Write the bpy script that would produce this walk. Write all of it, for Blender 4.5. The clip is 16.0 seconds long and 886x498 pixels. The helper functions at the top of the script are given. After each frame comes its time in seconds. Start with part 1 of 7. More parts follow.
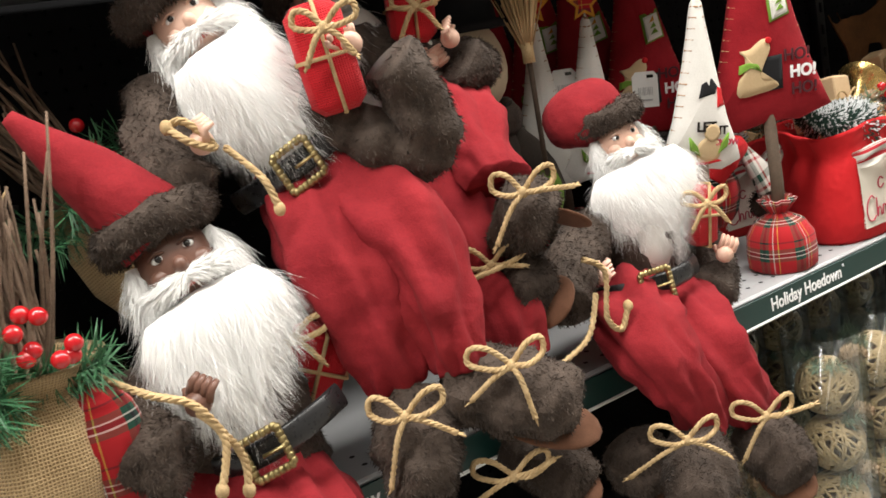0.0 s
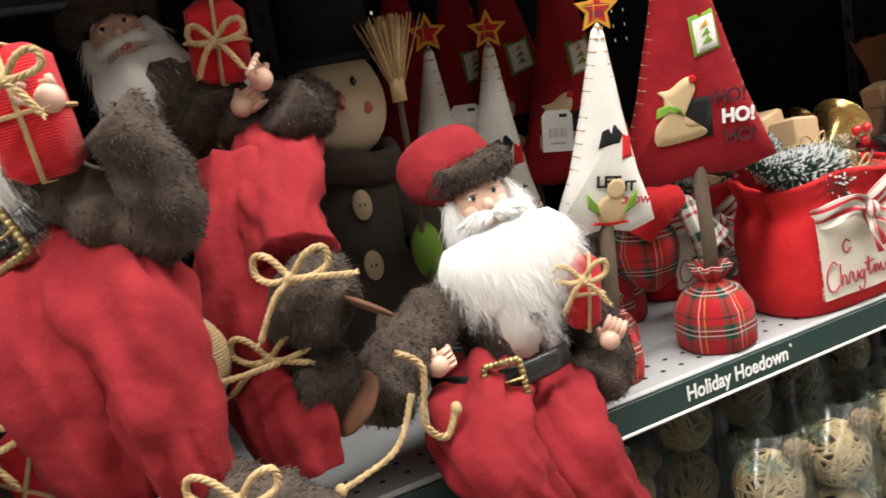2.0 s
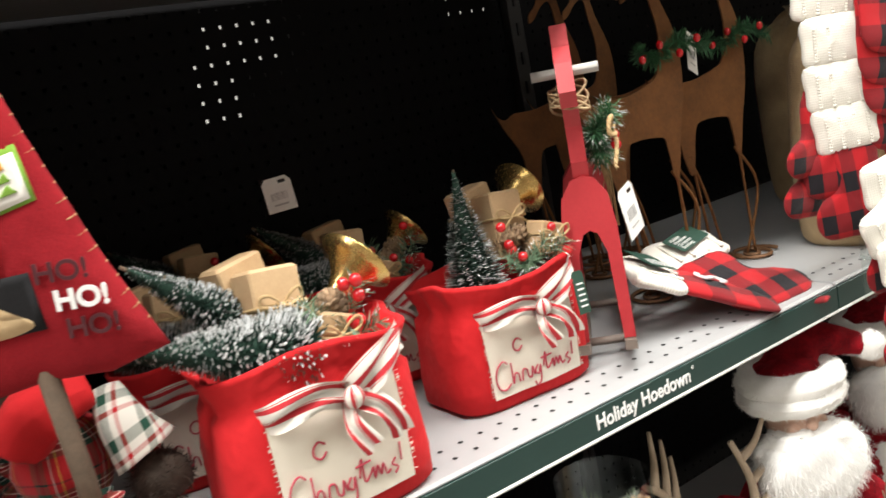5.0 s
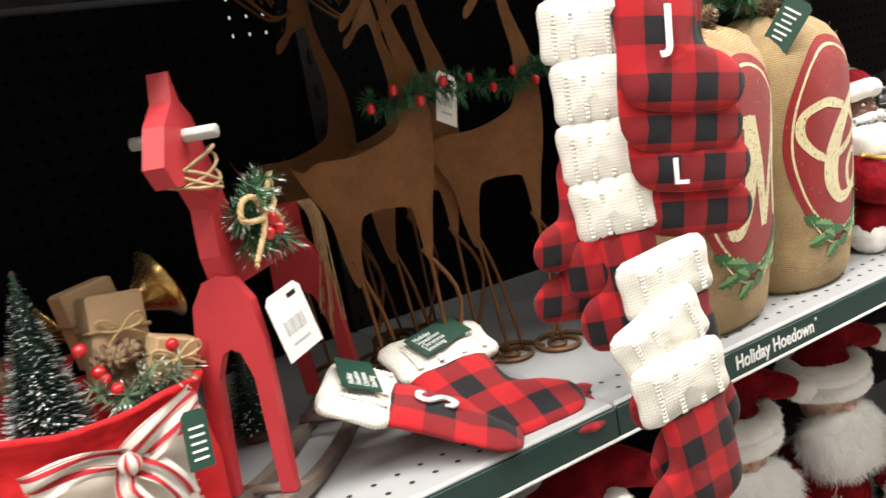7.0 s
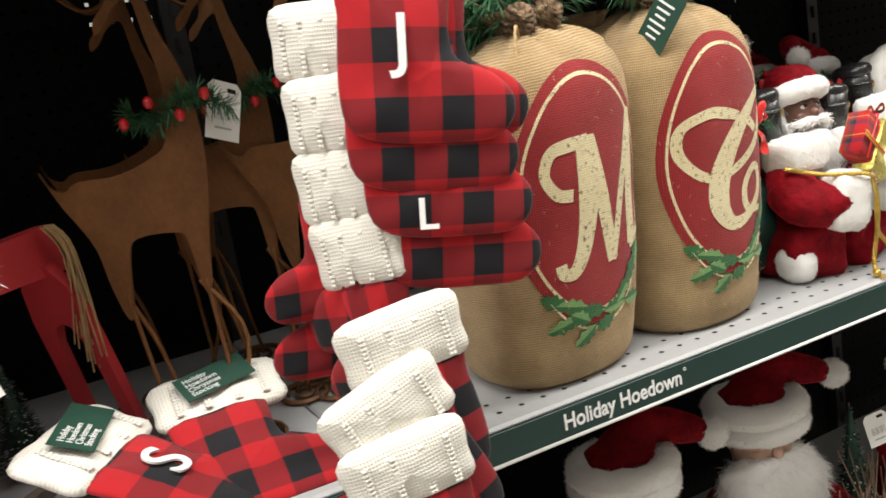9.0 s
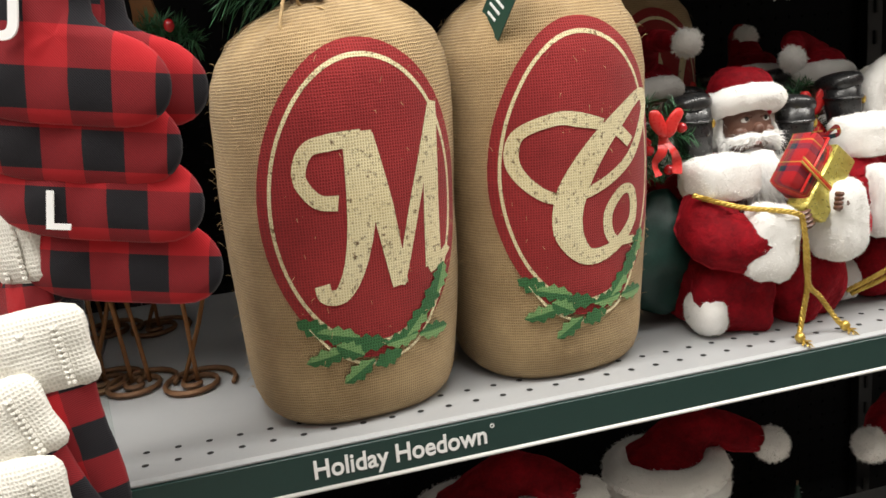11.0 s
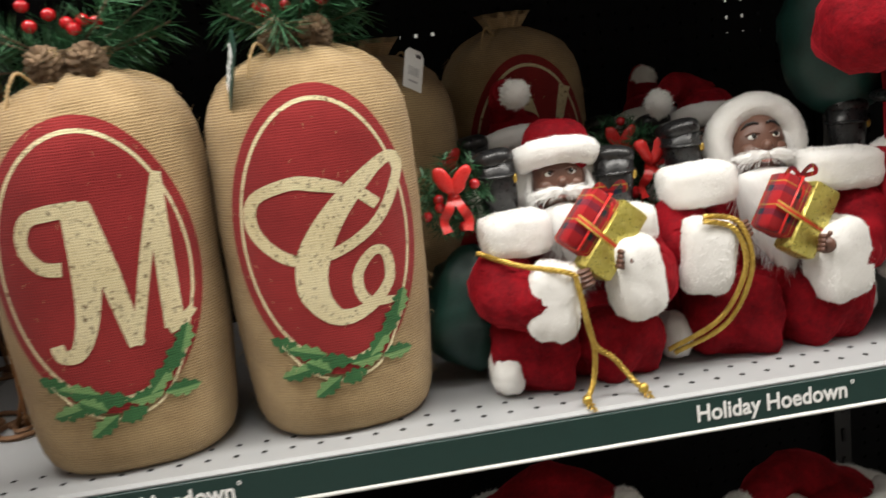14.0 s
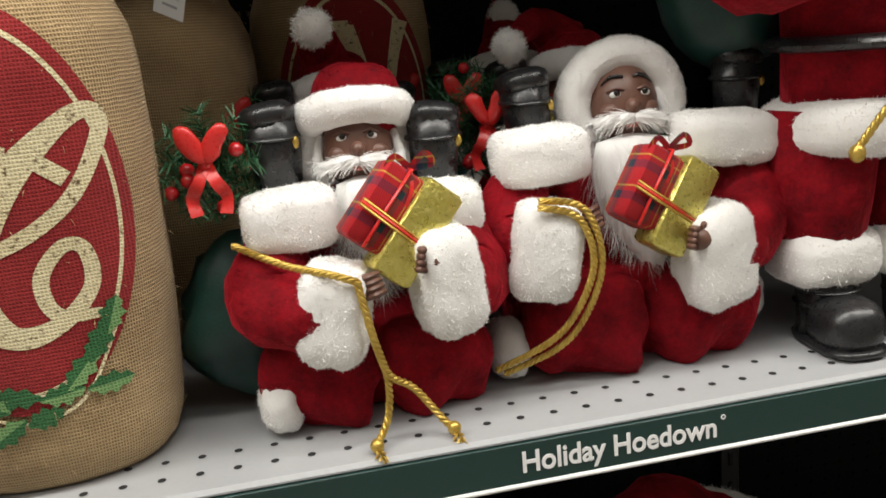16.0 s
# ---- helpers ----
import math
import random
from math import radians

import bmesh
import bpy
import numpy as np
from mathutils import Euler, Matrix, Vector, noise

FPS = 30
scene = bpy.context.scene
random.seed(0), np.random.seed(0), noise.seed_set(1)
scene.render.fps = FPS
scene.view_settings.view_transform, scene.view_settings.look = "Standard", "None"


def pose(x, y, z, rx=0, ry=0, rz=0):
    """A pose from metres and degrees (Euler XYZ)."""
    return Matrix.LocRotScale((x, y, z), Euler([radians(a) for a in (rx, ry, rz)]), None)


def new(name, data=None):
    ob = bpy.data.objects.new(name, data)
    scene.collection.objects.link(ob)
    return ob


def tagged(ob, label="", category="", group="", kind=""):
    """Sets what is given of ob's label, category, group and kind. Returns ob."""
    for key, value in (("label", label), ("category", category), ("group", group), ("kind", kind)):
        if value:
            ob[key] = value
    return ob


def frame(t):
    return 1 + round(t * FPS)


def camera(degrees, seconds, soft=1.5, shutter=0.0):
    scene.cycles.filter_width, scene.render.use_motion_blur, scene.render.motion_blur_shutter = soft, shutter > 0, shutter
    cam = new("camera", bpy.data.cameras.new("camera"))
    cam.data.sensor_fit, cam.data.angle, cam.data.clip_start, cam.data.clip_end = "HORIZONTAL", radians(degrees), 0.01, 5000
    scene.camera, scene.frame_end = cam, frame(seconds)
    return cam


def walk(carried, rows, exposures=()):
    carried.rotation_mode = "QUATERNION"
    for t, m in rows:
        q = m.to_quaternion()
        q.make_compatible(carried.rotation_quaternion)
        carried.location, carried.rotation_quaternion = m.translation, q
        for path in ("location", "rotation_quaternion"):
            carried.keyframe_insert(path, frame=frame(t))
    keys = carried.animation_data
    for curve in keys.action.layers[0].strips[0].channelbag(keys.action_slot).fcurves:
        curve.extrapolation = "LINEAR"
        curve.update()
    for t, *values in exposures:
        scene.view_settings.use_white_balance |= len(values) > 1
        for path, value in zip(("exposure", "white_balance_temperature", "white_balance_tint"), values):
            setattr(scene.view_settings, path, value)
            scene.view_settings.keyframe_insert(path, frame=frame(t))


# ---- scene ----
LENS = 54.0
cam = camera(LENS, 16.0, soft=1.6, shutter=0.3)
ROWS = [
    (0.0, -0.9966, -0.6697, 1.5360, 78.69, 11.13, -34.04),
    (0.5, -0.9448, -0.6496, 1.5389, 77.98, 10.65, -33.71),
    (1.0, -0.8721, -0.6470, 1.5495, 78.38, 10.08, -31.03),
    (1.5, -0.7786, -0.6575, 1.5421, 79.06, 9.81, -28.74),
    (2.0, -0.7058, -0.6663, 1.5379, 79.37, 10.04, -28.09),
    (2.5, -0.6434, -0.6900, 1.5479, 80.29, 10.30, -28.76),
    (3.0, -0.5609, -0.6796, 1.5462, 81.74, 10.44, -31.00),
    (3.5, -0.4356, -0.6326, 1.5570, 82.64, 10.04, -33.62),
    (4.0, -0.3192, -0.6046, 1.5603, 82.42, 10.28, -35.68),
    (4.5, -0.2370, -0.6042, 1.5487, 80.47, 11.02, -36.81),
    (5.0, -0.1374, -0.6364, 1.5521, 79.24, 10.73, -35.65),
    (7.5, 0.3929, -0.6140, 1.5371, 79.51, 9.80, -34.56),
    (8.0, 0.4617, -0.6102, 1.5351, 78.65, 10.30, -33.44),
    (8.5, 0.5605, -0.6326, 1.5378, 78.00, 9.84, -30.31),
    (9.0, 0.6513, -0.6721, 1.5395, 77.95, 9.40, -27.55),
    (9.5, 0.7354, -0.6823, 1.5286, 78.13, 9.03, -26.22),
    (10.0, 0.8418, -0.6343, 1.5057, 77.54, 7.19, -24.87),
    (12.5, 1.1734, -0.7470, 1.5141, 76.65, 5.85, -4.12),
    (13.0, 1.2257, -0.7740, 1.5114, 77.69, 6.51, -3.38),
    (13.5, 1.2818, -0.7922, 1.5108, 78.87, 7.36, -5.09),
    (14.0, 1.3468, -0.7362, 1.5095, 79.45, 6.81, -7.36),
    (14.5, 1.4393, -0.6359, 1.5200, 80.18, 5.21, -9.26),
    (15.0, 1.4799, -0.5793, 1.5231, 79.08, 4.80, -9.96),
    (15.5, 1.4986, -0.5596, 1.5063, 76.92, 4.45, -10.42),
    (16.0, 1.4980, -0.5376, 1.4913, 75.14, 4.89, -11.96),
]
walk(cam, [(t, pose(x, y, z, rx, ry, rz)) for t, x, y, z, rx, ry, rz in ROWS],
     exposures=[(0.0, -0.10), (2.0, -0.08), (5.0, 0.15), (7.5, 0.0), (10.0, -0.42), (12.5, -0.46), (14.0, -0.54), (16.0, -0.72)])

# ---- light: store fluorescents above the aisle ----
world = bpy.data.worlds.new("world")
scene.world = world
world.use_nodes = True
world.node_tree.nodes["Background"].inputs[0].default_value = (0.9, 0.95, 1.0, 1)
world.node_tree.nodes["Background"].inputs[1].default_value = 0.01


def strip_lamp(x, y, z, watts):
    data = bpy.data.lights.new("tube_light", "AREA")
    data.shape, data.size, data.size_y, data.energy, data.color = "RECTANGLE", 2.4, 0.25, watts, (1.0, 0.965, 0.9)
    ob = new("tube_light", data)
    ob.matrix_world = pose(x, y, z)
    return ob


for lx in (-2.1, 0.5, 3.1):
    strip_lamp(lx, -0.52, 3.12, 78)
    strip_lamp(lx, -1.35, 3.12, 16)

ZS = 1.205         # top of the main shelf
BACK = 0.58        # face of the pegboard
rnd = random.Random(7)


# ---- mesh kit ----
class Acc:
    """Collects vertices, faces, material slots and uv for one mesh."""

    def __init__(self):
        self.v, self.f, self.m, self.uv, self.c = [], [], [], [], []
        self.mats = []

    def slot(self, material):
        if material not in self.mats:
            self.mats.append(material)
        return self.mats.index(material)

    def add(self, verts, faces, material, uv=None, centre=None):
        n, s = len(self.v), self.slot(material)
        self.v.extend([tuple(p) for p in verts])
        self.uv.extend(uv if uv else [(p[0], p[2]) for p in verts])
        first = len(self.f)
        for f in faces:
            self.f.append(tuple(i + n for i in f))
            self.m.append(s)
            self.c.append(centre)
        return (first, len(self.f))

    def grid(self, rows, material, closed=False, uv=None, centre=None):
        """A sheet over rows of points; closed joins each row's end to its start."""
        w = len(rows[0])
        verts = [p for r in rows for p in r]
        faces = []
        for i in range(len(rows) - 1):
            for j in range(w if closed else w - 1):
                a, b = i * w + j, i * w + (j + 1) % w
                faces.append((a, b, b + w, a + w))
        return self.add(verts, faces, material, uv, centre)

    def blob(self, c, r, material, turn=None, rough=0.0, freq=30.0, seg=20, squash=2.0):
        c = Vector(c)
        turn = turn or Matrix.Identity(3)
        rows, uv = [], []
        n = max(8, seg // 2)
        for i in range(n + 1):
            a = -math.pi / 2 + math.pi * i / n
            row = []
            for j in range(seg + 1):
                b = 2 * math.pi * j / seg
                d = Vector((math.cos(a) * math.cos(b), math.cos(a) * math.sin(b), math.sin(a)))
                if squash != 2.0:
                    k = (abs(d.x) ** squash + abs(d.y) ** squash + abs(d.z) ** squash) ** (1 / squash)
                    d = d / max(k, 1e-6)
                p = Vector((d.x * r[0], d.y * r[1], d.z * r[2]))
                p = c + turn @ p
                if rough:
                    p = p + (turn @ d) * rough * noise.noise(p * freq)
                row.append(p)
                uv.append((b * max(r[0], r[1]), a * r[2]))
            rows.append(row)
        return self.grid(rows, material, uv=uv, centre=c)

    def tube(self, pts, radii, material, seg=10, flat=1.0, up=None, rough=0.0, freq=40.0, cap=True, fold=0.0, seed=0.0):
        pts = [Vector(p) for p in pts]
        if not isinstance(radii, (list, tuple)):
            radii = [radii] * len(pts)
        rows, uv, length = [], [], 0.0
        side = None
        for i, p in enumerate(pts):
            d = (pts[min(i + 1, len(pts) - 1)] - pts[max(i - 1, 0)])
            d = d.normalized() if d.length > 1e-9 else Vector((0, 0, 1))
            if side is None:
                ref = Vector(up) if up else (Vector((0, 0, 1)) if abs(d.z) < 0.9 else Vector((0, 1, 0)))
                side = d.cross(ref).normalized()
            side = (side - d * side.dot(d)).normalized()
            other = side.cross(d)
            if i:
                length += (p - pts[i - 1]).length
            row = []
            for j in range(seg + 1):
                a = 2 * math.pi * j / seg
                rad = radii[i]
                if fold:
                    rad *= 1 + fold * noise.noise(Vector((math.cos(a) * 2.4 + seed, math.sin(a) * 2.4, length * 16.0))) + fold * 0.4 * noise.noise(Vector((math.cos(a) * 5, math.sin(a) * 5 + seed, length * 40.0)))
                q = p + side * math.cos(a) * rad + other * math.sin(a) * rad * flat
                if rough:
                    q = q + (q - p).normalized() * rough * noise.noise(q * freq)
                row.append(q)
                uv.append((a * radii[i], length))
            rows.append(row)
        if cap:
            rows.insert(0, [pts[0]] * (seg + 1))
            rows.append([pts[-1]] * (seg + 1))
            uv = [(0, 0)] * (seg + 1) + uv + [(0, length)] * (seg + 1)
        return self.grid(rows, material, uv=uv, centre=(pts[0], pts[-1]))

    def box(self, c, size, material, turn=None, bevel=0.1):
        """A box with softened edges (a rounded superellipsoid)."""
        turn = turn or Matrix.Identity(3)
        x, y, z = (s / 2 for s in size)
        b = min(size) * bevel
        c = Vector(c)
        rows, uv = [], []
        for dz, k in ((-z, 1), (-z, 0.0), (-z + b, -1), (z - b, -1), (z, 0.0), (z, 1)):
            ins = b if k >= 0 else 0.0
            if k == 1:
                ring = [(0, 0)] * 9
            else:
                X, Y, B = x - ins, y - ins, b * 0.6
                ring = [(-X + B, -Y), (X - B, -Y), (X, -Y + B), (X, Y - B), (X - B, Y), (-X + B, Y), (-X, Y - B), (-X, -Y + B), (-X + B, -Y)]
            rows.append([c + turn @ Vector((p[0], p[1], dz)) for p in ring])
            uv.extend([(p[0] + p[1], dz) for p in ring])
        return self.grid(rows, material, uv=uv, centre=c)

    def prism(self, outline, thick, material, place=None):
        """An outline in x and z, extruded along y."""
        place = place or Matrix.Identity(4)
        n = len(outline)
        front = [place @ Vector((x, -thick / 2, z)) for x, z in outline]
        back = [place @ Vector((x, thick / 2, z)) for x, z in outline]
        uv = [(x, z) for x, z in outline] * 2
        area = sum(outline[i][0] * outline[(i + 1) % n][1] - outline[(i + 1) % n][0] * outline[i][1] for i in range(n))
        order = list(range(n)) if area > 0 else list(range(n))[::-1]
        faces = [tuple(order), tuple(i + n for i in order[::-1])]
        for i in range(n):
            a, b = order[i], order[(i + 1) % n]
            faces.append((b, a, a + n, b + n))
        return self.add(front + back, faces, material, uv)

    def pillow(self, outline, thick, material, place=None, wrinkle=0.0, power=0.5):
        place = place or Matrix.Identity(4)
        n = len(outline)
        cx, cz = sum(p[0] for p in outline) / n, sum(p[1] for p in outline) / n
        steps = (1.0, 0.97, 0.88, 0.72, 0.5, 0.25, 0.0)
        rows, uv = [], []
        for side in (1, -1):
            seq = steps[::-1] if side == 1 else steps[1:]
            for s in seq:
                h = thick * (1 - s ** 2) ** power * side
                row = []
                for x, z in outline + outline[:1]:
                    px, pz = cx + (x - cx) * s, cz + (z - cz) * s
                    w = wrinkle * noise.noise(Vector((px * 40, pz * 40, side * 3.0))) * (1 - s * 0.3)
                    row.append(place @ Vector((px, -(h + w * side), pz)))
                    uv.append((px, pz))
                rows.append(row)
        return self.grid(rows, material, uv=uv)

    def lathe(self, profile, material, place=None, seg=24, lobes=0, lobe=0.0, squash=(1, 1)):
        place = place or Matrix.Identity(4)
        rows, uv, length = [], [], 0.0
        rmax = max(p[0] for p in profile)
        for i, (r, z) in enumerate(profile):
            if i:
                length += math.hypot(r - profile[i - 1][0], z - profile[i - 1][1])
            row = []
            for j in range(seg + 1):
                a = 2 * math.pi * j / seg
                q = r * (1 + lobe * math.sin(a * lobes)) if lobes else r
                row.append(place @ Vector((q * math.cos(a) * squash[0], q * math.sin(a) * squash[1], z)))
                uv.append((a * rmax, length))
            rows.append(row)
        return self.grid(rows, material, uv=uv)

    def ribbon(self, pts, width, material, normal=None):
        pts = [Vector(p) for p in pts]
        rows = []
        for i, p in enumerate(pts):
            d = (pts[min(i + 1, len(pts) - 1)] - pts[max(i - 1, 0)]).normalized()
            nn = normal[i] if isinstance(normal, list) else Vector(normal or (0, -1, 0))
            s = d.cross(nn).normalized() * (width[i] if isinstance(width, (list, tuple)) else width) / 2
            rows.append([p - s, p + s])
        return self.grid(rows, material)

    def fur(self, span, count, length, width, material, droop=0.3, jitter=0.5, comb=None, seed=1):
        """Fine strands rooted on the faces first..last."""
        r = random.Random(seed)
        faces = self.f[span[0]:span[1]]
        cents = self.c[span[0]:span[1]]
        weights, data = [], []
        for f, ce in zip(faces, cents):
            a, b, d = Vector(self.v[f[0]]), Vector(self.v[f[1]]), Vector(self.v[f[2]])
            e = Vector(self.v[f[-1]])
            nn = (d - a).cross(e - b)
            weights.append(nn.length)
            data.append((a, b, d, e, nn, ce))
        for a, b, d, e, nn, ce in r.choices(data, weights, k=count):
            u, w = r.random(), r.random()
            p = a.lerp(b, u).lerp(e.lerp(d, u), w)
            if isinstance(ce, tuple):
                ax = ce[1] - ce[0]
                k = max(0.0, min(1.0, (p - ce[0]).dot(ax) / max(ax.length_squared, 1e-9)))
                ref = p - (ce[0] + ax * k)
            elif ce is not None:
                ref = p - ce
            else:
                ref = nn
            q = nn.normalized() if nn.length > 0 else ref.normalized()
            if q.dot(ref) < 0:
                q = -q
            d1 = (q + Vector((r.uniform(-1, 1), r.uniform(-1, 1), r.uniform(-1, 1))) * jitter)
            if comb:
                d1 = d1 + Vector(comb)
            d1 = d1.normalized()
            ln = length * r.uniform(0.5, 1.2)
            d2 = (d1 + Vector((r.uniform(-0.3, 0.3), r.uniform(-0.3, 0.3), -droop))).normalized()
            m1 = p + d1 * ln * 0.5
            m2 = m1 + d2 * ln * 0.5
            s = d1.cross(Vector((r.uniform(-1, 1), r.uniform(-1, 1), r.uniform(-1, 1)))).normalized() * width / 2
            self.add([p - s, p + s, m1 + s * 0.8, m1 - s * 0.8, m2], [(0, 1, 2, 3), (3, 2, 4)], material)

    def needles(self, a, b, count, length, material, tip=None, spread=1.0, width=0.0012, taper=0.0, seed=1, tipped=0.5):
        """Needles round a stem from a to b."""
        r = random.Random(seed)
        a, b = Vector(a), Vector(b)
        ax = (b - a).normalized()
        s0 = ax.orthogonal().normalized()
        s1 = ax.cross(s0)
        for i in range(count):
            k = r.random()
            ang = r.uniform(0, 2 * math.pi)
            out = s0 * math.cos(ang) + s1 * math.sin(ang)
            ln = length * r.uniform(0.7, 1.15) * (1 - taper * k)
            p = a.lerp(b, k)
            d = (out * spread + ax * r.uniform(0.2, 0.9)).normalized()
            q = p + d * ln + Vector((0, 0, -0.1 * ln))
            w = d.cross(Vector((r.uniform(-1, 1), r.uniform(-1, 1), 1))).normalized() * width / 2
            mid = p.lerp(q, 0.72)
            self.add([p - w, p + w, mid + w, mid - w], [(0, 1, 2, 3)], material)
            self.add([mid - w, mid + w, q], [(0, 1, 2)], tip if tip and r.random() < tipped else material)

    def rope(self, pts, r, material, twist=22.0, strands=3, seg=6):
        """A laid rope: strands wound round a smooth path."""
        path = smooth(pts, 8)
        step = 0.0
        lines = [[] for _ in range(strands)]
        side = None
        for i, p in enumerate(path):
            d = (path[min(i + 1, len(path) - 1)] - path[max(i - 1, 0)]).normalized()
            if side is None:
                side = d.orthogonal().normalized()
            side = (side - d * side.dot(d)).normalized()
            o = side.cross(d)
            if i:
                step += (p - path[i - 1]).length
            for k in range(strands):
                a = step / r * 1.15 + 2 * math.pi * k / strands
                lines[k].append(p + (side * math.cos(a) + o * math.sin(a)) * r * 0.5)
        out = None
        for line in lines:
            out = self.tube(line, r * 0.58, material, seg=seg)
        return out


def smooth(pts, n=6):
    """A Catmull-Rom line through the points."""
    pts = [Vector(p) for p in pts]
    out = []
    for i in range(len(pts) - 1):
        p0, p1, p2, p3 = pts[max(i - 1, 0)], pts[i], pts[i + 1], pts[min(i + 2, len(pts) - 1)]
        for k in range(n):
            t = k / n
            out.append(0.5 * ((2 * p1) + (p2 - p0) * t + (2 * p0 - 5 * p1 + 4 * p2 - p3) * t * t + (3 * p1 - p0 - 3 * p2 + p3) * t ** 3))
    out.append(pts[-1])
    return out


def smooth2(pts, n=5, closed=False):
    q = [Vector((x, 0, z)) for x, z in pts]
    if closed:
        m = len(q)
        out = []
        for i in range(m):
            p0, p1, p2, p3 = q[i - 1], q[i], q[(i + 1) % m], q[(i + 2) % m]
            for k in range(n):
                t = k / n
                out.append(0.5 * ((2 * p1) + (p2 - p0) * t + (2 * p0 - 5 * p1 + 4 * p2 - p3) * t * t + (3 * p1 - p0 - 3 * p2 + p3) * t ** 3))
        return [(p.x, p.z) for p in out]
    return [(p.x, p.z) for p in smooth(q, n)]


def link(name, acc, parent=None, label="", m=None, flat=False):
    me = bpy.data.meshes.new(name)
    me.from_pydata(acc.v, [], acc.f)
    for material in acc.mats:
        me.materials.append(material)
    me.polygons.foreach_set("material_index", acc.m)
    me.polygons.foreach_set("use_smooth", [not flat] * len(acc.f))
    layer = me.uv_layers.new(name="UVMap")
    idx = np.empty(len(me.loops), dtype=np.int32)
    me.loops.foreach_get("vertex_index", idx)
    layer.data.foreach_set("uv", np.array(acc.uv, dtype=np.float32)[idx].ravel())
    me.validate()
    me.update()
    ob = new(name, me)
    if parent:
        ob.parent = parent
    if m is not None:
        ob.matrix_basis = m
    if label:
        tagged(ob, label=label)
    return ob


def thing(name, label, category, m=None, group="", kind=""):
    ob = new(name)
    ob.empty_display_size = 0.02
    if m is not None:
        ob.matrix_basis = m
    return tagged(ob, label=label, category=category, group=group, kind=kind)


def one(name, acc, label, category, m=None, group="", kind="", flat=False):
    return tagged(link(name, acc, None, "", m, flat), label=label, category=category, group=group, kind=kind)


def part(name, acc, parent, label="", m=None, flat=False):
    return link(name, acc, parent, label, m, flat)


def based(acc, origin):
    """Shift the mesh so that its origin is at the given point."""
    o = Vector(origin)
    acc.v = [tuple(Vector(p) - o) for p in acc.v]
    return pose(*o)


def R3(rx=0, ry=0, rz=0):
    return Euler([radians(a) for a in (rx, ry, rz)]).to_matrix()


# ---- materials ----
def nodes_of(name):
    mt = bpy.data.materials.new(name)
    mt.use_nodes = True
    nt = mt.node_tree
    return mt, nt, nt.nodes["Principled BSDF"], nt.nodes.new("ShaderNodeTexCoord")


def tex(nt, co, kind, scale, detail=3.0, which="Object", rough=0.6):
    t = nt.nodes.new("ShaderNodeTexNoise" if kind == "noise" else "ShaderNodeTexVoronoi")
    t.inputs["Scale"].default_value = scale
    if kind == "noise":
        t.inputs["Detail"].default_value = detail
        t.inputs["Roughness"].default_value = rough
    nt.links.new(co.outputs[which], t.inputs["Vector"])
    return t


def mix(nt, fac, a, b, mode="MIX"):
    n = nt.nodes.new("ShaderNodeMix")
    n.data_type, n.blend_type = "RGBA", mode
    for sock, val in ((n.inputs[0], fac), (n.inputs[6], a), (n.inputs[7], b)):
        if isinstance(val, bpy.types.NodeSocket):
            nt.links.new(val, sock)
        elif isinstance(val, (int, float)):
            sock.default_value = val
        else:
            sock.default_value = (*val, 1)
    return n.outputs[2]


def ramp(nt, fac, stops, mode="LINEAR"):
    n = nt.nodes.new("ShaderNodeValToRGB")
    n.color_ramp.interpolation = mode
    while len(n.color_ramp.elements) < len(stops):
        n.color_ramp.elements.new(0.5)
    for e, (p, c) in zip(n.color_ramp.elements, stops):
        e.position, e.color = p, (*c, 1)
    nt.links.new(fac, n.inputs[0])
    return n.outputs[0]


def bump(nt, bsdf, height, strength, dist, chain=None):
    n = nt.nodes.new("ShaderNodeBump")
    n.inputs["Strength"].default_value, n.inputs["Distance"].default_value = strength, dist
    nt.links.new(height, n.inputs["Height"])
    if chain is not None:
        nt.links.new(chain, n.inputs["Normal"])
    nt.links.new(n.outputs[0], bsdf.inputs["Normal"])
    return n.outputs[0]


def maths(nt, op, a, b=None):
    n = nt.nodes.new("ShaderNodeMath")
    n.operation = op
    for sock, val in ((n.inputs[0], a), (n.inputs[1], b)):
        if val is None:
            continue
        if isinstance(val, bpy.types.NodeSocket):
            nt.links.new(val, sock)
        else:
            sock.default_value = val
    return n.outputs[0]


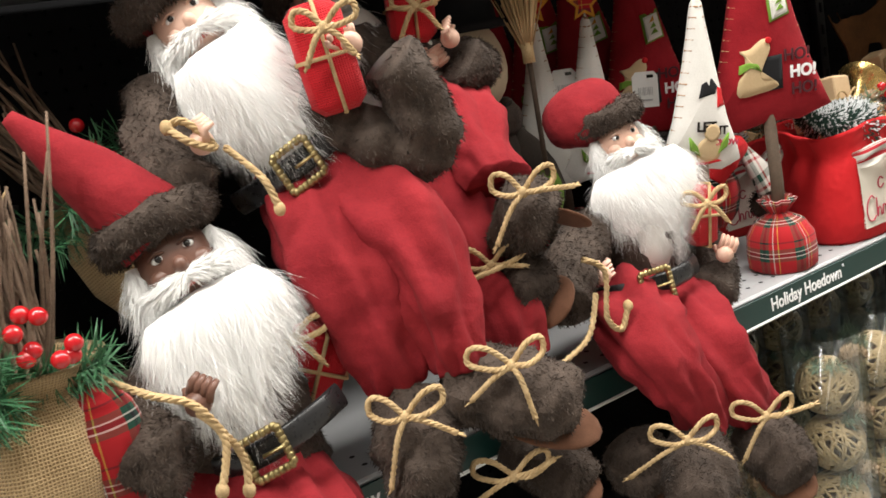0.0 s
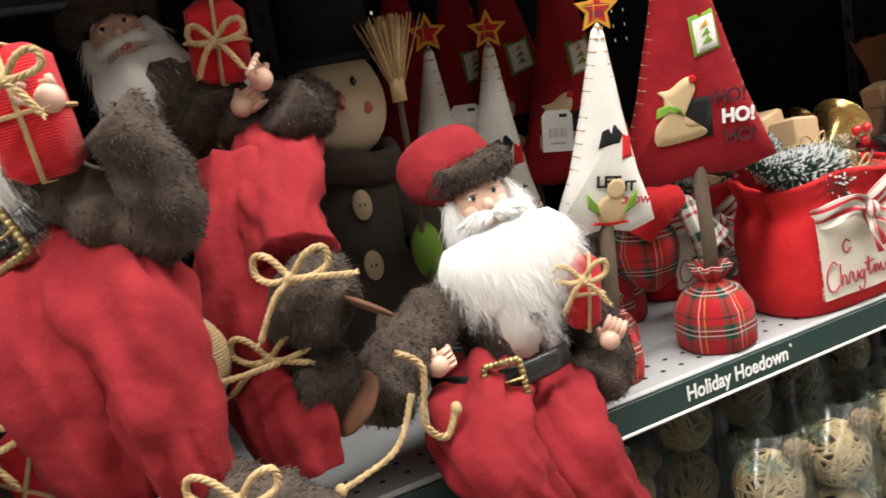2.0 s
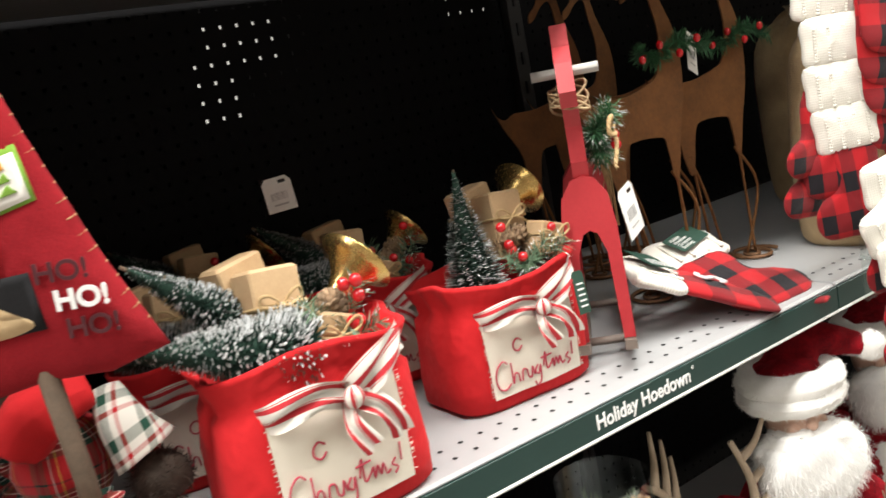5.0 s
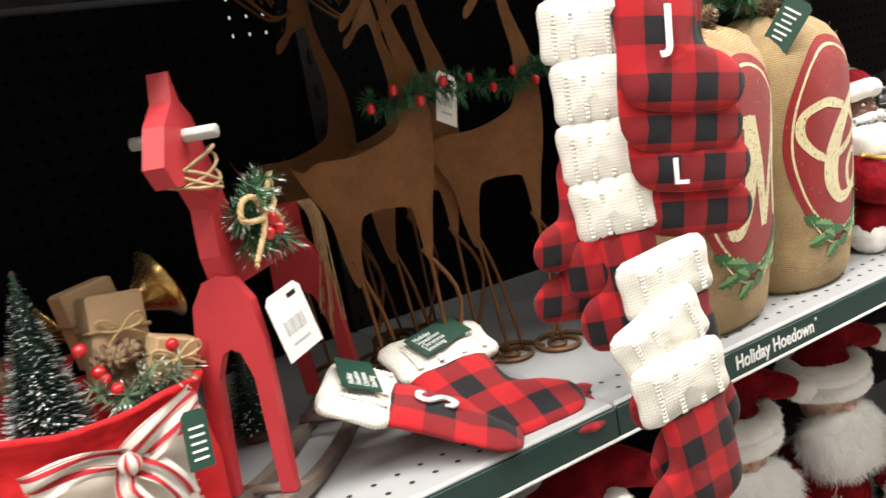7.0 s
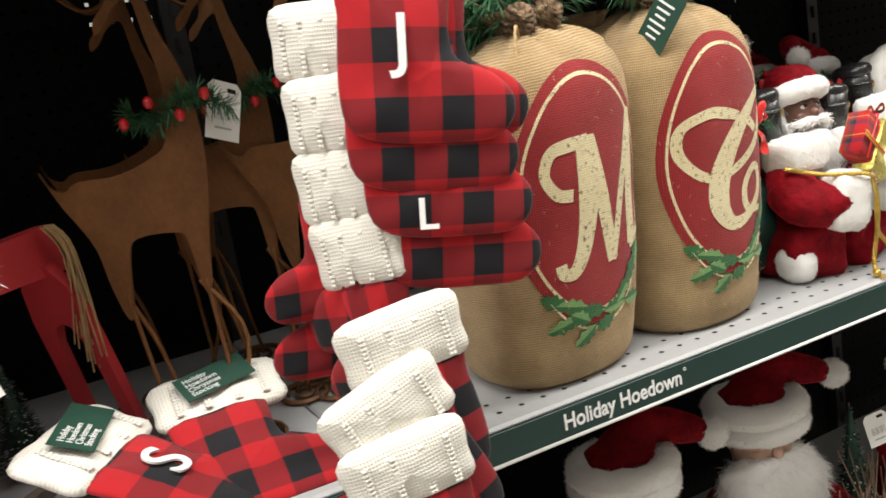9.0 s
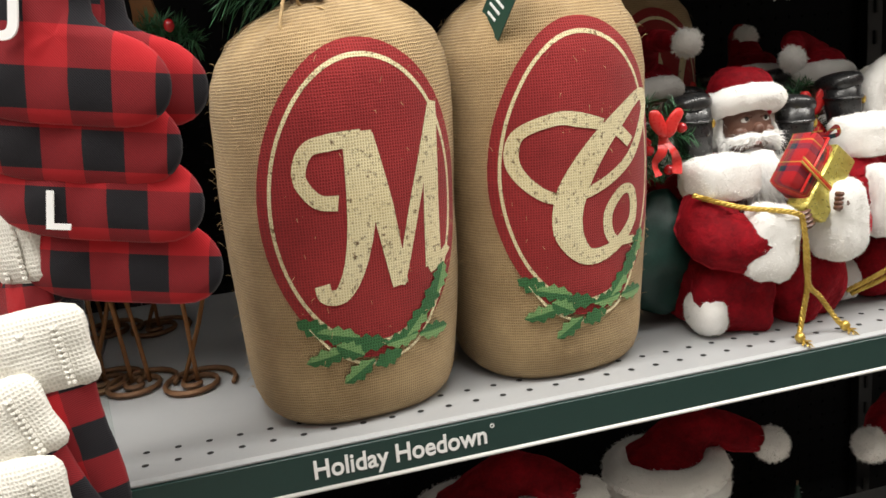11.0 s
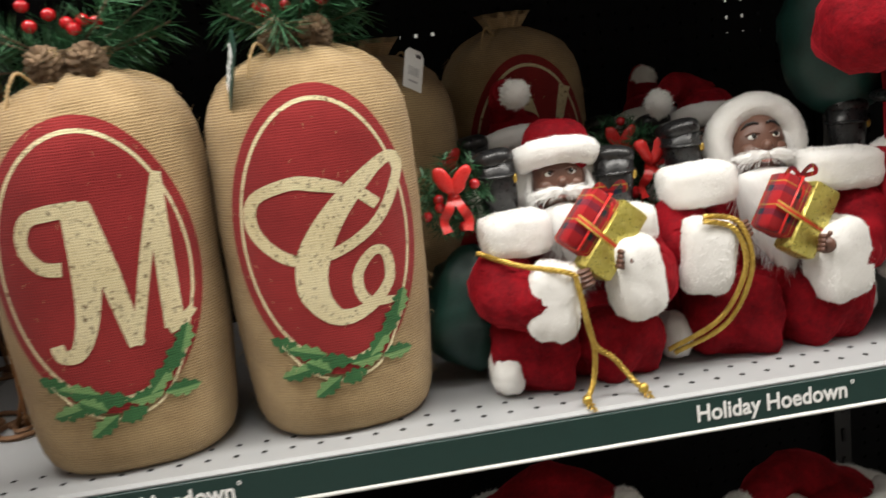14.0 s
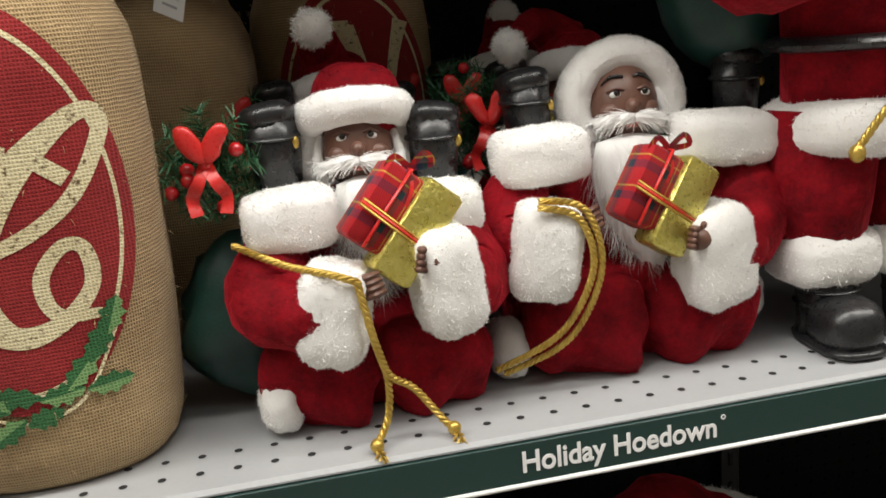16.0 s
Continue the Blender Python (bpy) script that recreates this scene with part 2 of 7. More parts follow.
def plain(name, c1, c2, rough=0.6, big=18.0, fine=400.0, relief=0.3, dist=0.0006, metal=0.0, sheen=0.0, island=0.0, spec=0.5, coat=0.0, rrange=0.12, folds=0.0):
    """A surface with broad stains, fine grain and relief."""
    mt, nt, b, co = nodes_of(name)
    n1, n2 = tex(nt, co, "noise", big), tex(nt, co, "noise", fine, 2.0)
    fac = maths(nt, "ADD", maths(nt, "MULTIPLY", n1.outputs[0], 0.65), maths(nt, "MULTIPLY", n2.outputs[0], 0.35))
    col = ramp(nt, fac, [(0.3, c1), (0.7, c2)])
    if island:
        g = nt.nodes.new("ShaderNodeNewGeometry")
        v = maths(nt, "ADD", maths(nt, "MULTIPLY", g.outputs["Random Per Island"], island), 1 - island / 2)
        hsv = nt.nodes.new("ShaderNodeHueSaturation")
        nt.links.new(v, hsv.inputs["Value"])
        nt.links.new(col, hsv.inputs["Color"])
        col = hsv.outputs[0]
    nt.links.new(col, b.inputs["Base Color"])
    nt.links.new(maths(nt, "ADD", maths(nt, "MULTIPLY", n2.outputs[0], rrange * 2), rough - rrange), b.inputs["Roughness"])
    b.inputs["Metallic"].default_value = metal
    b.inputs["Specular IOR Level"].default_value = spec
    b.inputs["Sheen Weight"].default_value = sheen * 0.12
    b.inputs["Coat Weight"].default_value = coat
    chain = None
    if folds:
        n3 = tex(nt, co, "noise", 32.0, 2.0)
        chain = bump(nt, b, n3.outputs[0], 0.8, folds)
    if relief:
        bump(nt, b, n2.outputs[0], relief, dist, chain)
    return mt


def sine(nt, sock, freq):
    return maths(nt, "ADD", maths(nt, "MULTIPLY", maths(nt, "SINE", maths(nt, "MULTIPLY", sock, freq)), 0.5), 0.5)


def woven(name, c1, c2, pitch=0.0022, rough=0.85, relief=0.8, which="UV", axes=(0, 1), worn=None):
    """Over-and-under weave of coarse threads."""
    mt, nt, b, co = nodes_of(name)
    sep = nt.nodes.new("ShaderNodeSeparateXYZ")
    n0 = tex(nt, co, "noise", 60.0)
    nt.links.new(co.outputs[which], sep.inputs[0])
    k = 2 * math.pi / pitch
    jit = maths(nt, "MULTIPLY", n0.outputs[0], pitch * 0.7)
    u = sine(nt, maths(nt, "ADD", sep.outputs[axes[0]], jit), k)
    v = sine(nt, maths(nt, "ADD", sep.outputs[axes[1]], jit), k)
    h = maths(nt, "MAXIMUM", u, v)
    slub = tex(nt, co, "noise", 260.0, 3.0)
    h = maths(nt, "ADD", maths(nt, "MULTIPLY", h, 0.8), maths(nt, "MULTIPLY", slub.outputs[0], 0.4))
    big = tex(nt, co, "noise", 14.0)
    fib = tex(nt, co, "noise", 900.0, 2.0)
    col = ramp(nt, maths(nt, "ADD", maths(nt, "MULTIPLY", h, 0.5), maths(nt, "MULTIPLY", big.outputs[0], 0.55)), [(0.42, c1), (0.86, c2)])
    if worn:
        wn = tex(nt, co, "noise", 220.0, 4.0)
        thr = ramp(nt, maths(nt, "ADD", wn.outputs[0], maths(nt, "MULTIPLY", h, -0.12)), [(0.22, (1, 1, 1)), (0.33, (0, 0, 0))])
        col = mix(nt, thr, col, worn)
    nt.links.new(col, b.inputs["Base Color"])
    b.inputs["Roughness"].default_value = rough
    b.inputs["Specular IOR Level"].default_value = 0.2
    b.inputs["Sheen Weight"].default_value = 0.15
    bump(nt, b, maths(nt, "ADD", h, maths(nt, "MULTIPLY", fib.outputs[0], 0.5)), relief, 0.0011)
    return mt


def checked(name, period, stops_u, stops_v, rough=0.85, shift=(0.0, 0.0), solid=False):
    """Tartan: stripes along u and v, half mixed."""
    mt, nt, b, co = nodes_of(name)
    sep = nt.nodes.new("ShaderNodeSeparateXYZ")
    nt.links.new(co.outputs["UV"], sep.inputs[0])
    outs = []
    for axis, stops in ((0, stops_u), (1, stops_v)):
        fr = maths(nt, "FRACT", maths(nt, "ADD", maths(nt, "DIVIDE", sep.outputs[axis], period), 10.0 + shift[axis]))
        outs.append(ramp(nt, fr, stops, "CONSTANT"))
    twill = sine(nt, maths(nt, "ADD", sep.outputs[0], sep.outputs[1]), 2 * math.pi / 0.0016)
    fac = maths(nt, "ADD", maths(nt, "MULTIPLY", twill, 0.3), 0.35)
    n1 = tex(nt, co, "noise", 30.0)
    col = outs[0] if solid else mix(nt, fac, outs[0], outs[1])
    col = mix(nt, maths(nt, "MULTIPLY", n1.outputs[0], 0.22), col, (0.02, 0.01, 0.01))
    nt.links.new(col, b.inputs["Base Color"])
    b.inputs["Roughness"].default_value = rough
    b.inputs["Specular IOR Level"].default_value = 0.2
    b.inputs["Sheen Weight"].default_value = 0.1
    fn = tex(nt, co, "noise", 700.0, 2.0)
    bump(nt, b, maths(nt, "ADD", twill, fn.outputs[0]), 0.4, 0.0005)
    return mt


def clear(name, tint, rough=0.05):
    mt, nt, b, co = nodes_of(name)
    # thin clear sheet: light passes straight on, gloss by angle
    nt.nodes.remove(b)
    see, gloss, mixer, fr = (nt.nodes.new("ShaderNode" + k) for k in ("BsdfTransparent", "BsdfGlossy", "MixShader", "LayerWeight"))
    see.inputs["Color"].default_value = (*tint, 1)
    fr.inputs["Blend"].default_value = 0.35
    shine = maths(nt, "MULTIPLY", maths(nt, "POWER", fr.outputs["Facing"], 2.5), 0.4)
    shine = maths(nt, "ADD", shine, 0.02)
    n1 = tex(nt, co, "noise", 40.0)
    nt.links.new(maths(nt, "MULTIPLY", n1.outputs[0], rough * 3), gloss.inputs["Roughness"])
    nt.links.new(shine, mixer.inputs[0])
    nt.links.new(see.outputs[0], mixer.inputs[1])
    nt.links.new(gloss.outputs[0], mixer.inputs[2])
    nt.links.new(mixer.outputs[0], nt.nodes["Material Output"].inputs["Surface"])
    return mt


RED, BLK, WHT, GRN, YEL, NAVY = (0.46, 0.014, 0.02), (0.012, 0.012, 0.016), (0.75, 0.72, 0.66), (0.015, 0.07, 0.045), (0.7, 0.5, 0.08), (0.02, 0.025, 0.06)
m_shelf = plain("painted_steel_white", (0.36, 0.368, 0.378), (0.42, 0.428, 0.438), 0.4, 6, 300, 0.05, 0.0003)
m_hole = plain("hole_shadow", (0.01, 0.01, 0.01), (0.02, 0.02, 0.02), 0.9, relief=0)
m_strip = plain("green_plastic_strip", (0.006, 0.030, 0.026), (0.010, 0.040, 0.035), 0.34, 8, 500, 0.04, 0.0003)
m_white = plain("white_plastic", (0.78, 0.78, 0.76), (0.85, 0.85, 0.83), 0.35, 9, 300, 0.03, 0.0002)
m_print = plain("white_print", (0.82, 0.82, 0.82), (0.88, 0.88, 0.88), 0.5, relief=0)
m_greyprint = plain("grey_print", (0.35, 0.35, 0.36), (0.45, 0.45, 0.45), 0.6, relief=0)
# shelf steel darkened in its colour, for the shade under the upper shelves
m_shadedsteel = plain("shelf_steel_with_painted_shade", (0.10, 0.10, 0.098), (0.14, 0.14, 0.136), 0.5, 6, 300, 0.05, 0.0003)
m_peg = plain("black_pegboard", (0.003, 0.003, 0.0035), (0.006, 0.006, 0.007), 0.7, 8, 300, 0.2, 0.0004, spec=0.12)
m_upright = plain("charcoal_steel", (0.008, 0.008, 0.009), (0.014, 0.014, 0.015), 0.45, 9, 300, 0.05)
m_tile = plain("store_floor_vinyl", (0.42, 0.40, 0.37), (0.52, 0.50, 0.46), 0.35, 2, 60, 0.1)
m_ceil = plain("ceiling_white", (0.6, 0.6, 0.58), (0.68, 0.68, 0.66), 0.9, 2, 80, 0.2)
m_far = plain("dim_goods_wall", (0.30, 0.27, 0.25), (0.45, 0.42, 0.38), 0.8, 2, 40, 0.2)
m_felt = plain("red_felt", (0.19, 0.012, 0.018), (0.31, 0.025, 0.031), 0.92, 22, 520, 0.6, 0.0008, sheen=0.12, spec=0.15, folds=0.005)
m_felt2 = plain("tree_red_felt", (0.20, 0.008, 0.013), (0.31, 0.015, 0.022), 0.92, 22, 520, 0.6, 0.0008, sheen=0.1, spec=0.15, folds=0.003)
m_redcloth = plain("red_cotton", (0.46, 0.012, 0.016), (0.58, 0.02, 0.024), 0.85, 16, 700, 0.4, 0.0005, sheen=0.2, spec=0.2, folds=0.006)
m_velvet = plain("crimson_velvet", (0.085, 0.002, 0.005), (0.30, 0.005, 0.012), 0.8, 46, 350, 0.7, 0.0012, spec=0.12, folds=0.010)
vb = m_velvet.node_tree.nodes["Principled BSDF"]
vb.inputs["Sheen Weight"].default_value, vb.inputs["Sheen Roughness"].default_value = 0.55, 0.35
vb.inputs["Sheen Tint"].default_value = (0.95, 0.05, 0.08, 1)
m_wfelt = plain("white_felt", (0.66, 0.64, 0.60), (0.78, 0.76, 0.72), 0.95, 20, 500, 0.5, 0.0007, sheen=0.3, spec=0.1)
m_hair = plain("white_hair", (0.86, 0.855, 0.84), (0.93, 0.925, 0.91), 0.7, 60, 600, 0.3, 0.0006, sheen=0.3, island=0.15, spec=0.2)
m_plush = plain("white_plush", (0.82, 0.81, 0.785), (0.90, 0.89, 0.87), 0.9, 60, 700, 0.5, 0.0008, sheen=0.4, island=0.05, spec=0.1)
m_brown = plain("brown_fur", (0.030, 0.021, 0.016), (0.092, 0.067, 0.053), 0.75, 55, 500, 0.8, 0.0014, sheen=0.5, island=0.3, spec=0.2)
m_sole = plain("brown_suede", (0.10, 0.045, 0.025), (0.16, 0.075, 0.045), 0.85, 30, 500, 0.4, sheen=0.3, spec=0.15)
m_skin = plain("pale_resin", (0.66, 0.40, 0.30), (0.74, 0.50, 0.39), 0.45, 30, 300, 0.05, island=0.0)
m_skind = plain("dark_resin", (0.12, 0.055, 0.038), (0.17, 0.085, 0.06), 0.4, 40, 300, 0.08)
m_eye = plain("eye_white", (0.7, 0.7, 0.68), (0.75, 0.75, 0.72), 0.15, relief=0)
m_iris = plain("eye_dark", (0.012, 0.01, 0.01), (0.02, 0.015, 0.012), 0.1, relief=0)
m_lips = plain("lips", (0.45, 0.12, 0.10), (0.5, 0.15, 0.12), 0.4, relief=0)
m_black = plain("black_vinyl", (0.010, 0.010, 0.011), (0.02, 0.02, 0.021), 0.3, 30, 300, 0.15, 0.0006)
m_brass = plain("antique_brass", (0.10, 0.075, 0.03), (0.52, 0.42, 0.20), 0.38, 160, 500, 0.6, 0.001, metal=0.9)
m_gold = plain("gold_cord", (0.40, 0.25, 0.04), (0.74, 0.53, 0.13), 0.35, 120, 700, 0.5, 0.0005, metal=0.65)
m_goldfoil = plain("gold_foil", (0.55, 0.47, 0.08), (0.74, 0.66, 0.2), 0.3, 120, 260, 0.8, 0.0012, metal=0.7)
m_bell = plain("brass_horn", (0.55, 0.36, 0.12), (0.72, 0.50, 0.2), 0.25, 20, 300, 0.08, metal=0.95)
m_jute = plain("jute_twine", (0.40, 0.27, 0.13), (0.62, 0.46, 0.26), 0.9, 120, 900, 0.8, 0.0008, island=0.25, spec=0.1)
m_burlap = woven("burlap", (0.23, 0.142, 0.062), (0.61, 0.44, 0.235), 0.0026, relief=1.0)
m_sackred = woven("burlap_red_print", (0.18, 0.013, 0.015), (0.37, 0.033, 0.033), 0.0024, relief=0.6)
m_cream = woven("burlap_cream_print", (0.60, 0.50, 0.27), (0.86, 0.78, 0.52), 0.0024, relief=0.6, worn=(0.16, 0.10, 0.05))
m_hollyl = woven("burlap_light_green_print", (0.10, 0.24, 0.08), (0.26, 0.44, 0.18), 0.0024, relief=0.6)
m_hollyd = woven("burlap_dark_green_print", (0.02, 0.085, 0.03), (0.06, 0.20, 0.07), 0.0024, relief=0.6)
m_redburlap = woven("red_burlap", (0.40, 0.006, 0.012), (0.66, 0.016, 0.026), 0.002)
m_knit = woven("cream_knit", (0.66, 0.635, 0.57), (0.84, 0.82, 0.76), 0.0030, relief=0.5)
m_liner = plain("stocking_lining", (0.62, 0.58, 0.5), (0.72, 0.68, 0.6), 0.9)
m_buffalo = checked("buffalo_plaid", 0.050, [(0.0, RED), (0.5, BLK)], [(0.0, RED), (0.5, BLK)])
m_tartan = checked("red_tartan", 0.046, [(0, RED), (0.34, GRN), (0.46, BLK), (0.54, GRN), (0.64, RED), (0.74, WHT), (0.77, RED), (0.88, YEL), (0.91, RED)],
                   [(0, RED), (0.30, GRN), (0.40, WHT), (0.43, BLK), (0.52, WHT), (0.55, GRN), (0.66, RED), (0.82, BLK), (0.86, RED)])
m_tartans = checked("small_tartan", 0.026, [(0, RED), (0.4, NAVY), (0.55, GRN), (0.7, RED), (0.85, YEL), (0.89, RED)], [(0, RED), (0.35, NAVY), (0.6, RED), (0.75, YEL), (0.8, RED)])
m_palid = checked("cream_green_plaid", 0.034, [(0, WHT), (0.3, GRN), (0.55, WHT), (0.7, RED), (0.82, WHT)], [(0, WHT), (0.25, GRN), (0.5, WHT), (0.68, RED), (0.8, WHT)])
m_stripe = checked("red_white_stripe", 0.0105, [(0, WHT), (0.48, (0.5, 0.03, 0.04)), (0.8, WHT), (0.86, (0.5, 0.03, 0.04)), (0.92, WHT)], [(0, WHT), (0.5, WHT)], solid=True)
m_linen = woven("cream_linen", (0.62, 0.56, 0.46), (0.80, 0.75, 0.66), 0.0012, relief=0.3)
m_thread = plain("red_thread", (0.38, 0.03, 0.06), (0.5, 0.06, 0.09), 0.8)
m_darkthread = plain("dark_thread", (0.05, 0.006, 0.01), (0.09, 0.012, 0.018), 0.8)
m_tan = plain("tan_felt", (0.50, 0.36, 0.20), (0.60, 0.45, 0.27), 0.92, sheen=0.2, spec=0.1)
m_stitch = plain("brown_stitch", (0.30, 0.15, 0.07), (0.42, 0.24, 0.12), 0.9)
m_mustard = plain("mustard_felt", (0.55, 0.24, 0.03), (0.68, 0.33, 0.05), 0.9, sheen=0.2, spec=0.1)
m_greenfelt = plain("green_felt", (0.12, 0.24, 0.03), (0.2, 0.34, 0.06), 0.9, sheen=0.2, spec=0.1)
m_bark = plain("twig_bark", (0.10, 0.06, 0.04), (0.22, 0.15, 0.10), 0.9, 60, 500, 0.8, 0.001, island=0.3)
m_stem = plain("grey_wood_stem", (0.065, 0.044, 0.029), (0.125, 0.085, 0.057), 0.85, 60, 500, 0.6, 0.001)
m_kraft = plain("kraft_paper", (0.42, 0.28, 0.15), (0.54, 0.38, 0.22), 0.75, 24, 400, 0.3, 0.0006)
m_needle = plain("pine_needle", (0.02, 0.085, 0.035), (0.05, 0.17, 0.07), 0.5, 60, 300, 0.0, island=0.6)
m_needle2 = plain("pale_pine_needle", (0.06, 0.12, 0.07), (0.14, 0.22, 0.13), 0.5, 60, 300, 0.0, island=0.5)
m_brush = plain("bottle_brush_green", (0.012, 0.04, 0.03), (0.03, 0.08, 0.055), 0.7, 60, 300, 0.0, island=0.5)
m_snow = plain("flocked_snow", (0.75, 0.77, 0.78), (0.86, 0.87, 0.88), 0.9, 60, 300, 0.0, island=0.1)
m_berry = plain("red_berry", (0.45, 0.008, 0.012), (0.55, 0.014, 0.02), 0.12, relief=0, coat=0.5)
m_cone = plain("pine_cone", (0.14, 0.08, 0.045), (0.36, 0.25, 0.15), 0.85, 90, 500, 0.5, island=0.4)
m_rust = plain("rusted_steel", (0.12, 0.05, 0.016), (0.27, 0.118, 0.036), 0.72, 16, 220, 0.5, 0.0006, metal=0.25)
m_wire = plain("rusty_wire", (0.12, 0.06, 0.03), (0.22, 0.11, 0.05), 0.6, metal=0.4)
m_redpaint = plain("red_painted_wood", (0.36, 0.018, 0.026), (0.46, 0.03, 0.038), 0.5, 14, 220, 0.25, 0.0005)
m_runner = plain("taupe_runner_wood", (0.13, 0.10, 0.085), (0.2, 0.16, 0.135), 0.6, 20, 240, 0.3)
m_dowel = plain("grey_dowel", (0.36, 0.35, 0.33), (0.46, 0.45, 0.43), 0.5)
m_tag = plain("paper_tag", (0.76, 0.76, 0.74), (0.82, 0.82, 0.80), 0.6, 20, 300, 0.05)
m_gtag = plain("dark_green_tag", (0.012, 0.05, 0.035), (0.02, 0.065, 0.045), 0.45, relief=0.05)
m_satin = plain("green_satin", (0.003, 0.022, 0.018), (0.010, 0.055, 0.045), 0.45, 30, 400, 0.3, sheen=0.0)
m_ribbon = plain("red_satin_ribbon", (0.6, 0.02, 0.02), (0.7, 0.035, 0.03), 0.3)
m_wool = plain("snowman_cream", (0.58, 0.47, 0.32), (0.68, 0.57, 0.42), 0.95, 20, 500, 0.4, sheen=0.2, spec=0.1)
m_coat = plain("grey_brown_felt", (0.05, 0.042, 0.035), (0.085, 0.07, 0.06), 0.95, 20, 500, 0.4, sheen=0.3, spec=0.1)
m_blackfelt = plain("black_felt", (0.012, 0.012, 0.013), (0.022, 0.022, 0.024), 0.95, sheen=0.2, spec=0.1)
m_straw = plain("broom_straw", (0.50, 0.34, 0.16), (0.66, 0.48, 0.26), 0.8, 60, 500, 0.3, island=0.35)
m_button = plain("wood_button", (0.52, 0.40, 0.24), (0.62, 0.5, 0.32), 0.5)
m_clear = clear("clear_plastic", (0.93, 0.96, 0.95))
m_vine = plain("vine_ball", (0.28, 0.19, 0.10), (0.48, 0.35, 0.20), 0.9, 60, 400, 0.4, island=0.35)
m_antler = plain("carved_antler", (0.36, 0.27, 0.19), (0.48, 0.38, 0.28), 0.7, 30, 300, 0.2)
m_moss = plain("sage_moss", (0.10, 0.14, 0.09), (0.2, 0.25, 0.17), 0.9, 60, 500, 0.3, island=0.4)
# ---- the store round the shelves ----
def slab(name, x0, x1, y0, y1, z0, z1, material, label="", category=""):
    a = Acc()
    a.box(((x0 + x1) / 2, (y0 + y1) / 2, (z0 + z1) / 2), (x1 - x0, y1 - y0, z1 - z0), material, bevel=0.02)
    return one(name, a, label or name.replace("_", " "), category or name.split("_")[0], kind="structure", flat=True)


slab("floor", -4.5, 5.5, -3.0, 2.2, -0.1, 0.0, m_tile, "pale speckled vinyl store floor", "floor")
slab("ceiling", -4.5, 5.5, -3.0, 2.2, 3.2, 3.3, m_ceil, "plain white store ceiling", "ceiling")
slab("wall_south", -4.5, 5.5, -3.1, -3.0, 0.0, 3.2, m_far, "dim wall of the opposite aisle side", "wall")
slab("wall_north", -4.5, 5.5, 2.2, 2.3, 0.0, 3.2, m_ceil, "pale wall beyond the gondola", "wall")
slab("wall_west", -4.6, -4.5, -3.0, 2.2, 0.0, 3.2, m_far, "dim end wall of the aisle", "wall")
slab("wall_east", 5.5, 5.6, -3.0, 2.2, 0.0, 3.2, m_far, "dim end wall of the aisle", "wall")

# black pegboard back with punched holes, on a one-inch grid
PITCH = 0.0254


def pegboard(x0, nx, z0, nz):
    a = Acc()
    h, q = PITCH / 2, 0.0026
    verts, faces = [], []
    ring = [(-q, -q), (q, -q), (q, q), (-q, q)]
    outer = [(-h, -h), (h, -h), (h, h), (-h, h)]
    for i in range(nx):
        for j in range(nz):
            cx, cz = x0 + (i + 0.5) * PITCH, z0 + (j + 0.5) * PITCH
            n = len(verts)
            verts += [(cx + x, BACK, cz + z) for x, z in outer] + [(cx + x, BACK, cz + z) for x, z in ring] + [(cx + x, BACK + 0.004, cz + z) for x, z in ring]
            for k in range(4):
                k2 = (k + 1) % 4
                faces.append((n + k, n + k2, n + 4 + k2, n + 4 + k))
                faces.append((n + 4 + k, n + 4 + k2, n + 8 + k2, n + 8 + k))
    a.add(verts, faces, m_peg)
    return one("pegboard_back", a, "matt black perforated pegboard back of the gondola", "pegboard", kind="structure", flat=True)


pegboard(-1.88, 196, 0.28, 72)
# goods of the next aisle stand close behind the board and leave a few gaps
gaps = [(0.31, 0.40, 1.56, 1.66), (0.34, 0.48, 1.62, 1.72), (0.80, 0.90, 1.66, 1.80), (1.465, 1.525, 1.575, 1.61), (1.965, 2.025, 1.54, 1.61), (-0.13, -0.09, 1.40, 1.70)]
edges = sorted({-1.9, 3.1, *[g[0] for g in gaps], *[g[1] for g in gaps]})
a = Acc()
for ex0, ex1 in zip(edges, edges[1:]):
    mid = (ex0 + ex1) / 2
    cut = sorted((g[2], g[3]) for g in gaps if g[0] < mid < g[1])
    z = 0.28
    for g0, g1 in cut + [(2.11, 2.11)]:
        if g0 > z:
            a.box((mid, BACK + 0.05, (z + g0) / 2), (ex1 - ex0, 0.02, g0 - z), m_blackfelt, bevel=0.01)
        z = g1
one("backing_panel", a, "black panels of goods behind the pegboard", "panel", kind="structure", flat=True)
strip_lamp(0.4, 1.5, 3.12, 12)


def upright(x):
    a = Acc()
    a.box((x, BACK - 0.012, 1.2), (0.03, 0.02, 2.0), m_upright, bevel=0.1)
    for k in range(36):
        a.box((x, BACK - 0.0235, 0.35 + k * 0.0508), (0.005, 0.004, 0.022), m_hole, bevel=0.05)
    return one("slotted_upright", a, "slotted charcoal steel gondola upright", "upright", kind="structure", flat=True)


for ux in (-1.54, -0.32, 0.90, 2.12):
    upright(ux)


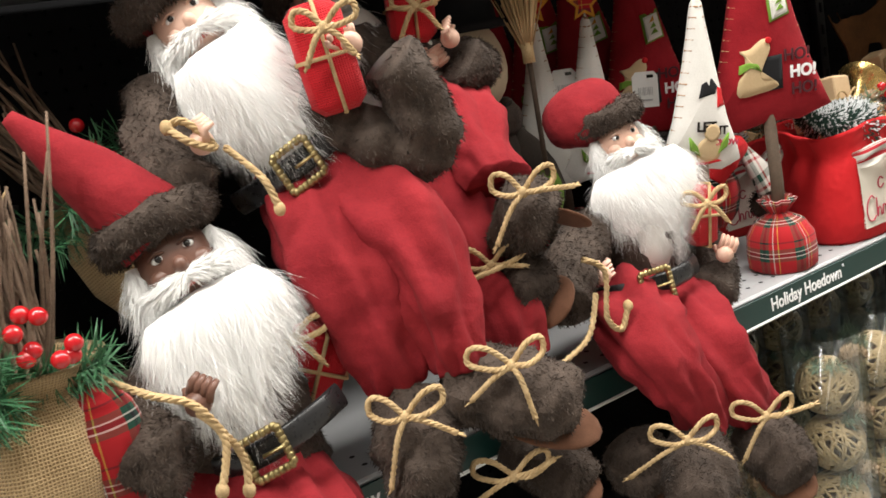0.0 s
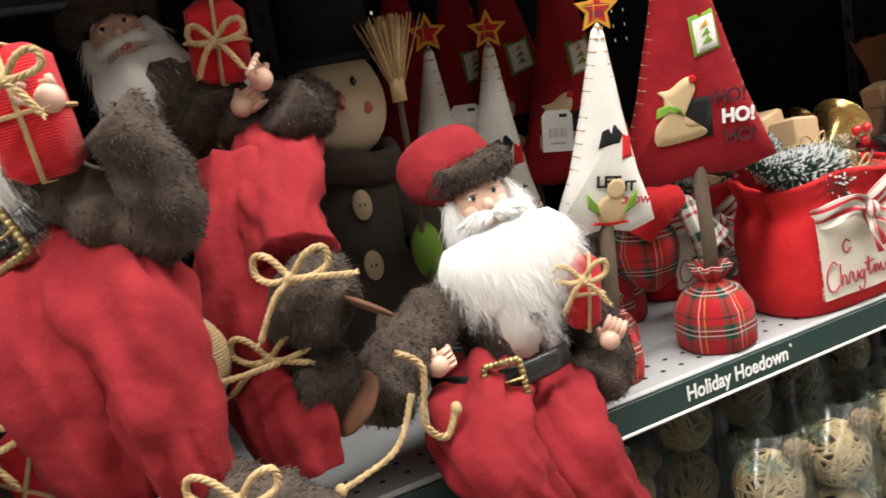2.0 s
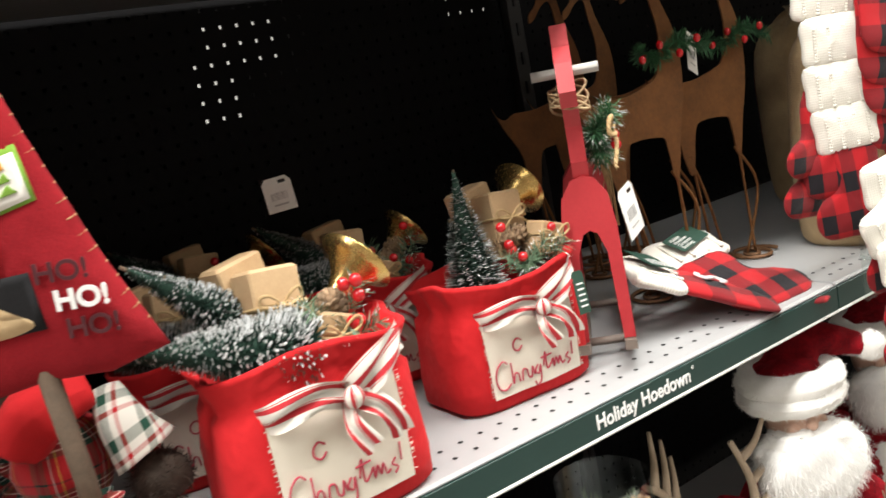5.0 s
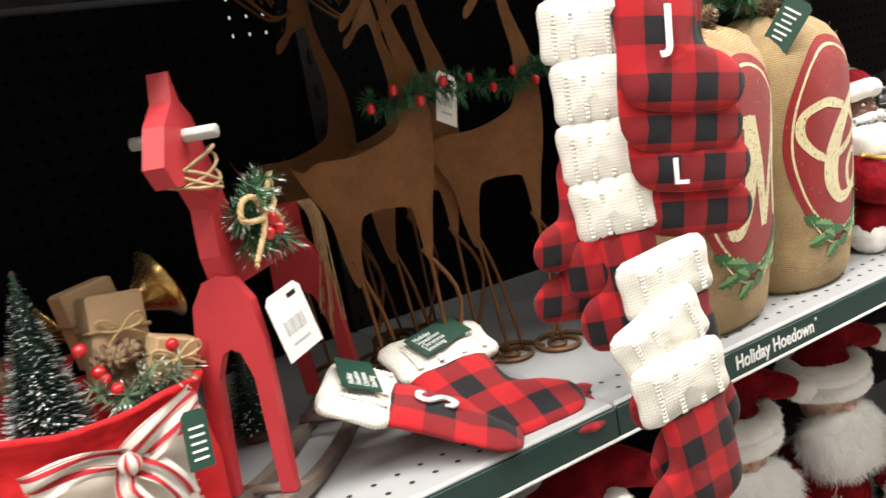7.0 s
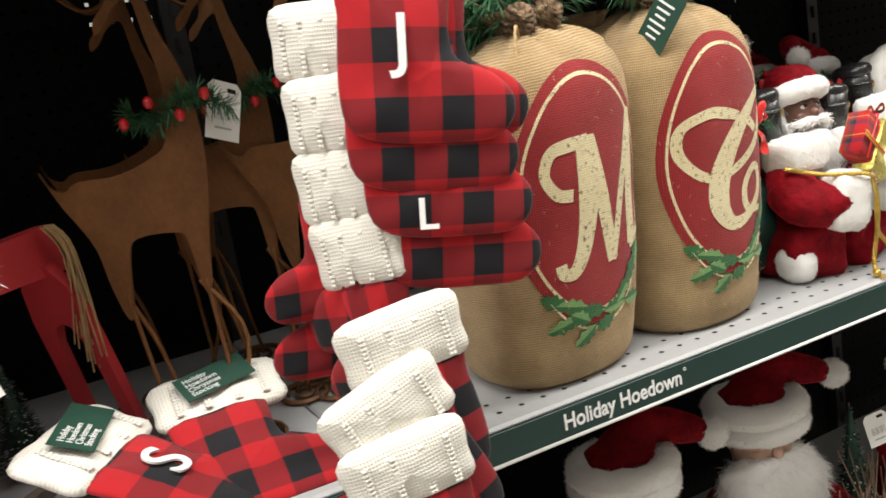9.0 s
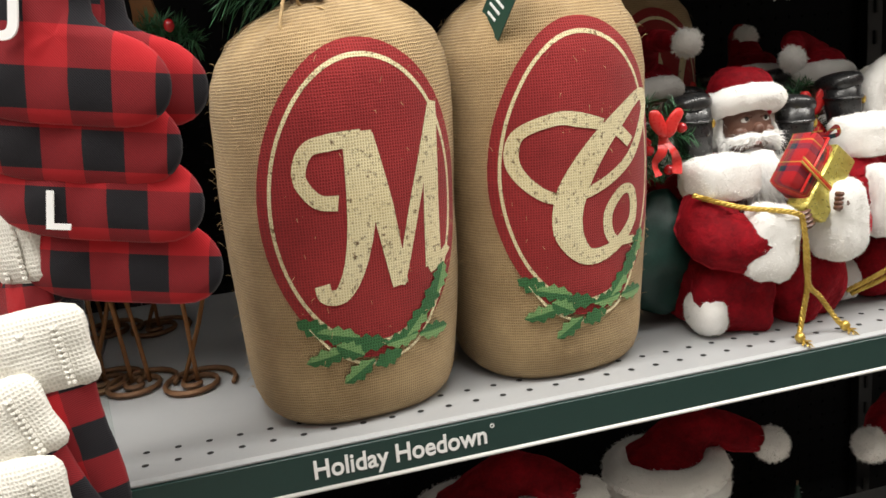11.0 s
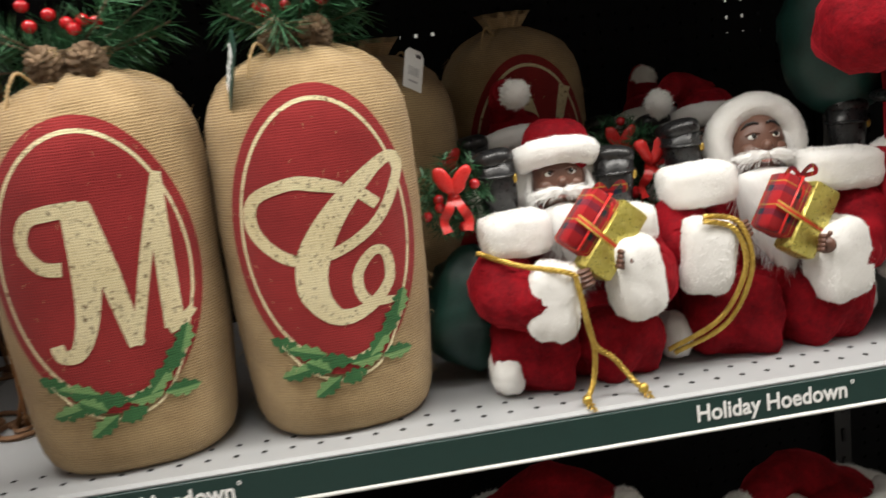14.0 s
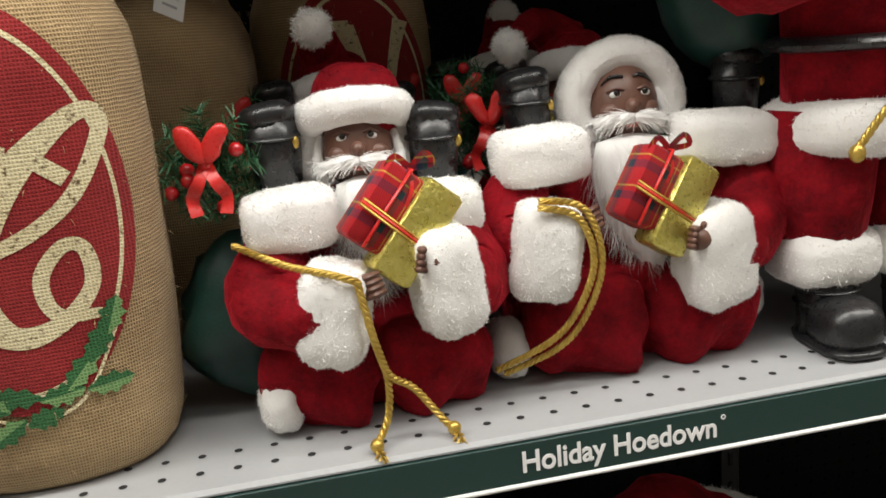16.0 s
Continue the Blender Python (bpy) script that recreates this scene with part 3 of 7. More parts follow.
def shelf(name, x0, x1, top, holes, depth=BACK - 0.03, y0=0.0, strip=m_strip, label="", steel=None):
    """A steel shelf with punched front rows and a plastic label strip."""
    t = thing(name, label, "shelf", pose(0, 0, 0), kind="structure")
    a = Acc()
    w = x1 - x0
    steel = steel or m_shelf
    a.box(((x0 + x1) / 2, y0 + depth / 2, top - 0.012), (w, depth, 0.024), steel, bevel=0.12)
    a.box(((x0 + x1) / 2, y0 + 0.006, top - 0.02), (w, 0.012, 0.036), steel, bevel=0.2)
    part("deck", a, t, "white painted steel deck", flat=True)
    if strip:
        b = Acc()
        b.box(((x0 + x1) / 2, y0 - 0.0015, top - 0.0205), (w, 0.003, 0.031), strip, bevel=0.2)
        part("label_strip", b, t, "dark green printed plastic label strip", flat=True)
        c = Acc()
        c.tube([(x0, y0 - 0.0022, top - 0.0375), (x1, y0 - 0.0022, top - 0.0375)], 0.0022, m_white, seg=8)
        part("strip_edge", c, t, "white plastic lower rail")
    if holes:
        d = Acc()
        for hx0, hx1, phase in holes:
            n = int((hx1 - hx0) / PITCH)
            for i in range(n + 1):
                for j in range(2):
                    cx, cy = hx0 + (i + phase) * PITCH, y0 + 0.026 + j * PITCH
                    mat = m_hole
                    ring = [(cx + 0.0030 * math.cos(k * math.pi / 5), cy + 0.0030 * math.sin(k * math.pi / 5), top + 0.0004) for k in range(10)]
                    d.add(ring, [tuple(range(10))], mat)
        part("punched_holes", d, t, "rows of small punched holes", flat=True)
    return t


PER = 0.6096
main_shelf = shelf("shelf_main_west", -1.9, 0.879, ZS, [(-1.88, 0.86, 0.7)], label="white perforated steel shelf full of seasonal decorations")
main_shelf2 = shelf("shelf_main_east", 0.881, 3.1, ZS, [(0.90, 3.08, 0.55)], label="white perforated steel shelf with burlap sacks and santas")
low_shelf = shelf("shelf_low_west", -1.9, 0.879, 0.66, [], y0=-0.02, depth=0.55, label="white steel shelf below, partly in shade")
low_shelf2 = shelf("shelf_low_east", 0.881, 3.1, 0.66, [], y0=-0.02, depth=0.55, label="white steel shelf below, partly in shade")
# the overhead shelves take the darkened steel: underside shade as base colour
upper = shelf("shelf_upper_west", -1.9, 0.879, 1.749, [], y0=0.0, depth=0.56, strip=None, label="steel shelf overhead seen from below, underside shade put into its grey", steel=m_shadedsteel)
upper2 = shelf("shelf_upper_east", 0.90, 3.1, 1.80, [], y0=0.015, depth=0.545, label="steel shelf overhead above the sacks, shade put into its grey", steel=m_shadedsteel)
slab("gondola_base", -1.9, 3.1, 0.0, BACK, 0.0, 0.28, m_upright, "dark steel gondola base plinth", "base")


def lettering(text, size, material, m, name="lettering", parent=None, label="", depth=0.0004, bold=0.0, centre=True):
    cu = bpy.data.curves.new(name, "FONT")
    cu.body, cu.size, cu.extrude, cu.offset = text, size, depth, bold
    cu.align_x = "CENTER" if centre else "LEFT"
    tmp = bpy.data.objects.new(name + "_tmp", cu)
    scene.collection.objects.link(tmp)
    bpy.context.view_layer.update()
    me = bpy.data.meshes.new_from_object(tmp.evaluated_get(bpy.context.evaluated_depsgraph_get()))
    bpy.data.objects.remove(tmp)
    me.materials.clear()
    me.materials.append(material)
    ob = new(name, me)
    ob.matrix_basis = m
    if parent:
        ob.parent = parent
    if label:
        tagged(ob, label=label)
    return ob


for nx, owner in ((-PER, main_shelf), (0.019, main_shelf), (PER - 0.029, main_shelf), (2 * PER, main_shelf2), (3 * PER - 0.036, main_shelf2)):
    lettering("Holiday Hoedown", 0.0228, m_print, pose(nx - 0.0768, -0.0034, ZS - 0.0272, 90, 0, 0) @ Matrix.Diagonal((0.89, 1, 1, 1)), "strip_text", owner, "white printed words Holiday Hoedown", 0.0003, 0.00042)
    a = Acc()
    a.tube([(nx + 0.0030 + 0.0016 * math.cos(k), -0.0034, ZS - 0.0125 + 0.0016 * math.sin(k)) for k in [i * math.pi / 6 for i in range(13)]], 0.0004, m_print, seg=5)
    part("registered_mark", a, owner)
# ---- burlap sacks with monograms ----
class SackForm:
    """A stuffed standing sack: place(theta, v) gives a point; theta 0 faces the front."""

    def __init__(self, w, d, h, lean=0.0, slump=0.0, seed=0):
        self.w, self.d, self.h, self.lean, self.slump, self.seed = w / 2, d / 2, h, lean, slump, seed

    def place(self, th, v, off=0.0):
        prof = [(0.0, 0.74), (0.02, 0.84), (0.07, 0.905), (0.2, 0.95), (0.4, 0.985), (0.6, 1.0), (0.76, 0.995), (0.83, 0.965), (0.885, 0.89), (0.93, 0.76), (0.965, 0.57), (1.0, 0.28)]
        for (v0, r0), (v1, r1) in zip(prof, prof[1:]):
            if v <= v1:
                k = (v - v0) / (v1 - v0)
                r = r0 + (r1 - r0) * k
                break
        else:
            r = prof[-1][1]
        pleat = max(0.0, v - 0.90) / 0.10
        r *= 1 + (0.13 * math.sin(th * 9 + self.seed) + 0.07 * math.sin(th * 17 + self.seed * 2.3)) * pleat + 0.02 * noise.noise(Vector((math.sin(th) * 2, v * 5, self.seed)))
        e = 2.5
        s, c = math.sin(th), math.cos(th)
        k = (abs(s) ** e + abs(c) ** e) ** (-1 / e)
        x, y = self.w * r * k * s, -self.d * r * k * c
        nx, ny = s / self.w, -c / self.d
        nl = math.hypot(nx, ny)
        z = self.h * v + self.slump * x * v ** 2
        return Vector((x + off * nx / nl, y + off * ny / nl - self.lean * v, z))

    def at(self, x, z, off):
        """The point on the front at the given x and height."""
        v = min(0.99, max(0.0, (z - self.slump * x * (z / self.h) ** 2) / self.h))
        lo, hi = -1.5, 1.5
        for _ in range(24):
            mid = (lo + hi) / 2
            if self.place(mid, v).x < x:
                lo = mid
            else:
                hi = mid
        return self.place((lo + hi) / 2, v, off)


def sack(form, m, letter, strokes, label, tag=True, pick=True):
    t = thing("burlap_sack", label, "sack", m, group="monogrammed burlap sacks")
    a = Acc()
    rows, uv = [], []
    vs = [0.0, 0.01, 0.03, 0.06, 0.1] + [0.1 + 0.72 * i / 12 for i in range(1, 13)] + [0.835, 0.85, 0.865, 0.88, 0.8925, 0.905, 0.9175, 0.93, 0.94, 0.95, 0.96, 0.97, 0.985, 1.0]
    n = 120
    for v in vs:
        row = []
        for j in range(n + 1):
            th = 2 * math.pi * j / n
            row.append(form.place(th, v))
            uv.append((th * form.w * 1.25, v * form.h))
        rows.append(row)
    rows.insert(0, [Vector((0, 0, 0.004))] * (n + 1))
    rows.append([Vector((0, -form.lean, form.h - 0.004))] * (n + 1))
    uv = [(0, 0)] * (n + 1) + uv + [(0, 0)] * (n + 1)
    a.grid(rows, m_burlap, uv=uv)
    rr = random.Random(form.seed + 5)
    for k in range(260):
        th, v = rr.uniform(-2.2, 2.2), rr.uniform(0.02, 0.95)
        p = form.place(th, v)
        q = form.place(th + rr.uniform(-0.03, 0.03), min(1, v + rr.uniform(-0.02, 0.02)), rr.uniform(0.002, 0.007))
        a.tube([p, p.lerp(q, 0.6) + Vector((0, 0, 0.001)), q], [0.0002, 0.0002, 0.0001], m_jute, seg=3)
    part("bag", a, t, "coarse tan burlap bag")

    cz, rx, rz = form.h * 0.538, form.w * 0.82, form.h * 0.362

    def patch(inner, outer, material, off, name, lab):
        b = Acc()
        rows, uv = [], []
        ks = [inner + (outer - inner) * i / 16 for i in range(17)] if inner == 0 else [inner, outer]
        for k in ks:
            row = []
            for j in range(73):
                ang = 2 * math.pi * j / 72
                x, z = rx * k * math.cos(ang), cz + rz * k * math.sin(ang)
                row.append(form.at(x, z, off))
                uv.append((x * 1.1, z))
            rows.append(row)
        b.grid(rows, material, uv=uv)
        return part(name, b, t, lab)

    patch(0.0, 1.0, m_sackred, 0.0013, "printed_oval", "dark red printed oval")
    patch(0.885, 0.915, m_cream, 0.0016, "oval_line", "thin cream printed line")
    b = Acc()
    sx, sz, ox, oz = {"C": (0.95, 0.96, 0.0, -0.10), "M": (0.88, 0.97, 0.05, 0.02), "N": (0.9, 0.93, 0.04, 0.26)}.get(letter, (0.9, 0.93, 0.04, -0.04))
    for pts, wid in strokes:
        pts = [(x * sx + ox, z * sz + oz) for x, z in pts]
        line = smooth2(pts, 8)
        widths = []
        for i in range(len(line)):
            f = i / (len(line) - 1) * (len(wid) - 1)
            k = min(int(f), len(wid) - 2)
            widths.append(wid[k] + (wid[k + 1] - wid[k]) * (f - k))
        left, right, uvs = [], [], []
        for i, (x, z) in enumerate(line):
            x0, z0 = line[max(i - 1, 0)]
            x1, z1 = line[min(i + 1, len(line) - 1)]
            dx, dz = (x1 - x0) * rx, (z1 - z0) * rz
            ln = math.hypot(dx, dz) or 1
            px, pz = -dz / ln * widths[i] * rx / 2, dx / ln * widths[i] * rx / 2
            X, Z = x * rx, cz + z * rz
            left.append(((X - px), Z - pz))
            right.append(((X + px), Z + pz))
        rows, uv = [], []
        for l, r in zip(left, right):
            row = []
            for q in (0, 0.33, 0.67, 1):
                x, z = l[0] + (r[0] - l[0]) * q, l[1] + (r[1] - l[1]) * q
                row.append(form.at(x, z, 0.0018))
                uv.append((x * 1.1, z))
            rows.append(row)
        b.grid(rows, m_cream, uv=uv)
    part("monogram", b, t, "cream brushed letter " + letter)
    # painted holly spray
    rr = random.Random(3)
    leaves = [(-0.62, -0.80, 150, 0.30), (-0.40, -0.87, 165, 0.36), (-0.52, -1.02, 195, 0.34), (-0.12, -0.96, 172, 0.36), (-0.22, -1.16, 215, 0.32), (-0.30, -0.99, 150, 0.26), (0.08, -1.10, 20, 0.26),
              (0.24, -0.98, 8, 0.30), (0.42, -0.86, 48, 0.36), (0.58, -0.72, 60, 0.34), (0.60, -0.98, 0, 0.30), (0.70, -0.60, 70, 0.28)]
    for k, (lx, lz, ang, ln) in enumerate(leaves):
        lz *= 0.93
        ca, sa = math.cos(radians(ang)), math.sin(radians(ang))
        c = Acc()
        for half, mat in ((1, m_hollyd), (-1, m_hollyl if k % 3 else m_hollyd)):
            rows, uv = [], []
            for i in range(29):
                s = i / 28
                wv = 0.120 * math.sin(math.pi * s) ** 0.75 * (0.66 + 0.5 * abs((s * 3.5) % 1 - 0.5) * 2)
                row = []
                for q in (0, 0.5, 1):
                    ux, uz = (s - 0.5) * ln * 1.2, half * wv * q
                    x, z = (lx + ux * ca - uz * sa * 0.8) * rx, cz + (lz + (ux * sa + uz * ca * 0.8) * rx / rz) * rz
                    row.append(form.at(x, z, 0.0020 + 0.00005 * k))
                    uv.append((x * 1.1, z))
                rows.append(row)
            c.grid(rows, mat, uv=uv)
        part("printed_leaf", c, t, "green printed holly leaf")
    d = Acc()
    stem = [(-0.66, -0.74), (-0.45, -0.92), (-0.15, -1.03), (0.15, -1.03), (0.45, -0.92), (0.72, -0.62)]
    pts = [form.at(x * rx, cz + z * rz, 0.0018) for x, z in smooth2(stem, 5)]
    d.ribbon(pts, 0.0022, m_cream)
    part("printed_stem", d, t, "cream printed stem")
    # gathered mouth, twine bow, pine pick
    e = Acc()
    neck = Vector((0, -form.lean, form.h * 0.985))
    e.lathe([(form.w * 0.28, form.h * 0.975), (form.w * 0.22, form.h * 1.0), (form.w * 0.34, form.h * 1.05), (form.w * 0.36, form.h * 1.055), (form.w * 0.2, form.h * 1.0)], m_burlap, pose(0, -form.lean, 0), 40, 9, 0.14, (1, form.d / form.w))
    part("ruffle", e, t, "gathered burlap mouth")
    f = Acc()
    fr = neck + Vector((-form.w * 0.25, -form.d * 0.36, -0.004))
    f.rope([fr, fr + Vector((-0.012, -0.012, 0.012)), fr + Vector((-0.022, -0.02, -0.012)), fr + Vector((-0.020, -0.024, -0.035)), fr + Vector((-0.006, -0.022, -0.03)), fr], 0.0016, m_jute)
    f.rope([fr, fr + Vector((0.02, -0.014, -0.006)), fr + Vector((0.03, -0.02, -0.03))], 0.0016, m_jute)
    part("twine_bow", f, t, "jute twine bow")
    if pick:
        g = Acc()
        rr = random.Random(form.seed + 11)
        for k in range(12):
            ang = rr.uniform(0, 2 * math.pi)
            base = neck + Vector((0, 0, 0.012))
            tip = base + Vector((math.cos(ang) * rr.uniform(0.05, 0.10), math.sin(ang) * 0.05 - 0.01, rr.uniform(0.0, 0.06)))
            g.tube([base, tip], 0.0012, m_bark, seg=5)
            g.needles(base, tip, 150, 0.032, m_needle, spread=0.9, width=0.0011, seed=k)
        part("pine_sprig", g, t, "green artificial pine needles")
        for k in range(7):
            h = Acc()
            h.blob(neck + Vector((rr.uniform(-0.03, 0.03), -0.02 + rr.uniform(-0.01, 0.01), 0.035 + rr.uniform(0, 0.03))), (0.0058,) * 3, m_berry, seg=12)
            part("berry", h, t, "glossy red berry")
        for dx in (-0.016, 0.016):
            part("pine_cone", cone_mesh(neck + Vector((dx, -0.022, 0.012)), 0.017, (dx * 12, -0.7, 0.4)), t, "small brown pine cone")
    if tag:
        k = Acc()
        mtx = Matrix.Translation(neck + Vector((-form.w * 0.62, -form.d * 0.75, -0.012))) @ pose(0, 0, 0, -10, 35, -86)
        k.prism([(-0.018, -0.03), (0.018, -0.03), (0.018, 0.026), (0.012, 0.031), (-0.012, 0.031), (-0.018, 0.026)], 0.0008, m_gtag, mtx)
        tg = part("hang_tag", k, t, "dark green hang tag", flat=True)
        k = Acc()
        for i in range(6):
            k.box(mtx @ Vector((-0.002, -0.001, 0.016 - i * 0.007)), (0.022 - (i % 3) * 0.004, 0.0006, 0.0022), m_print, turn=mtx.to_3x3())
        part("tag_print", k, tg, flat=True)
    return t


def cone_mesh(c, r, axis, scales=70):
    """A pine cone: scales in a spiral round an axis."""
    a = Acc()
    ax = Vector(axis).normalized()
    s0 = ax.orthogonal().normalized()
    s1 = ax.cross(s0)
    c = Vector(c)
    a.tube([c - ax * r * 0.9, c, c + ax * r * 0.9], [r * 0.45, r * 0.6, r * 0.2], m_cone, seg=8)
    for i in range(scales):
        k = i / scales
        ang = i * 2.39996
        out = s0 * math.cos(ang) + s1 * math.sin(ang)
        p = c + ax * r * (k * 2.0 - 1.0)
        rad = r * (math.sin(math.pi * min(1, k * 0.8 + 0.2)) * 0.62 + 0.38)
        side = ax.cross(out) * r * 0.26
        q = p + out * rad + ax * r * 0.22
        lift = (out * 0.5 + ax).normalized() * r * 0.06
        a.add([p + out * r * 0.2 - side * 0.5, p + out * r * 0.2 + side * 0.5, q + side, q - side, q + out * r * 0.06 + lift, q - lift],
              [(0, 1, 2, 3), (3, 2, 4), (0, 3, 5), (1, 5, 2), (3, 4, 5), (2, 5, 4)], m_cone)
    return a


M_STROKES = [([(-0.40, 0.02), (-0.62, 0.05), (-0.77, 0.2), (-0.68, 0.36), (-0.45, 0.40), (-0.10, 0.41)], [0.15, 0.14, 0.12, 0.14, 0.16, 0.16]),
             ([(-0.14, 0.45), (-0.16, -0.05), (-0.26, -0.38), (-0.42, -0.57), (-0.60, -0.58), (-0.64, -0.50)], [0.28, 0.28, 0.22, 0.17, 0.15, 0.14]),
             ([(-0.08, 0.42), (0.08, -0.05), (0.23, -0.58)], [0.20, 0.22, 0.16]),
             ([(0.23, -0.58), (0.50, 0.02), (0.77, 0.58)], [0.10, 0.12, 0.10]),
             ([(0.77, 0.56), (0.70, 0.1), (0.67, -0.50)], [0.08, 0.18, 0.20]),
             ([(0.60, -0.51), (0.74, -0.48), (0.90, -0.40)], [0.12, 0.11, 0.09])]
C_STROKES = [([(0.61, 0.26), (0.46, 0.34), (0.33, 0.40)], [0.13, 0.13, 0.10]),
             ([(0.22, 0.41), (-0.08, 0.46), (-0.37, 0.48), (-0.77, 0.39), (-0.80, 0.16), (-0.44, -0.05), (0.09, -0.03), (0.61, 0.16), (0.90, 0.46), (0.86, 0.58), (0.61, 0.52), (0.15, 0.27), (-0.18, -0.03), (-0.24, -0.30), (-0.01, -0.50), (0.35, -0.47), (0.64, -0.30), (0.64, -0.10), (0.48, -0.07), (0.28, -0.22), (0.34, -0.41), (0.68, -0.45)],
              [0.12, 0.16, 0.14, 0.13, 0.14, 0.13, 0.12, 0.12, 0.12, 0.12, 0.15, 0.26, 0.36, 0.34, 0.20, 0.14, 0.12, 0.11, 0.11, 0.12, 0.12, 0.08])]
N_STROKES = [([(-0.62, 0.40), (-0.40, 0.42), (-0.10, 0.42)], [0.15, 0.16, 0.16]), ([(-0.22, 0.44), (-0.24, 0.0), (-0.30, -0.58)], [0.26, 0.26, 0.22]), ([(-0.14, 0.42), (0.06, -0.05), (0.26, -0.56)], [0.20, 0.22, 0.16]), ([(0.26, -0.56), (0.48, 0.10), (0.66, 0.44)], [0.10, 0.14, 0.22])]
H_STROKES = [([(-0.5, 0.5), (-0.5, 0.0), (-0.5, -0.6)], [0.22, 0.24, 0.22]), ([(0.5, 0.5), (0.5, 0.0), (0.5, -0.6)], [0.22, 0.24, 0.22]), ([(-0.5, 0.0), (0.5, 0.0)], [0.12, 0.12])]

sack(SackForm(0.200, 0.180, 0.354, 0.026, 0.10, 1), pose(1.126, 0.101, ZS, 0, 0, 6), "M", M_STROKES, "stuffed tan burlap sack with red oval and letter M", tag=False)
sack(SackForm(0.192, 0.185, 0.358, 0.012, 0.03, 4), pose(1.322, 0.112, ZS, 0, 0, 4), "C", C_STROKES, "stuffed tan burlap sack with red oval and letter C")
sack(SackForm(0.19, 0.17, 0.35, 0.0, 0.05, 8), pose(1.40, 0.33, ZS, 0, 0, 170), "H", H_STROKES, "tan burlap sack standing in shade behind the others", pick=False, tag=False)
sack(SackForm(0.19, 0.17, 0.37, 0.0, 0.0, 9), pose(1.588, 0.435, ZS, 0, 0, 4), "N", N_STROKES, "shaded tan burlap sack with a cream letter behind the santas", pick=False, tag=False)


# ---- dolls: each one plain mesh ----
def bow(a, c, right, up, size, r, material, tails=((-0.9, -0.9), (1.1, -0.6)), seed=0):
    """A tied twine bow: two loops and two tails, in the plane of right and up."""
    c, right, up = Vector(c), Vector(right).normalized(), Vector(up).normalized()
    out = right.cross(up).normalized()
    rr = random.Random(seed)

    def at(x, z, o=0.0):
        return c + right * x * size + up * z * size + out * o * size
    for s in (-1, 1):
        k = rr.uniform(0.85, 1.15)
        a.rope([at(0, 0, 0.1), at(s * 0.5 * k, 0.55, 0.2), at(s * 0.95 * k, 0.62, 0.1), at(s * 1.0 * k, 0.2, 0.05), at(s * 0.45, -0.02, 0.25), at(0, 0, 0.12)], r, material)
    for x, z in tails:
        a.rope([at(0, 0, 0.15), at(x * 0.45, z * 0.3, 0.25), at(x, z, 0.1)], r, material)
        for q in range(3):
            a.tube([at(x, z, 0.1), at(x * (1.08 + rr.uniform(0, 0.1)), z * 1.1 + rr.uniform(-0.1, 0.1), 0.1 + rr.uniform(-0.1, 0.1))], [r * 0.5, r * 0.2], material, seg=4)
    a.blob(c + out * size * 0.12, (r * 2.0, r * 1.6, r * 2.0), material, seg=10)


def face(a, c, fwd, up, r, skin, brow, look_up=0.0):
    """Resin face: head, nose, cheeks, eyes, brows."""
    c, f = Vector(c), Vector(fwd).normalized()
    u = (Vector(up) - f * Vector(up).dot(f)).normalized()
    s = u.cross(f).normalized() * -1
    t = Matrix((s, -f, u)).transposed()

    def at(x, y, z):
        return c + s * x * r + f * y * r + u * z * r
    a.blob(c, (r * 0.86, r * 0.9, r * 1.05), skin, t, seg=22)
    a.blob(at(0, 0.9, -0.08), (r * 0.17, r * 0.22, r * 0.2), skin, t, seg=12)
    for q in (-1, 1):
        a.blob(at(q * 0.42, 0.62, -0.15), (r * 0.28, r * 0.22, r * 0.22), skin, t, seg=12)
        a.blob(at(q * 0.33, 0.74, 0.22), (r * 0.15, r * 0.12, r * 0.085), m_eye, t, seg=12)
        a.blob(at(q * 0.33, 0.835, 0.23 + look_up), (r * 0.075, r * 0.05, r * 0.075), m_iris, t, seg=10)
        a.tube([at(q * 0.15, 0.84, 0.31), at(q * 0.34, 0.80, 0.37), at(q * 0.53, 0.68, 0.29)], [r * 0.03, r * 0.045, r * 0.03], skin, seg=6)
        a.tube([at(q * 0.12, 0.73, 0.62), at(q * 0.24, 0.69, 0.665), at(q * 0.42, 0.60, 0.64), at(q * 0.60, 0.52, 0.48)], [r * 0.03, r * 0.045, r * 0.045, r * 0.02], brow, seg=7)
    a.blob(at(0, 0.80, -0.50), (r * 0.2, r * 0.1, r * 0.07), m_lips, t, seg=10)
    return at, t


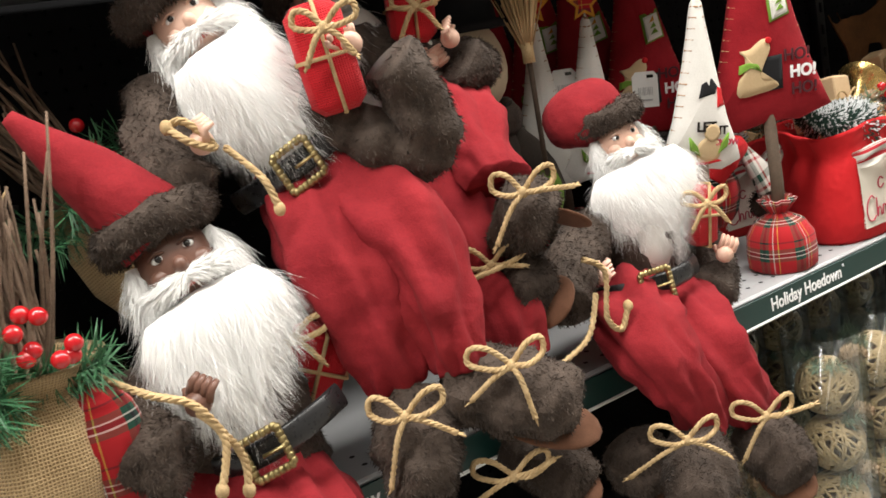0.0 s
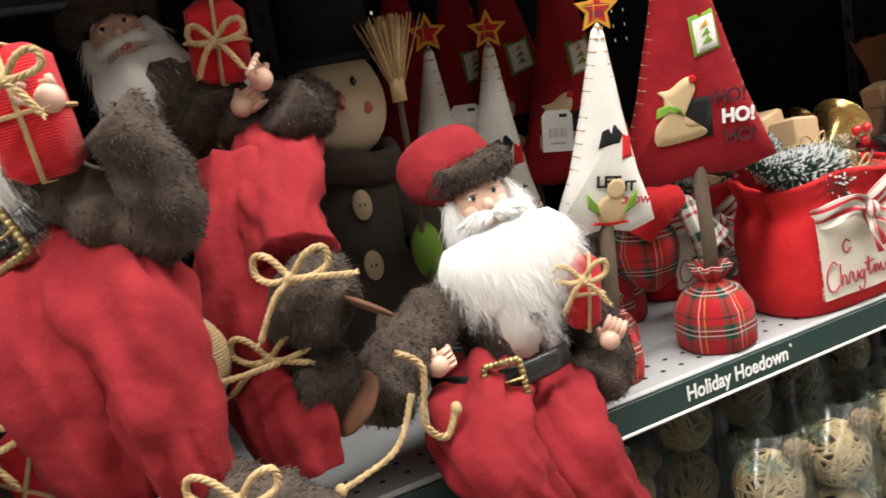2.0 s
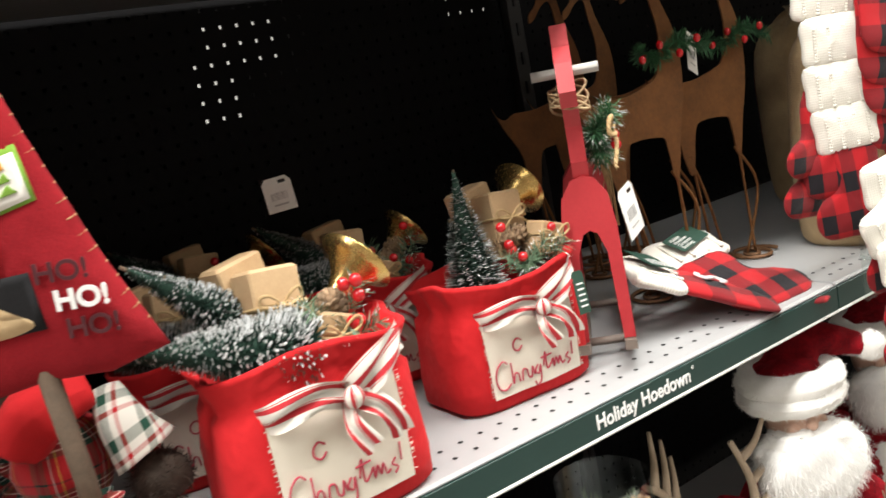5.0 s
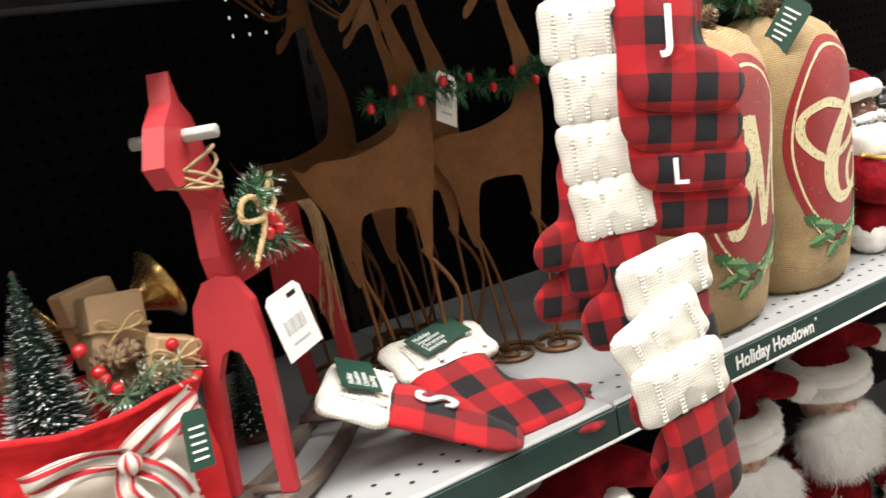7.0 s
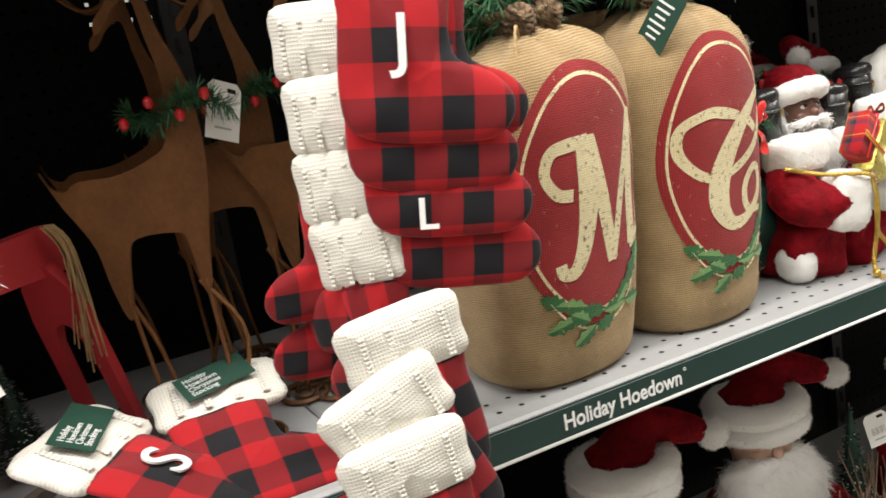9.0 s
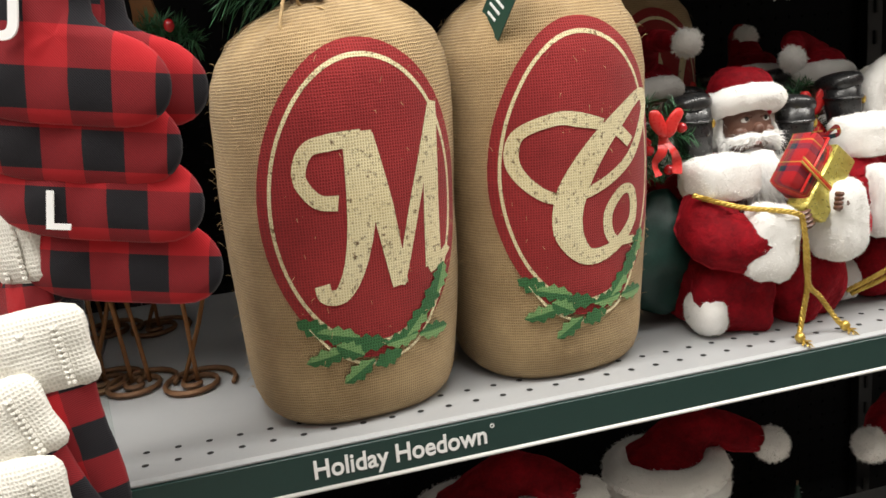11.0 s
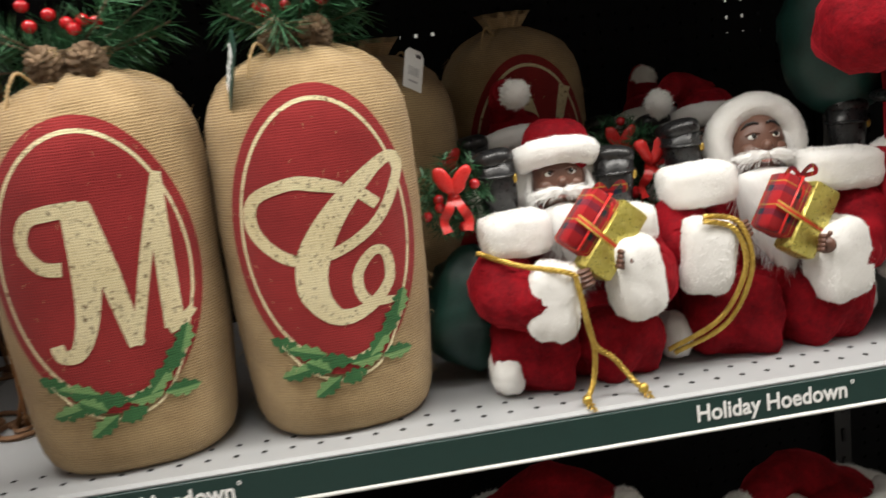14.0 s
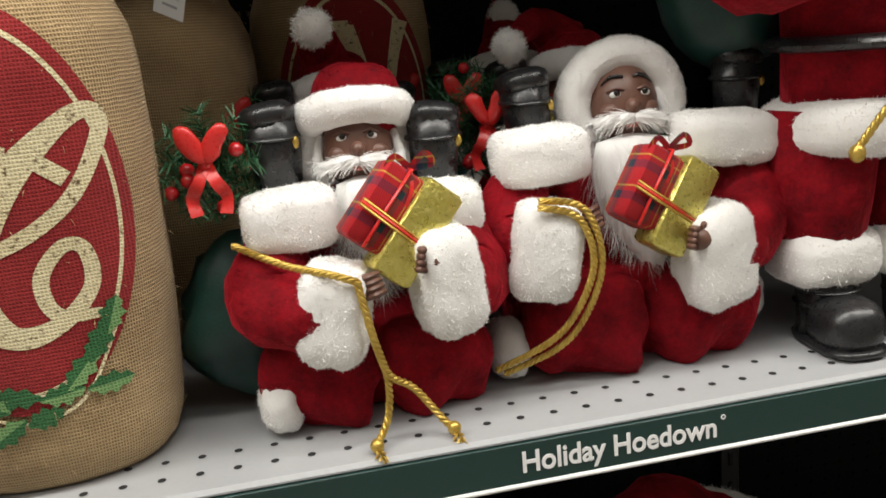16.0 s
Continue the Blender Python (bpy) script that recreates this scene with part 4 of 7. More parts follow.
def beard(a, at, r, length, fwd, down, count, seed, width=1.0, side=1.0):
    """A full beard: soft body, moustache and many strands."""
    d = Vector(down).normalized()
    s = (at(1, 0, 0) - at(0, 0, 0)).normalized()
    f = (at(0, 1, 0) - at(0, 0, 0)).normalized()
    mouth = at(0, 0.55, -0.85)
    rows = []
    n, w = 12, 18
    for i in range(n + 1):
        k = i / n
        wid = r * width * (0.72 + 0.55 * math.sin(math.pi * min(1, k * 1.15 + 0.1)) ** 0.8 - 0.62 * k ** 1.6)
        dep = r * (0.25 + 0.55 * math.sin(math.pi * min(1, k * 0.9 + 0.08))) * (1 - 0.35 * k)
        c = mouth + d * length * k + f * r * (0.15 - 0.2 * k)
        row = []
        for j in range(w + 1):
            ang = 2 * math.pi * j / w
            p = c + s * math.cos(ang) * wid + f * math.sin(ang) * dep
            p = p + (s * math.cos(ang) + f * math.sin(ang)) * r * 0.30 * noise.noise(Vector((math.cos(ang) * 3.0, math.sin(ang) * 3.0 + seed, k * 2.2)))
            row.append(p)
        rows.append(row)
    rows.insert(0, [mouth - d * r * 0.2] * (w + 1))
    rows.append([mouth + d * length * 1.05] * (w + 1))
    span = a.grid(rows, m_hair, centre=(mouth, mouth + d * length))
    a.fur(span, int(count * 1.1), r * 0.85, r * 0.007, m_hair, droop=0.3, jitter=1.0, comb=d * 2.2, seed=seed)
    for q in (-1, 1):
        sp = a.tube([at(0, 0.95, -0.33), at(q * 0.35, 0.92, -0.36), at(q * 0.72, 0.66, -0.42), at(q * 0.95, 0.35, -0.35)], [r * 0.12, r * 0.17, r * 0.15, r * 0.04], m_hair, seg=9)
        a.fur(sp, count // 14, r * 0.35, r * 0.02, m_hair, droop=0.2, jitter=0.4, comb=s * q * 1.5 + d * 0.8, seed=seed + q)
        sp = a.tube([at(q * 0.86, 0.15, 0.35), at(q * 0.98, 0.2, -0.2), at(q * 0.9, 0.35, -0.8)], [r * 0.16 * side, r * 0.26 * side, r * 0.3 * side], m_hair, seg=9)
        a.fur(sp, int(count * side / 8), r * 0.7 * side, r * 0.014, m_hair, droop=0.5, jitter=0.5, comb=d * 1.8, seed=seed + q + 9)


def hand(a, c, fwd, r, skin, thumb=(0, 0, 1)):
    c, f = Vector(c), Vector(fwd).normalized()
    t = Vector(thumb)
    t = (t - f * t.dot(f)).normalized()
    s = f.cross(t)
    a.blob(c, (r * 0.8, r * 0.8, r * 0.8), skin, seg=12)
    for k in range(4):
        o = c + t * r * (0.6 - 0.4 * k) + f * r * 0.4
        a.tube([o, o + f * r * 0.8 + s * r * 0.1, o + f * r * 1.15 - s * r * 0.45], [r * 0.27, r * 0.25, r * 0.18], skin, seg=7)
    a.tube([c + t * r * 0.6, c + t * r * 1.1 + f * r * 0.4 - s * r * 0.3], [r * 0.28, r * 0.2], skin, seg=7)


def furry(a, pts, radii, count, seed, length=0.007, flat=1.0, material=None):
    mat = material or m_brown
    sp = a.tube(smooth(pts, 7), lerp_list(radii, 7 * (len(pts) - 1) + 1), mat, seg=24, flat=flat, rough=0.009, freq=48.0)
    a.fur(sp, int(count * 3), length * 0.75, 0.0008, mat, droop=0.25, jitter=0.9, comb=(0.3, -0.1, -0.9), seed=seed)


def lerp_list(vals, n):
    out = []
    for i in range(n):
        f = i / (n - 1) * (len(vals) - 1)
        k = min(int(f), len(vals) - 2)
        out.append(vals[k] + (vals[k + 1] - vals[k]) * (f - k))
    return out


def parcel(a, c, size, turn, material, twine=True, seed=0):
    a.box(c, size, material, turn, bevel=0.22)
    if twine:
        c = Vector(c)
        x, y, z = (v / 2 + 0.0012 for v in size)
        for ring in ([(x * 0.1, -y, z), (x * 0.1, -y, -z), (x * 0.1, y, -z), (x * 0.1, y, z), (x * 0.1, -y, z)], [(x, -y, 0), (-x, -y, 0), (-x, y, 0), (x, y, 0), (x, -y, 0)]):
            a.tube([c + turn @ Vector(p) for p in ring], 0.0018, m_jute, seg=6)


def leg(a, pts, radii, seed):
    """A soft felt trouser leg with long folds."""
    line = smooth(pts, 12)
    rad = lerp_list(radii, len(line))
    a.tube(line, rad, m_felt, seg=44, flat=0.85, rough=0.004, freq=34.0, fold=0.34, seed=seed * 1.7)


def boot(a, ankle, toe, r, seed, sole_side=(0, 0, -1), tie=None, tsize=0.03):
    ankle, toe = Vector(ankle), Vector(toe)
    mid = ankle.lerp(toe, 0.5)
    furry(a, [ankle - (toe - ankle) * 0.25, ankle, mid, toe], [r * 0.9, r * 1.05, r * 1.12, r * 0.75], 1500, seed)
    d = (toe - ankle).normalized()
    s = Vector(sole_side).normalized()
    o = d.cross(s).normalized()
    t = Matrix((d, o, s)).transposed()
    a.blob(mid.lerp(toe, 0.25) + s * r * 0.86, ((toe - ankle).length * 0.55, r * 0.95, r * 0.25), m_sole, t, seg=18)
    if tie:
        bow(a, Vector(tie[0]), tie[1], tie[2], tsize, 0.0026, m_jute, tie[3] if len(tie) > 3 else ((-0.9, -0.9), (1.1, -0.6)), seed)


def hat_cone(a, base, tip, r, material, bend=(0, 0, 0)):
    base, tip = Vector(base), Vector(tip)
    mid = base.lerp(tip, 0.5) + Vector(bend)
    a.tube(smooth([base, mid, tip], 8), lerp_list([r, r * 0.82, r * 0.5, r * 0.14], 17), material, seg=24, rough=0.004, freq=30.0)


def buckle(a, c, right, up, w, h):
    c, right, up = Vector(c), Vector(right).normalized(), Vector(up).normalized()
    out = right.cross(up).normalized()
    k = [(-w, -h), (w, -h), (w, h), (-w, h), (-w, -h)]
    for p, q in zip(k, k[1:]):
        P, Q = c + right * p[0] + up * p[1], c + right * q[0] + up * q[1]
        n = 7
        for i in range(n):
            x = P.lerp(Q, (i + 0.5) / n)
            a.blob(x + out * 0.002, (0.0036, 0.0030, 0.0036), m_brass, seg=8)
        a.tube([P, Q], 0.0026, m_brass, seg=6)
    a.tube([c - right * w * 0.2 + out * 0.003, c + right * w + out * 0.004], 0.0016, m_brass, seg=6)


def woodland_santa(name_label, J, seed, skin=m_skin, brow=m_hair, hair=9000):
    """A seated santa in brown fur coat and red felt trousers; J holds its joints."""
    a = Acc()
    hc, r = Vector(J["head"]), J["r"]
    fwd, up = Vector(J["fwd"]), Vector(J["up"]).normalized()
    at, t = face(a, hc, fwd, up, r, skin, brow)
    pel, neck = Vector(J["pelvis"]), hc - up * r * 1.3
    tw = J.get("tw", 0.05)
    furry(a, [pel, pel.lerp(neck, 0.5), neck], [tw * 1.05, tw * 1.1, tw * 0.6], 1600, seed, flat=0.8)
    shirt = pel.lerp(neck, 0.4) + fwd.normalized() * tw * 0.5
    a.blob(shirt, (tw * 0.6, tw * 0.5, tw * 0.9), m_palid if J.get("plaid") else m_wfelt, seg=14)
    beard(a, at, r, J["beard"], fwd, Vector(J.get("down", -up)), hair, seed, J.get("bw", 1.15))
    # hat
    f = fwd.normalized()
    s = up.cross(f).normalized()
    ring = [hc + up * r * 0.98 - f * r * 0.12 + (s * math.cos(k * math.pi / 9) * 1.02 + f * math.sin(k * math.pi / 9) * 0.92) * r for k in range(19)]
    sp = a.tube(ring, r * 0.42, m_brown, seg=12, rough=0.006, freq=80)
    a.fur(sp, 5200, 0.006, 0.0008, m_brown, droop=0.2, jitter=0.9, comb=(0.3, -0.1, -0.8), seed=seed + 1)
    if "cap" in J:
        a.blob(J["cap"][0], J["cap"][1], m_felt, R3(0, -22, -20), rough=0.006, freq=26, seg=28, squash=2.3)
    else:
        hat_cone(a, hc + up * r * 0.85, J["tip"], r * 1.02, m_felt)
    # belt
    br, bu = Vector(J["buckle"][1]), Vector(J["buckle"][2])
    bc = Vector(J["buckle"][0])
    out = br.cross(bu).normalized()
    line = [bc + br.normalized() * x - out * (x * x * 9.0) - out * 0.001 for x in (-0.062, -0.045, -0.028, -0.014, 0, 0.014, 0.028, 0.045, 0.062)]
    a.tube(line, 0.0105, m_black, seg=10, flat=0.32, up=out)
    buckle(a, bc + out * 0.004, br, bu, 0.0155, 0.0165)
    for k, arm in enumerate(J["arms"]):
        furry(a, arm[:-1], [0.026, 0.029, 0.024] if len(arm) > 3 else [0.032, 0.03], 1700, seed + 20 + k)
        hand(a, arm[-1], Vector(arm[-1]) - Vector(arm[-2]), 0.0125, skin)
    for k, lg in enumerate(J["legs"]):
        leg(a, lg, J["lr"], seed + k)
    for k, b in enumerate(J["boots"]):
        boot(a, b[0], b[1], b[2], seed + 40 + k, b[3], b[4] if len(b) > 4 else None)
    for g in J.get("gifts", []):
        parcel(a, g[0], g[1], g[2], m_redburlap)
        bow(a, g[3], g[4], g[5], 0.024, 0.0026, m_jute, ((-0.7, -1.1), (0.9, -1.0)), seed)
    for rp in J.get("ropes", []):
        a.rope(rp, 0.0032, m_jute)
        a.blob(rp[-1], (0.005, 0.005, 0.006), m_jute, seg=8)
    for c, r3, mat in J.get("lumps", []):
        a.blob(c, r3, mat, rough=0.008, freq=30, seg=26)
    m = based(a, J["base"])
    return one("santa_doll", a, name_label, "doll", m, group="woodland santas")


R0 = Vector((0.83, -0.56, 0.0))   # along the picture at the walk's start
# seated above, holding a red parcel
woodland_santa("seated santa doll, brown fur coat, red felt trousers, red parcel", dict(
    head=(-0.745, 0.055, 1.612), r=0.034, fwd=(-0.32, -0.88, 0.22), up=(-0.38, 0.2, 0.88), tip=(-0.765, 0.170, 1.685), pelvis=(-0.680, 0.055, 1.475), base=(-0.650, 0.060, 1.420),
    beard=0.130, down=(0.38, -0.24, -0.88), bw=1.20, tw=0.052, buckle=[(-0.710, -0.016, 1.489), (0.80, -0.35, 0.42), (-0.35, 0.1, 0.9)],
    arms=[[(-0.780, 0.070, 1.566), (-0.803, 0.030, 1.505), (-0.783, 0.014, 1.478), (-0.781, -0.010, 1.522)], [(-0.693, 0.020, 1.550), (-0.652, -0.015, 1.504), (-0.616, -0.036, 1.482), (-0.607, -0.050, 1.493), (-0.615, -0.056, 1.535), (-0.630, -0.056, 1.557), (-0.660, -0.052, 1.574)]],
    legs=[[(-0.682, 0.030, 1.480), (-0.698, -0.020, 1.416), (-0.687, -0.040, 1.350), (-0.679, -0.040, 1.292)], [(-0.658, 0.020, 1.473), (-0.642, -0.040, 1.420), (-0.637, -0.070, 1.362), (-0.629, -0.070, 1.300)]], lr=[0.045, 0.045, 0.037, 0.026],
    boots=[((-0.671, -0.050, 1.266), (-0.696, -0.080, 1.207), 0.033, (0.2, 0.5, -0.2), ((-0.701, -0.090, 1.284), R0, (0.1, 0, 1), ((-0.6, -1.9), (1.3, -0.7)))), ((-0.625, -0.070, 1.278), (-0.554, -0.120, 1.244), 0.034, (0.3, 0.2, -0.9), ((-0.613, -0.120, 1.301), R0, (0.1, 0, 1), ((-1.2, -0.8), (0.5, -1.6))))],
    gifts=[((-0.673, -0.030, 1.567), (0.046, 0.04, 0.088), R3(0, -6, -25), (-0.682, -0.058, 1.588), R0, (0.1, 0, 1))],
    ropes=[[(-0.802, 0.0, 1.538), (-0.791, -0.012, 1.540), (-0.775, -0.020, 1.517), (-0.794, -0.020, 1.525), (-0.804, -0.008, 1.538)], [(-0.764, -0.010, 1.515), (-0.750, -0.036, 1.487), (-0.743, -0.038, 1.461)]]), 11)

# dark-faced one, lower
woodland_santa("seated dark-faced santa doll with long red felt hat", dict(
    head=(-0.818, 0.004, 1.435), r=0.036, fwd=(-0.22, -0.93, 0.2), up=(-0.24, 0.2, 0.93), tip=(-0.902, 0.030, 1.568), pelvis=(-0.788, 0.020, 1.233), base=(-0.784, 0.040, 1.198),
    lumps=[((-0.909, -0.030, 1.328), (0.030, 0.030, 0.052), m_tartan)], beard=0.118, down=(0.10, -0.14, -0.97), bw=1.36, tw=0.055, plaid=True, buckle=[(-0.806, -0.062, 1.290), (0.80, -0.45, 0.3), (-0.2, 0.1, 0.95)],
    arms=[[(-0.877, 0.010, 1.347), (-0.885, -0.040, 1.317), (-0.864, -0.060, 1.309), (-0.850, -0.075, 1.348)], [(-0.718, 0.050, 1.354), (-0.717, 0.030, 1.303), (-0.727, 0.000, 1.323)]],
    legs=[[(-0.796, 0.000, 1.237), (-0.786, -0.060, 1.203), (-0.772, -0.080, 1.134)], [(-0.814, 0.000, 1.245), (-0.822, -0.060, 1.211), (-0.824, -0.080, 1.163)]], lr=[0.05, 0.046, 0.035],
    boots=[((-0.773, -0.080, 1.130), (-0.768, -0.100, 1.071), 0.032, (0.2, 0.2, -1))],
    gifts=[((-0.727, 0.000, 1.323), (0.05, 0.04, 0.062), R3(10, 25, -25), (-0.753, -0.030, 1.357), R0, (0.1, 0, 1))],
    ropes=[[(-0.901, -0.030, 1.378), (-0.880, -0.070, 1.365), (-0.858, -0.090, 1.354), (-0.844, -0.090, 1.330), (-0.830, -0.080, 1.300), (-0.832, -0.080, 1.275)], [(-0.855, -0.090, 1.347), (-0.842, -0.090, 1.321), (-0.853, -0.090, 1.287)]]), 23, skin=m_skind, brow=m_black)

# the one whose legs hang over the shelf's edge
woodland_santa("seated santa doll, legs over shelf edge, small red parcel", dict(
    head=(-0.320, 0.026, 1.429), r=0.031, fwd=(-0.25, -0.95, 0.10), up=(-0.14, 0.2, 0.95), cap=((-0.332, 0.058, 1.464), (0.046, 0.044, 0.034)), pelvis=(-0.306, 0.030, 1.264), base=(-0.223, 0.121, 1.200),
    beard=0.108, down=(0.24, -0.12, -0.95), bw=1.80, tw=0.046, buckle=[(-0.362, -0.042, 1.284), (0.86, -0.4, 0.08), (-0.05, 0.1, 0.98)],
    arms=[[(-0.368, 0.030, 1.347), (-0.444, 0.000, 1.314), (-0.472, -0.030, 1.290), (-0.412, -0.020, 1.308)], [(-0.235, 0.030, 1.326), (-0.226, 0.000, 1.257), (-0.259, -0.020, 1.241), (-0.242, -0.035, 1.284)]],
    legs=[[(-0.354, 0.010, 1.264), (-0.396, -0.050, 1.244), (-0.378, -0.070, 1.193), (-0.344, -0.070, 1.123)], [(-0.294, 0.010, 1.246), (-0.316, -0.050, 1.211), (-0.303, -0.070, 1.165), (-0.262, -0.070, 1.106)]], lr=[0.042, 0.042, 0.035, 0.024],
    boots=[((-0.371, -0.075, 1.109), (-0.436, -0.130, 1.093), 0.031, (0.1, 0.3, -1), ((-0.431, -0.120, 1.160), R0, (0.1, 0, 1), ((-1.9, -0.9), (1.2, -0.7)))), ((-0.273, -0.075, 1.085), (-0.282, -0.130, 1.061), 0.031, (0.2, 0.2, -1), ((-0.315, -0.120, 1.139), R0, (0.1, 0, 1), ((-0.8, -1.4), (1.6, 0.1))))],
    gifts=[((-0.255, -0.020, 1.332), (0.030, 0.028, 0.068), R3(0, 8, -15), (-0.266, -0.040, 1.348), R0, (0.1, 0, 1))],
    ropes=[[(-0.461, -0.050, 1.341), (-0.444, -0.060, 1.325), (-0.450, -0.060, 1.281), (-0.434, -0.060, 1.263), (-0.421, -0.060, 1.283)], [(-0.455, -0.055, 1.305), (-0.479, -0.060, 1.268), (-0.529, -0.060, 1.252)]]), 37)

# the one leaning back between them, one boot up
woodland_santa("santa doll leaning back, one fur boot raised", dict(
    head=(-0.575, 0.160, 1.624), r=0.030, fwd=(-0.2, -0.9, 0.3), up=(-0.2, 0.4, 0.9), tip=(-0.567, 0.260, 1.690), pelvis=(-0.456, 0.130, 1.519), base=(-0.460, 0.120, 1.432),
    beard=0.1, down=(0.3, -0.1, -0.9), bw=1.3, tw=0.05, buckle=[(-0.509, 0.100, 1.532), (0.80, -0.35, 0.2), (-0.2, 0.1, 0.9)],
    arms=[[(-0.533, 0.120, 1.555), (-0.527, 0.090, 1.539), (-0.503, 0.080, 1.551)], [(-0.434, 0.120, 1.546), (-0.456, 0.080, 1.538), (-0.475, 0.070, 1.552), (-0.487, 0.060, 1.570)]],
    legs=[[(-0.479, 0.100, 1.509), (-0.502, 0.040, 1.468), (-0.513, -0.010, 1.430)], [(-0.508, 0.080, 1.501), (-0.547, 0.030, 1.394), (-0.549, -0.020, 1.308), (-0.547, -0.030, 1.264)]], lr=[0.040, 0.042, 0.036, 0.03],
    boots=[((-0.522, -0.030, 1.403), (-0.495, -0.055, 1.383), 0.034, (0.75, -0.5, -0.1), ((-0.536, -0.075, 1.425), R0, (0.1, 0, 1), ((-0.9, -1.4), (1.5, -0.1)))), ((-0.519, -0.010, 1.332), (-0.515, -0.050, 1.323), 0.030, (0.6, -0.2, -0.6), ((-0.552, -0.030, 1.360), R0, (0.1, 0, 1), ((-1.1, -0.8), (1.0, -0.2)))), ((-0.547, -0.030, 1.171), (-0.539, -0.090, 1.156), 0.030, (0.3, 0.2, -0.9), ((-0.611, -0.090, 1.193), R0, (0.1, 0, 1), ((-1.2, -0.6), (1.2, 0.3)))), ((-0.392, 0.000, 1.097), (-0.396, -0.040, 1.071), 0.033, (0.2, 0.1, -1))],
    gifts=[((-0.508, 0.090, 1.607), (0.046, 0.04, 0.07), R3(0, 4, -25), (-0.517, 0.065, 1.605), R0, (0.1, 0, 1))]), 51, hair=1500)


# ---- velvet santas ----
def velvet_santa(m, label, P, seed=1, hood=False, hair=2600, full=True):
    """A folded sitting santa in velvet and plush, boots up beside the head; P holds its joints."""
    a = Acc()
    skin = m_skind

    def plush(c, r, n=500, turn=None, sq=2.6):
        sp = a.blob(c, r, m_plush, turn, rough=0.002, freq=120.0, seg=30, squash=sq)
        a.fur(sp, n * 5, 0.0020, 0.0005, m_plush, droop=0.1, jitter=0.8, seed=seed + len(a.f) % 97)

    def cloth(c, r, turn=None, sq=2.2, rough=0.009):
        sp = a.blob(c, r, m_velvet, turn, rough=rough, freq=34.0, seg=36, squash=sq)
        a.fur(sp, 700, 0.0022, 0.0006, m_velvet, droop=0.1, jitter=0.8, seed=seed + 3)
    hw = P["half"]
    # folded body: seat, lap and chest
    cloth((0, 0.026, 0.042), (hw, 0.058, 0.044), None, 4.6)
    for q in (-1, 1):
        cloth((q * hw * 0.50, -0.006, 0.038), (hw * 0.54, 0.048, 0.039), R3(0, 0, q * 6), 4.2)
    cloth((0, 0.040, 0.105), (hw * 0.94, 0.044, 0.062), None, 3.0)
    for f in P["feet"]:
        plush(f, (0.016, 0.026, 0.024), 400, None, 2.6)
    for q, c, w in ((-1, P["cuffs"][0], P["cw"][0]), (1, P["cuffs"][1], P["cw"][1])):
        plush(c, (w, 0.030, 0.0215), 900, R3(0, q * 3, 0), 5.0)
    for q, b in zip((-1, 1), P["boots"]):
        b = Vector(b)
        lean = Vector((q * 0.05, 0.1, 1.0)).normalized()
        a.tube([b - lean * 0.030, b, b + lean * 0.022], [0.0175, 0.0195, 0.0205], m_black, seg=20, rough=0.003, freq=60)
        a.blob(b + lean * 0.024 + Vector((0, 0.004, 0)), (0.0215, 0.026, 0.011), m_black, R3(-6, q * 8, 0), seg=18, squash=2.8)
        a.tube([b + lean * 0.008 + Vector((0.0205 * math.cos(k), 0.0205 * math.sin(k), 0)) for k in [i * math.pi / 8 for i in range(17)]], 0.0022, m_black, seg=6)
        a.blob(b + lean * 0.004 + Vector((0.017, -0.012, 0)), (0.003, 0.003, 0.005), m_gold, seg=8)
    hc, r = Vector(P["head"]), P["r"]
    at, t = face(a, hc, (-0.10, -1, 0.16), (0, 0, 1), r, skin, m_black, 0.02)
    if hood:
        ring = [hc + Vector((math.cos(k * math.pi / 10) * r * 1.20, 0.002, math.sin(k * math.pi / 10) * r * 1.16 + 0.002)) for k in range(-3, 14)]
        plush(hc + Vector((0, 0.024, 0.008)), (r * 1.2, r * 0.8, r * 1.02), 700)
    else:
        ring = [hc + Vector((math.cos(k * math.pi / 10) * r * 1.06, -math.sin(k * math.pi / 10) * r * 0.86 + 0.006, 0.024 + 0.010 * math.sin(k * math.pi / 10))) for k in range(-1, 12)]
        ring = [hc + Vector((-r * 1.20, 0.012, -0.022))] + ring[::-1] + [hc + Vector((r * 1.20, 0.012, -0.022))]
        cloth(hc + Vector((0.004, 0.010, 0.032)), (r * 1.06, r * 1.0, r * 1.06), rough=0.004)
    sp = a.tube(smooth(ring, 3), r * 0.44, m_plush, seg=20, rough=0.0015, freq=120)
    a.fur(sp, 6000, 0.0020, 0.0005, m_plush, droop=0.1, jitter=0.8, seed=seed + 4)
    if "pom" in P:
        pc = Vector(P["pom"])
        top = hc + Vector((0, 0.02, 0.05))
        a.tube(smooth([top, top.lerp(pc, 0.5) + Vector((0, 0.02, 0.02)), pc], 5), lerp_list([r * 0.8, r * 0.5, r * 0.2], 11), m_velvet, seg=14)
        sp = a.blob(pc, (0.0155,) * 3, m_plush, rough=0.003, freq=120.0, seg=16)
        a.fur(sp, 900, 0.0045, 0.0007, m_plush, droop=0.1, jitter=0.8, seed=seed + 6)
    beard(a, at, r, P["beard"], (0, -1, 0), (0.06, -0.20 if hood else -0.12, -1), hair, seed, P["bw"], 0.5)
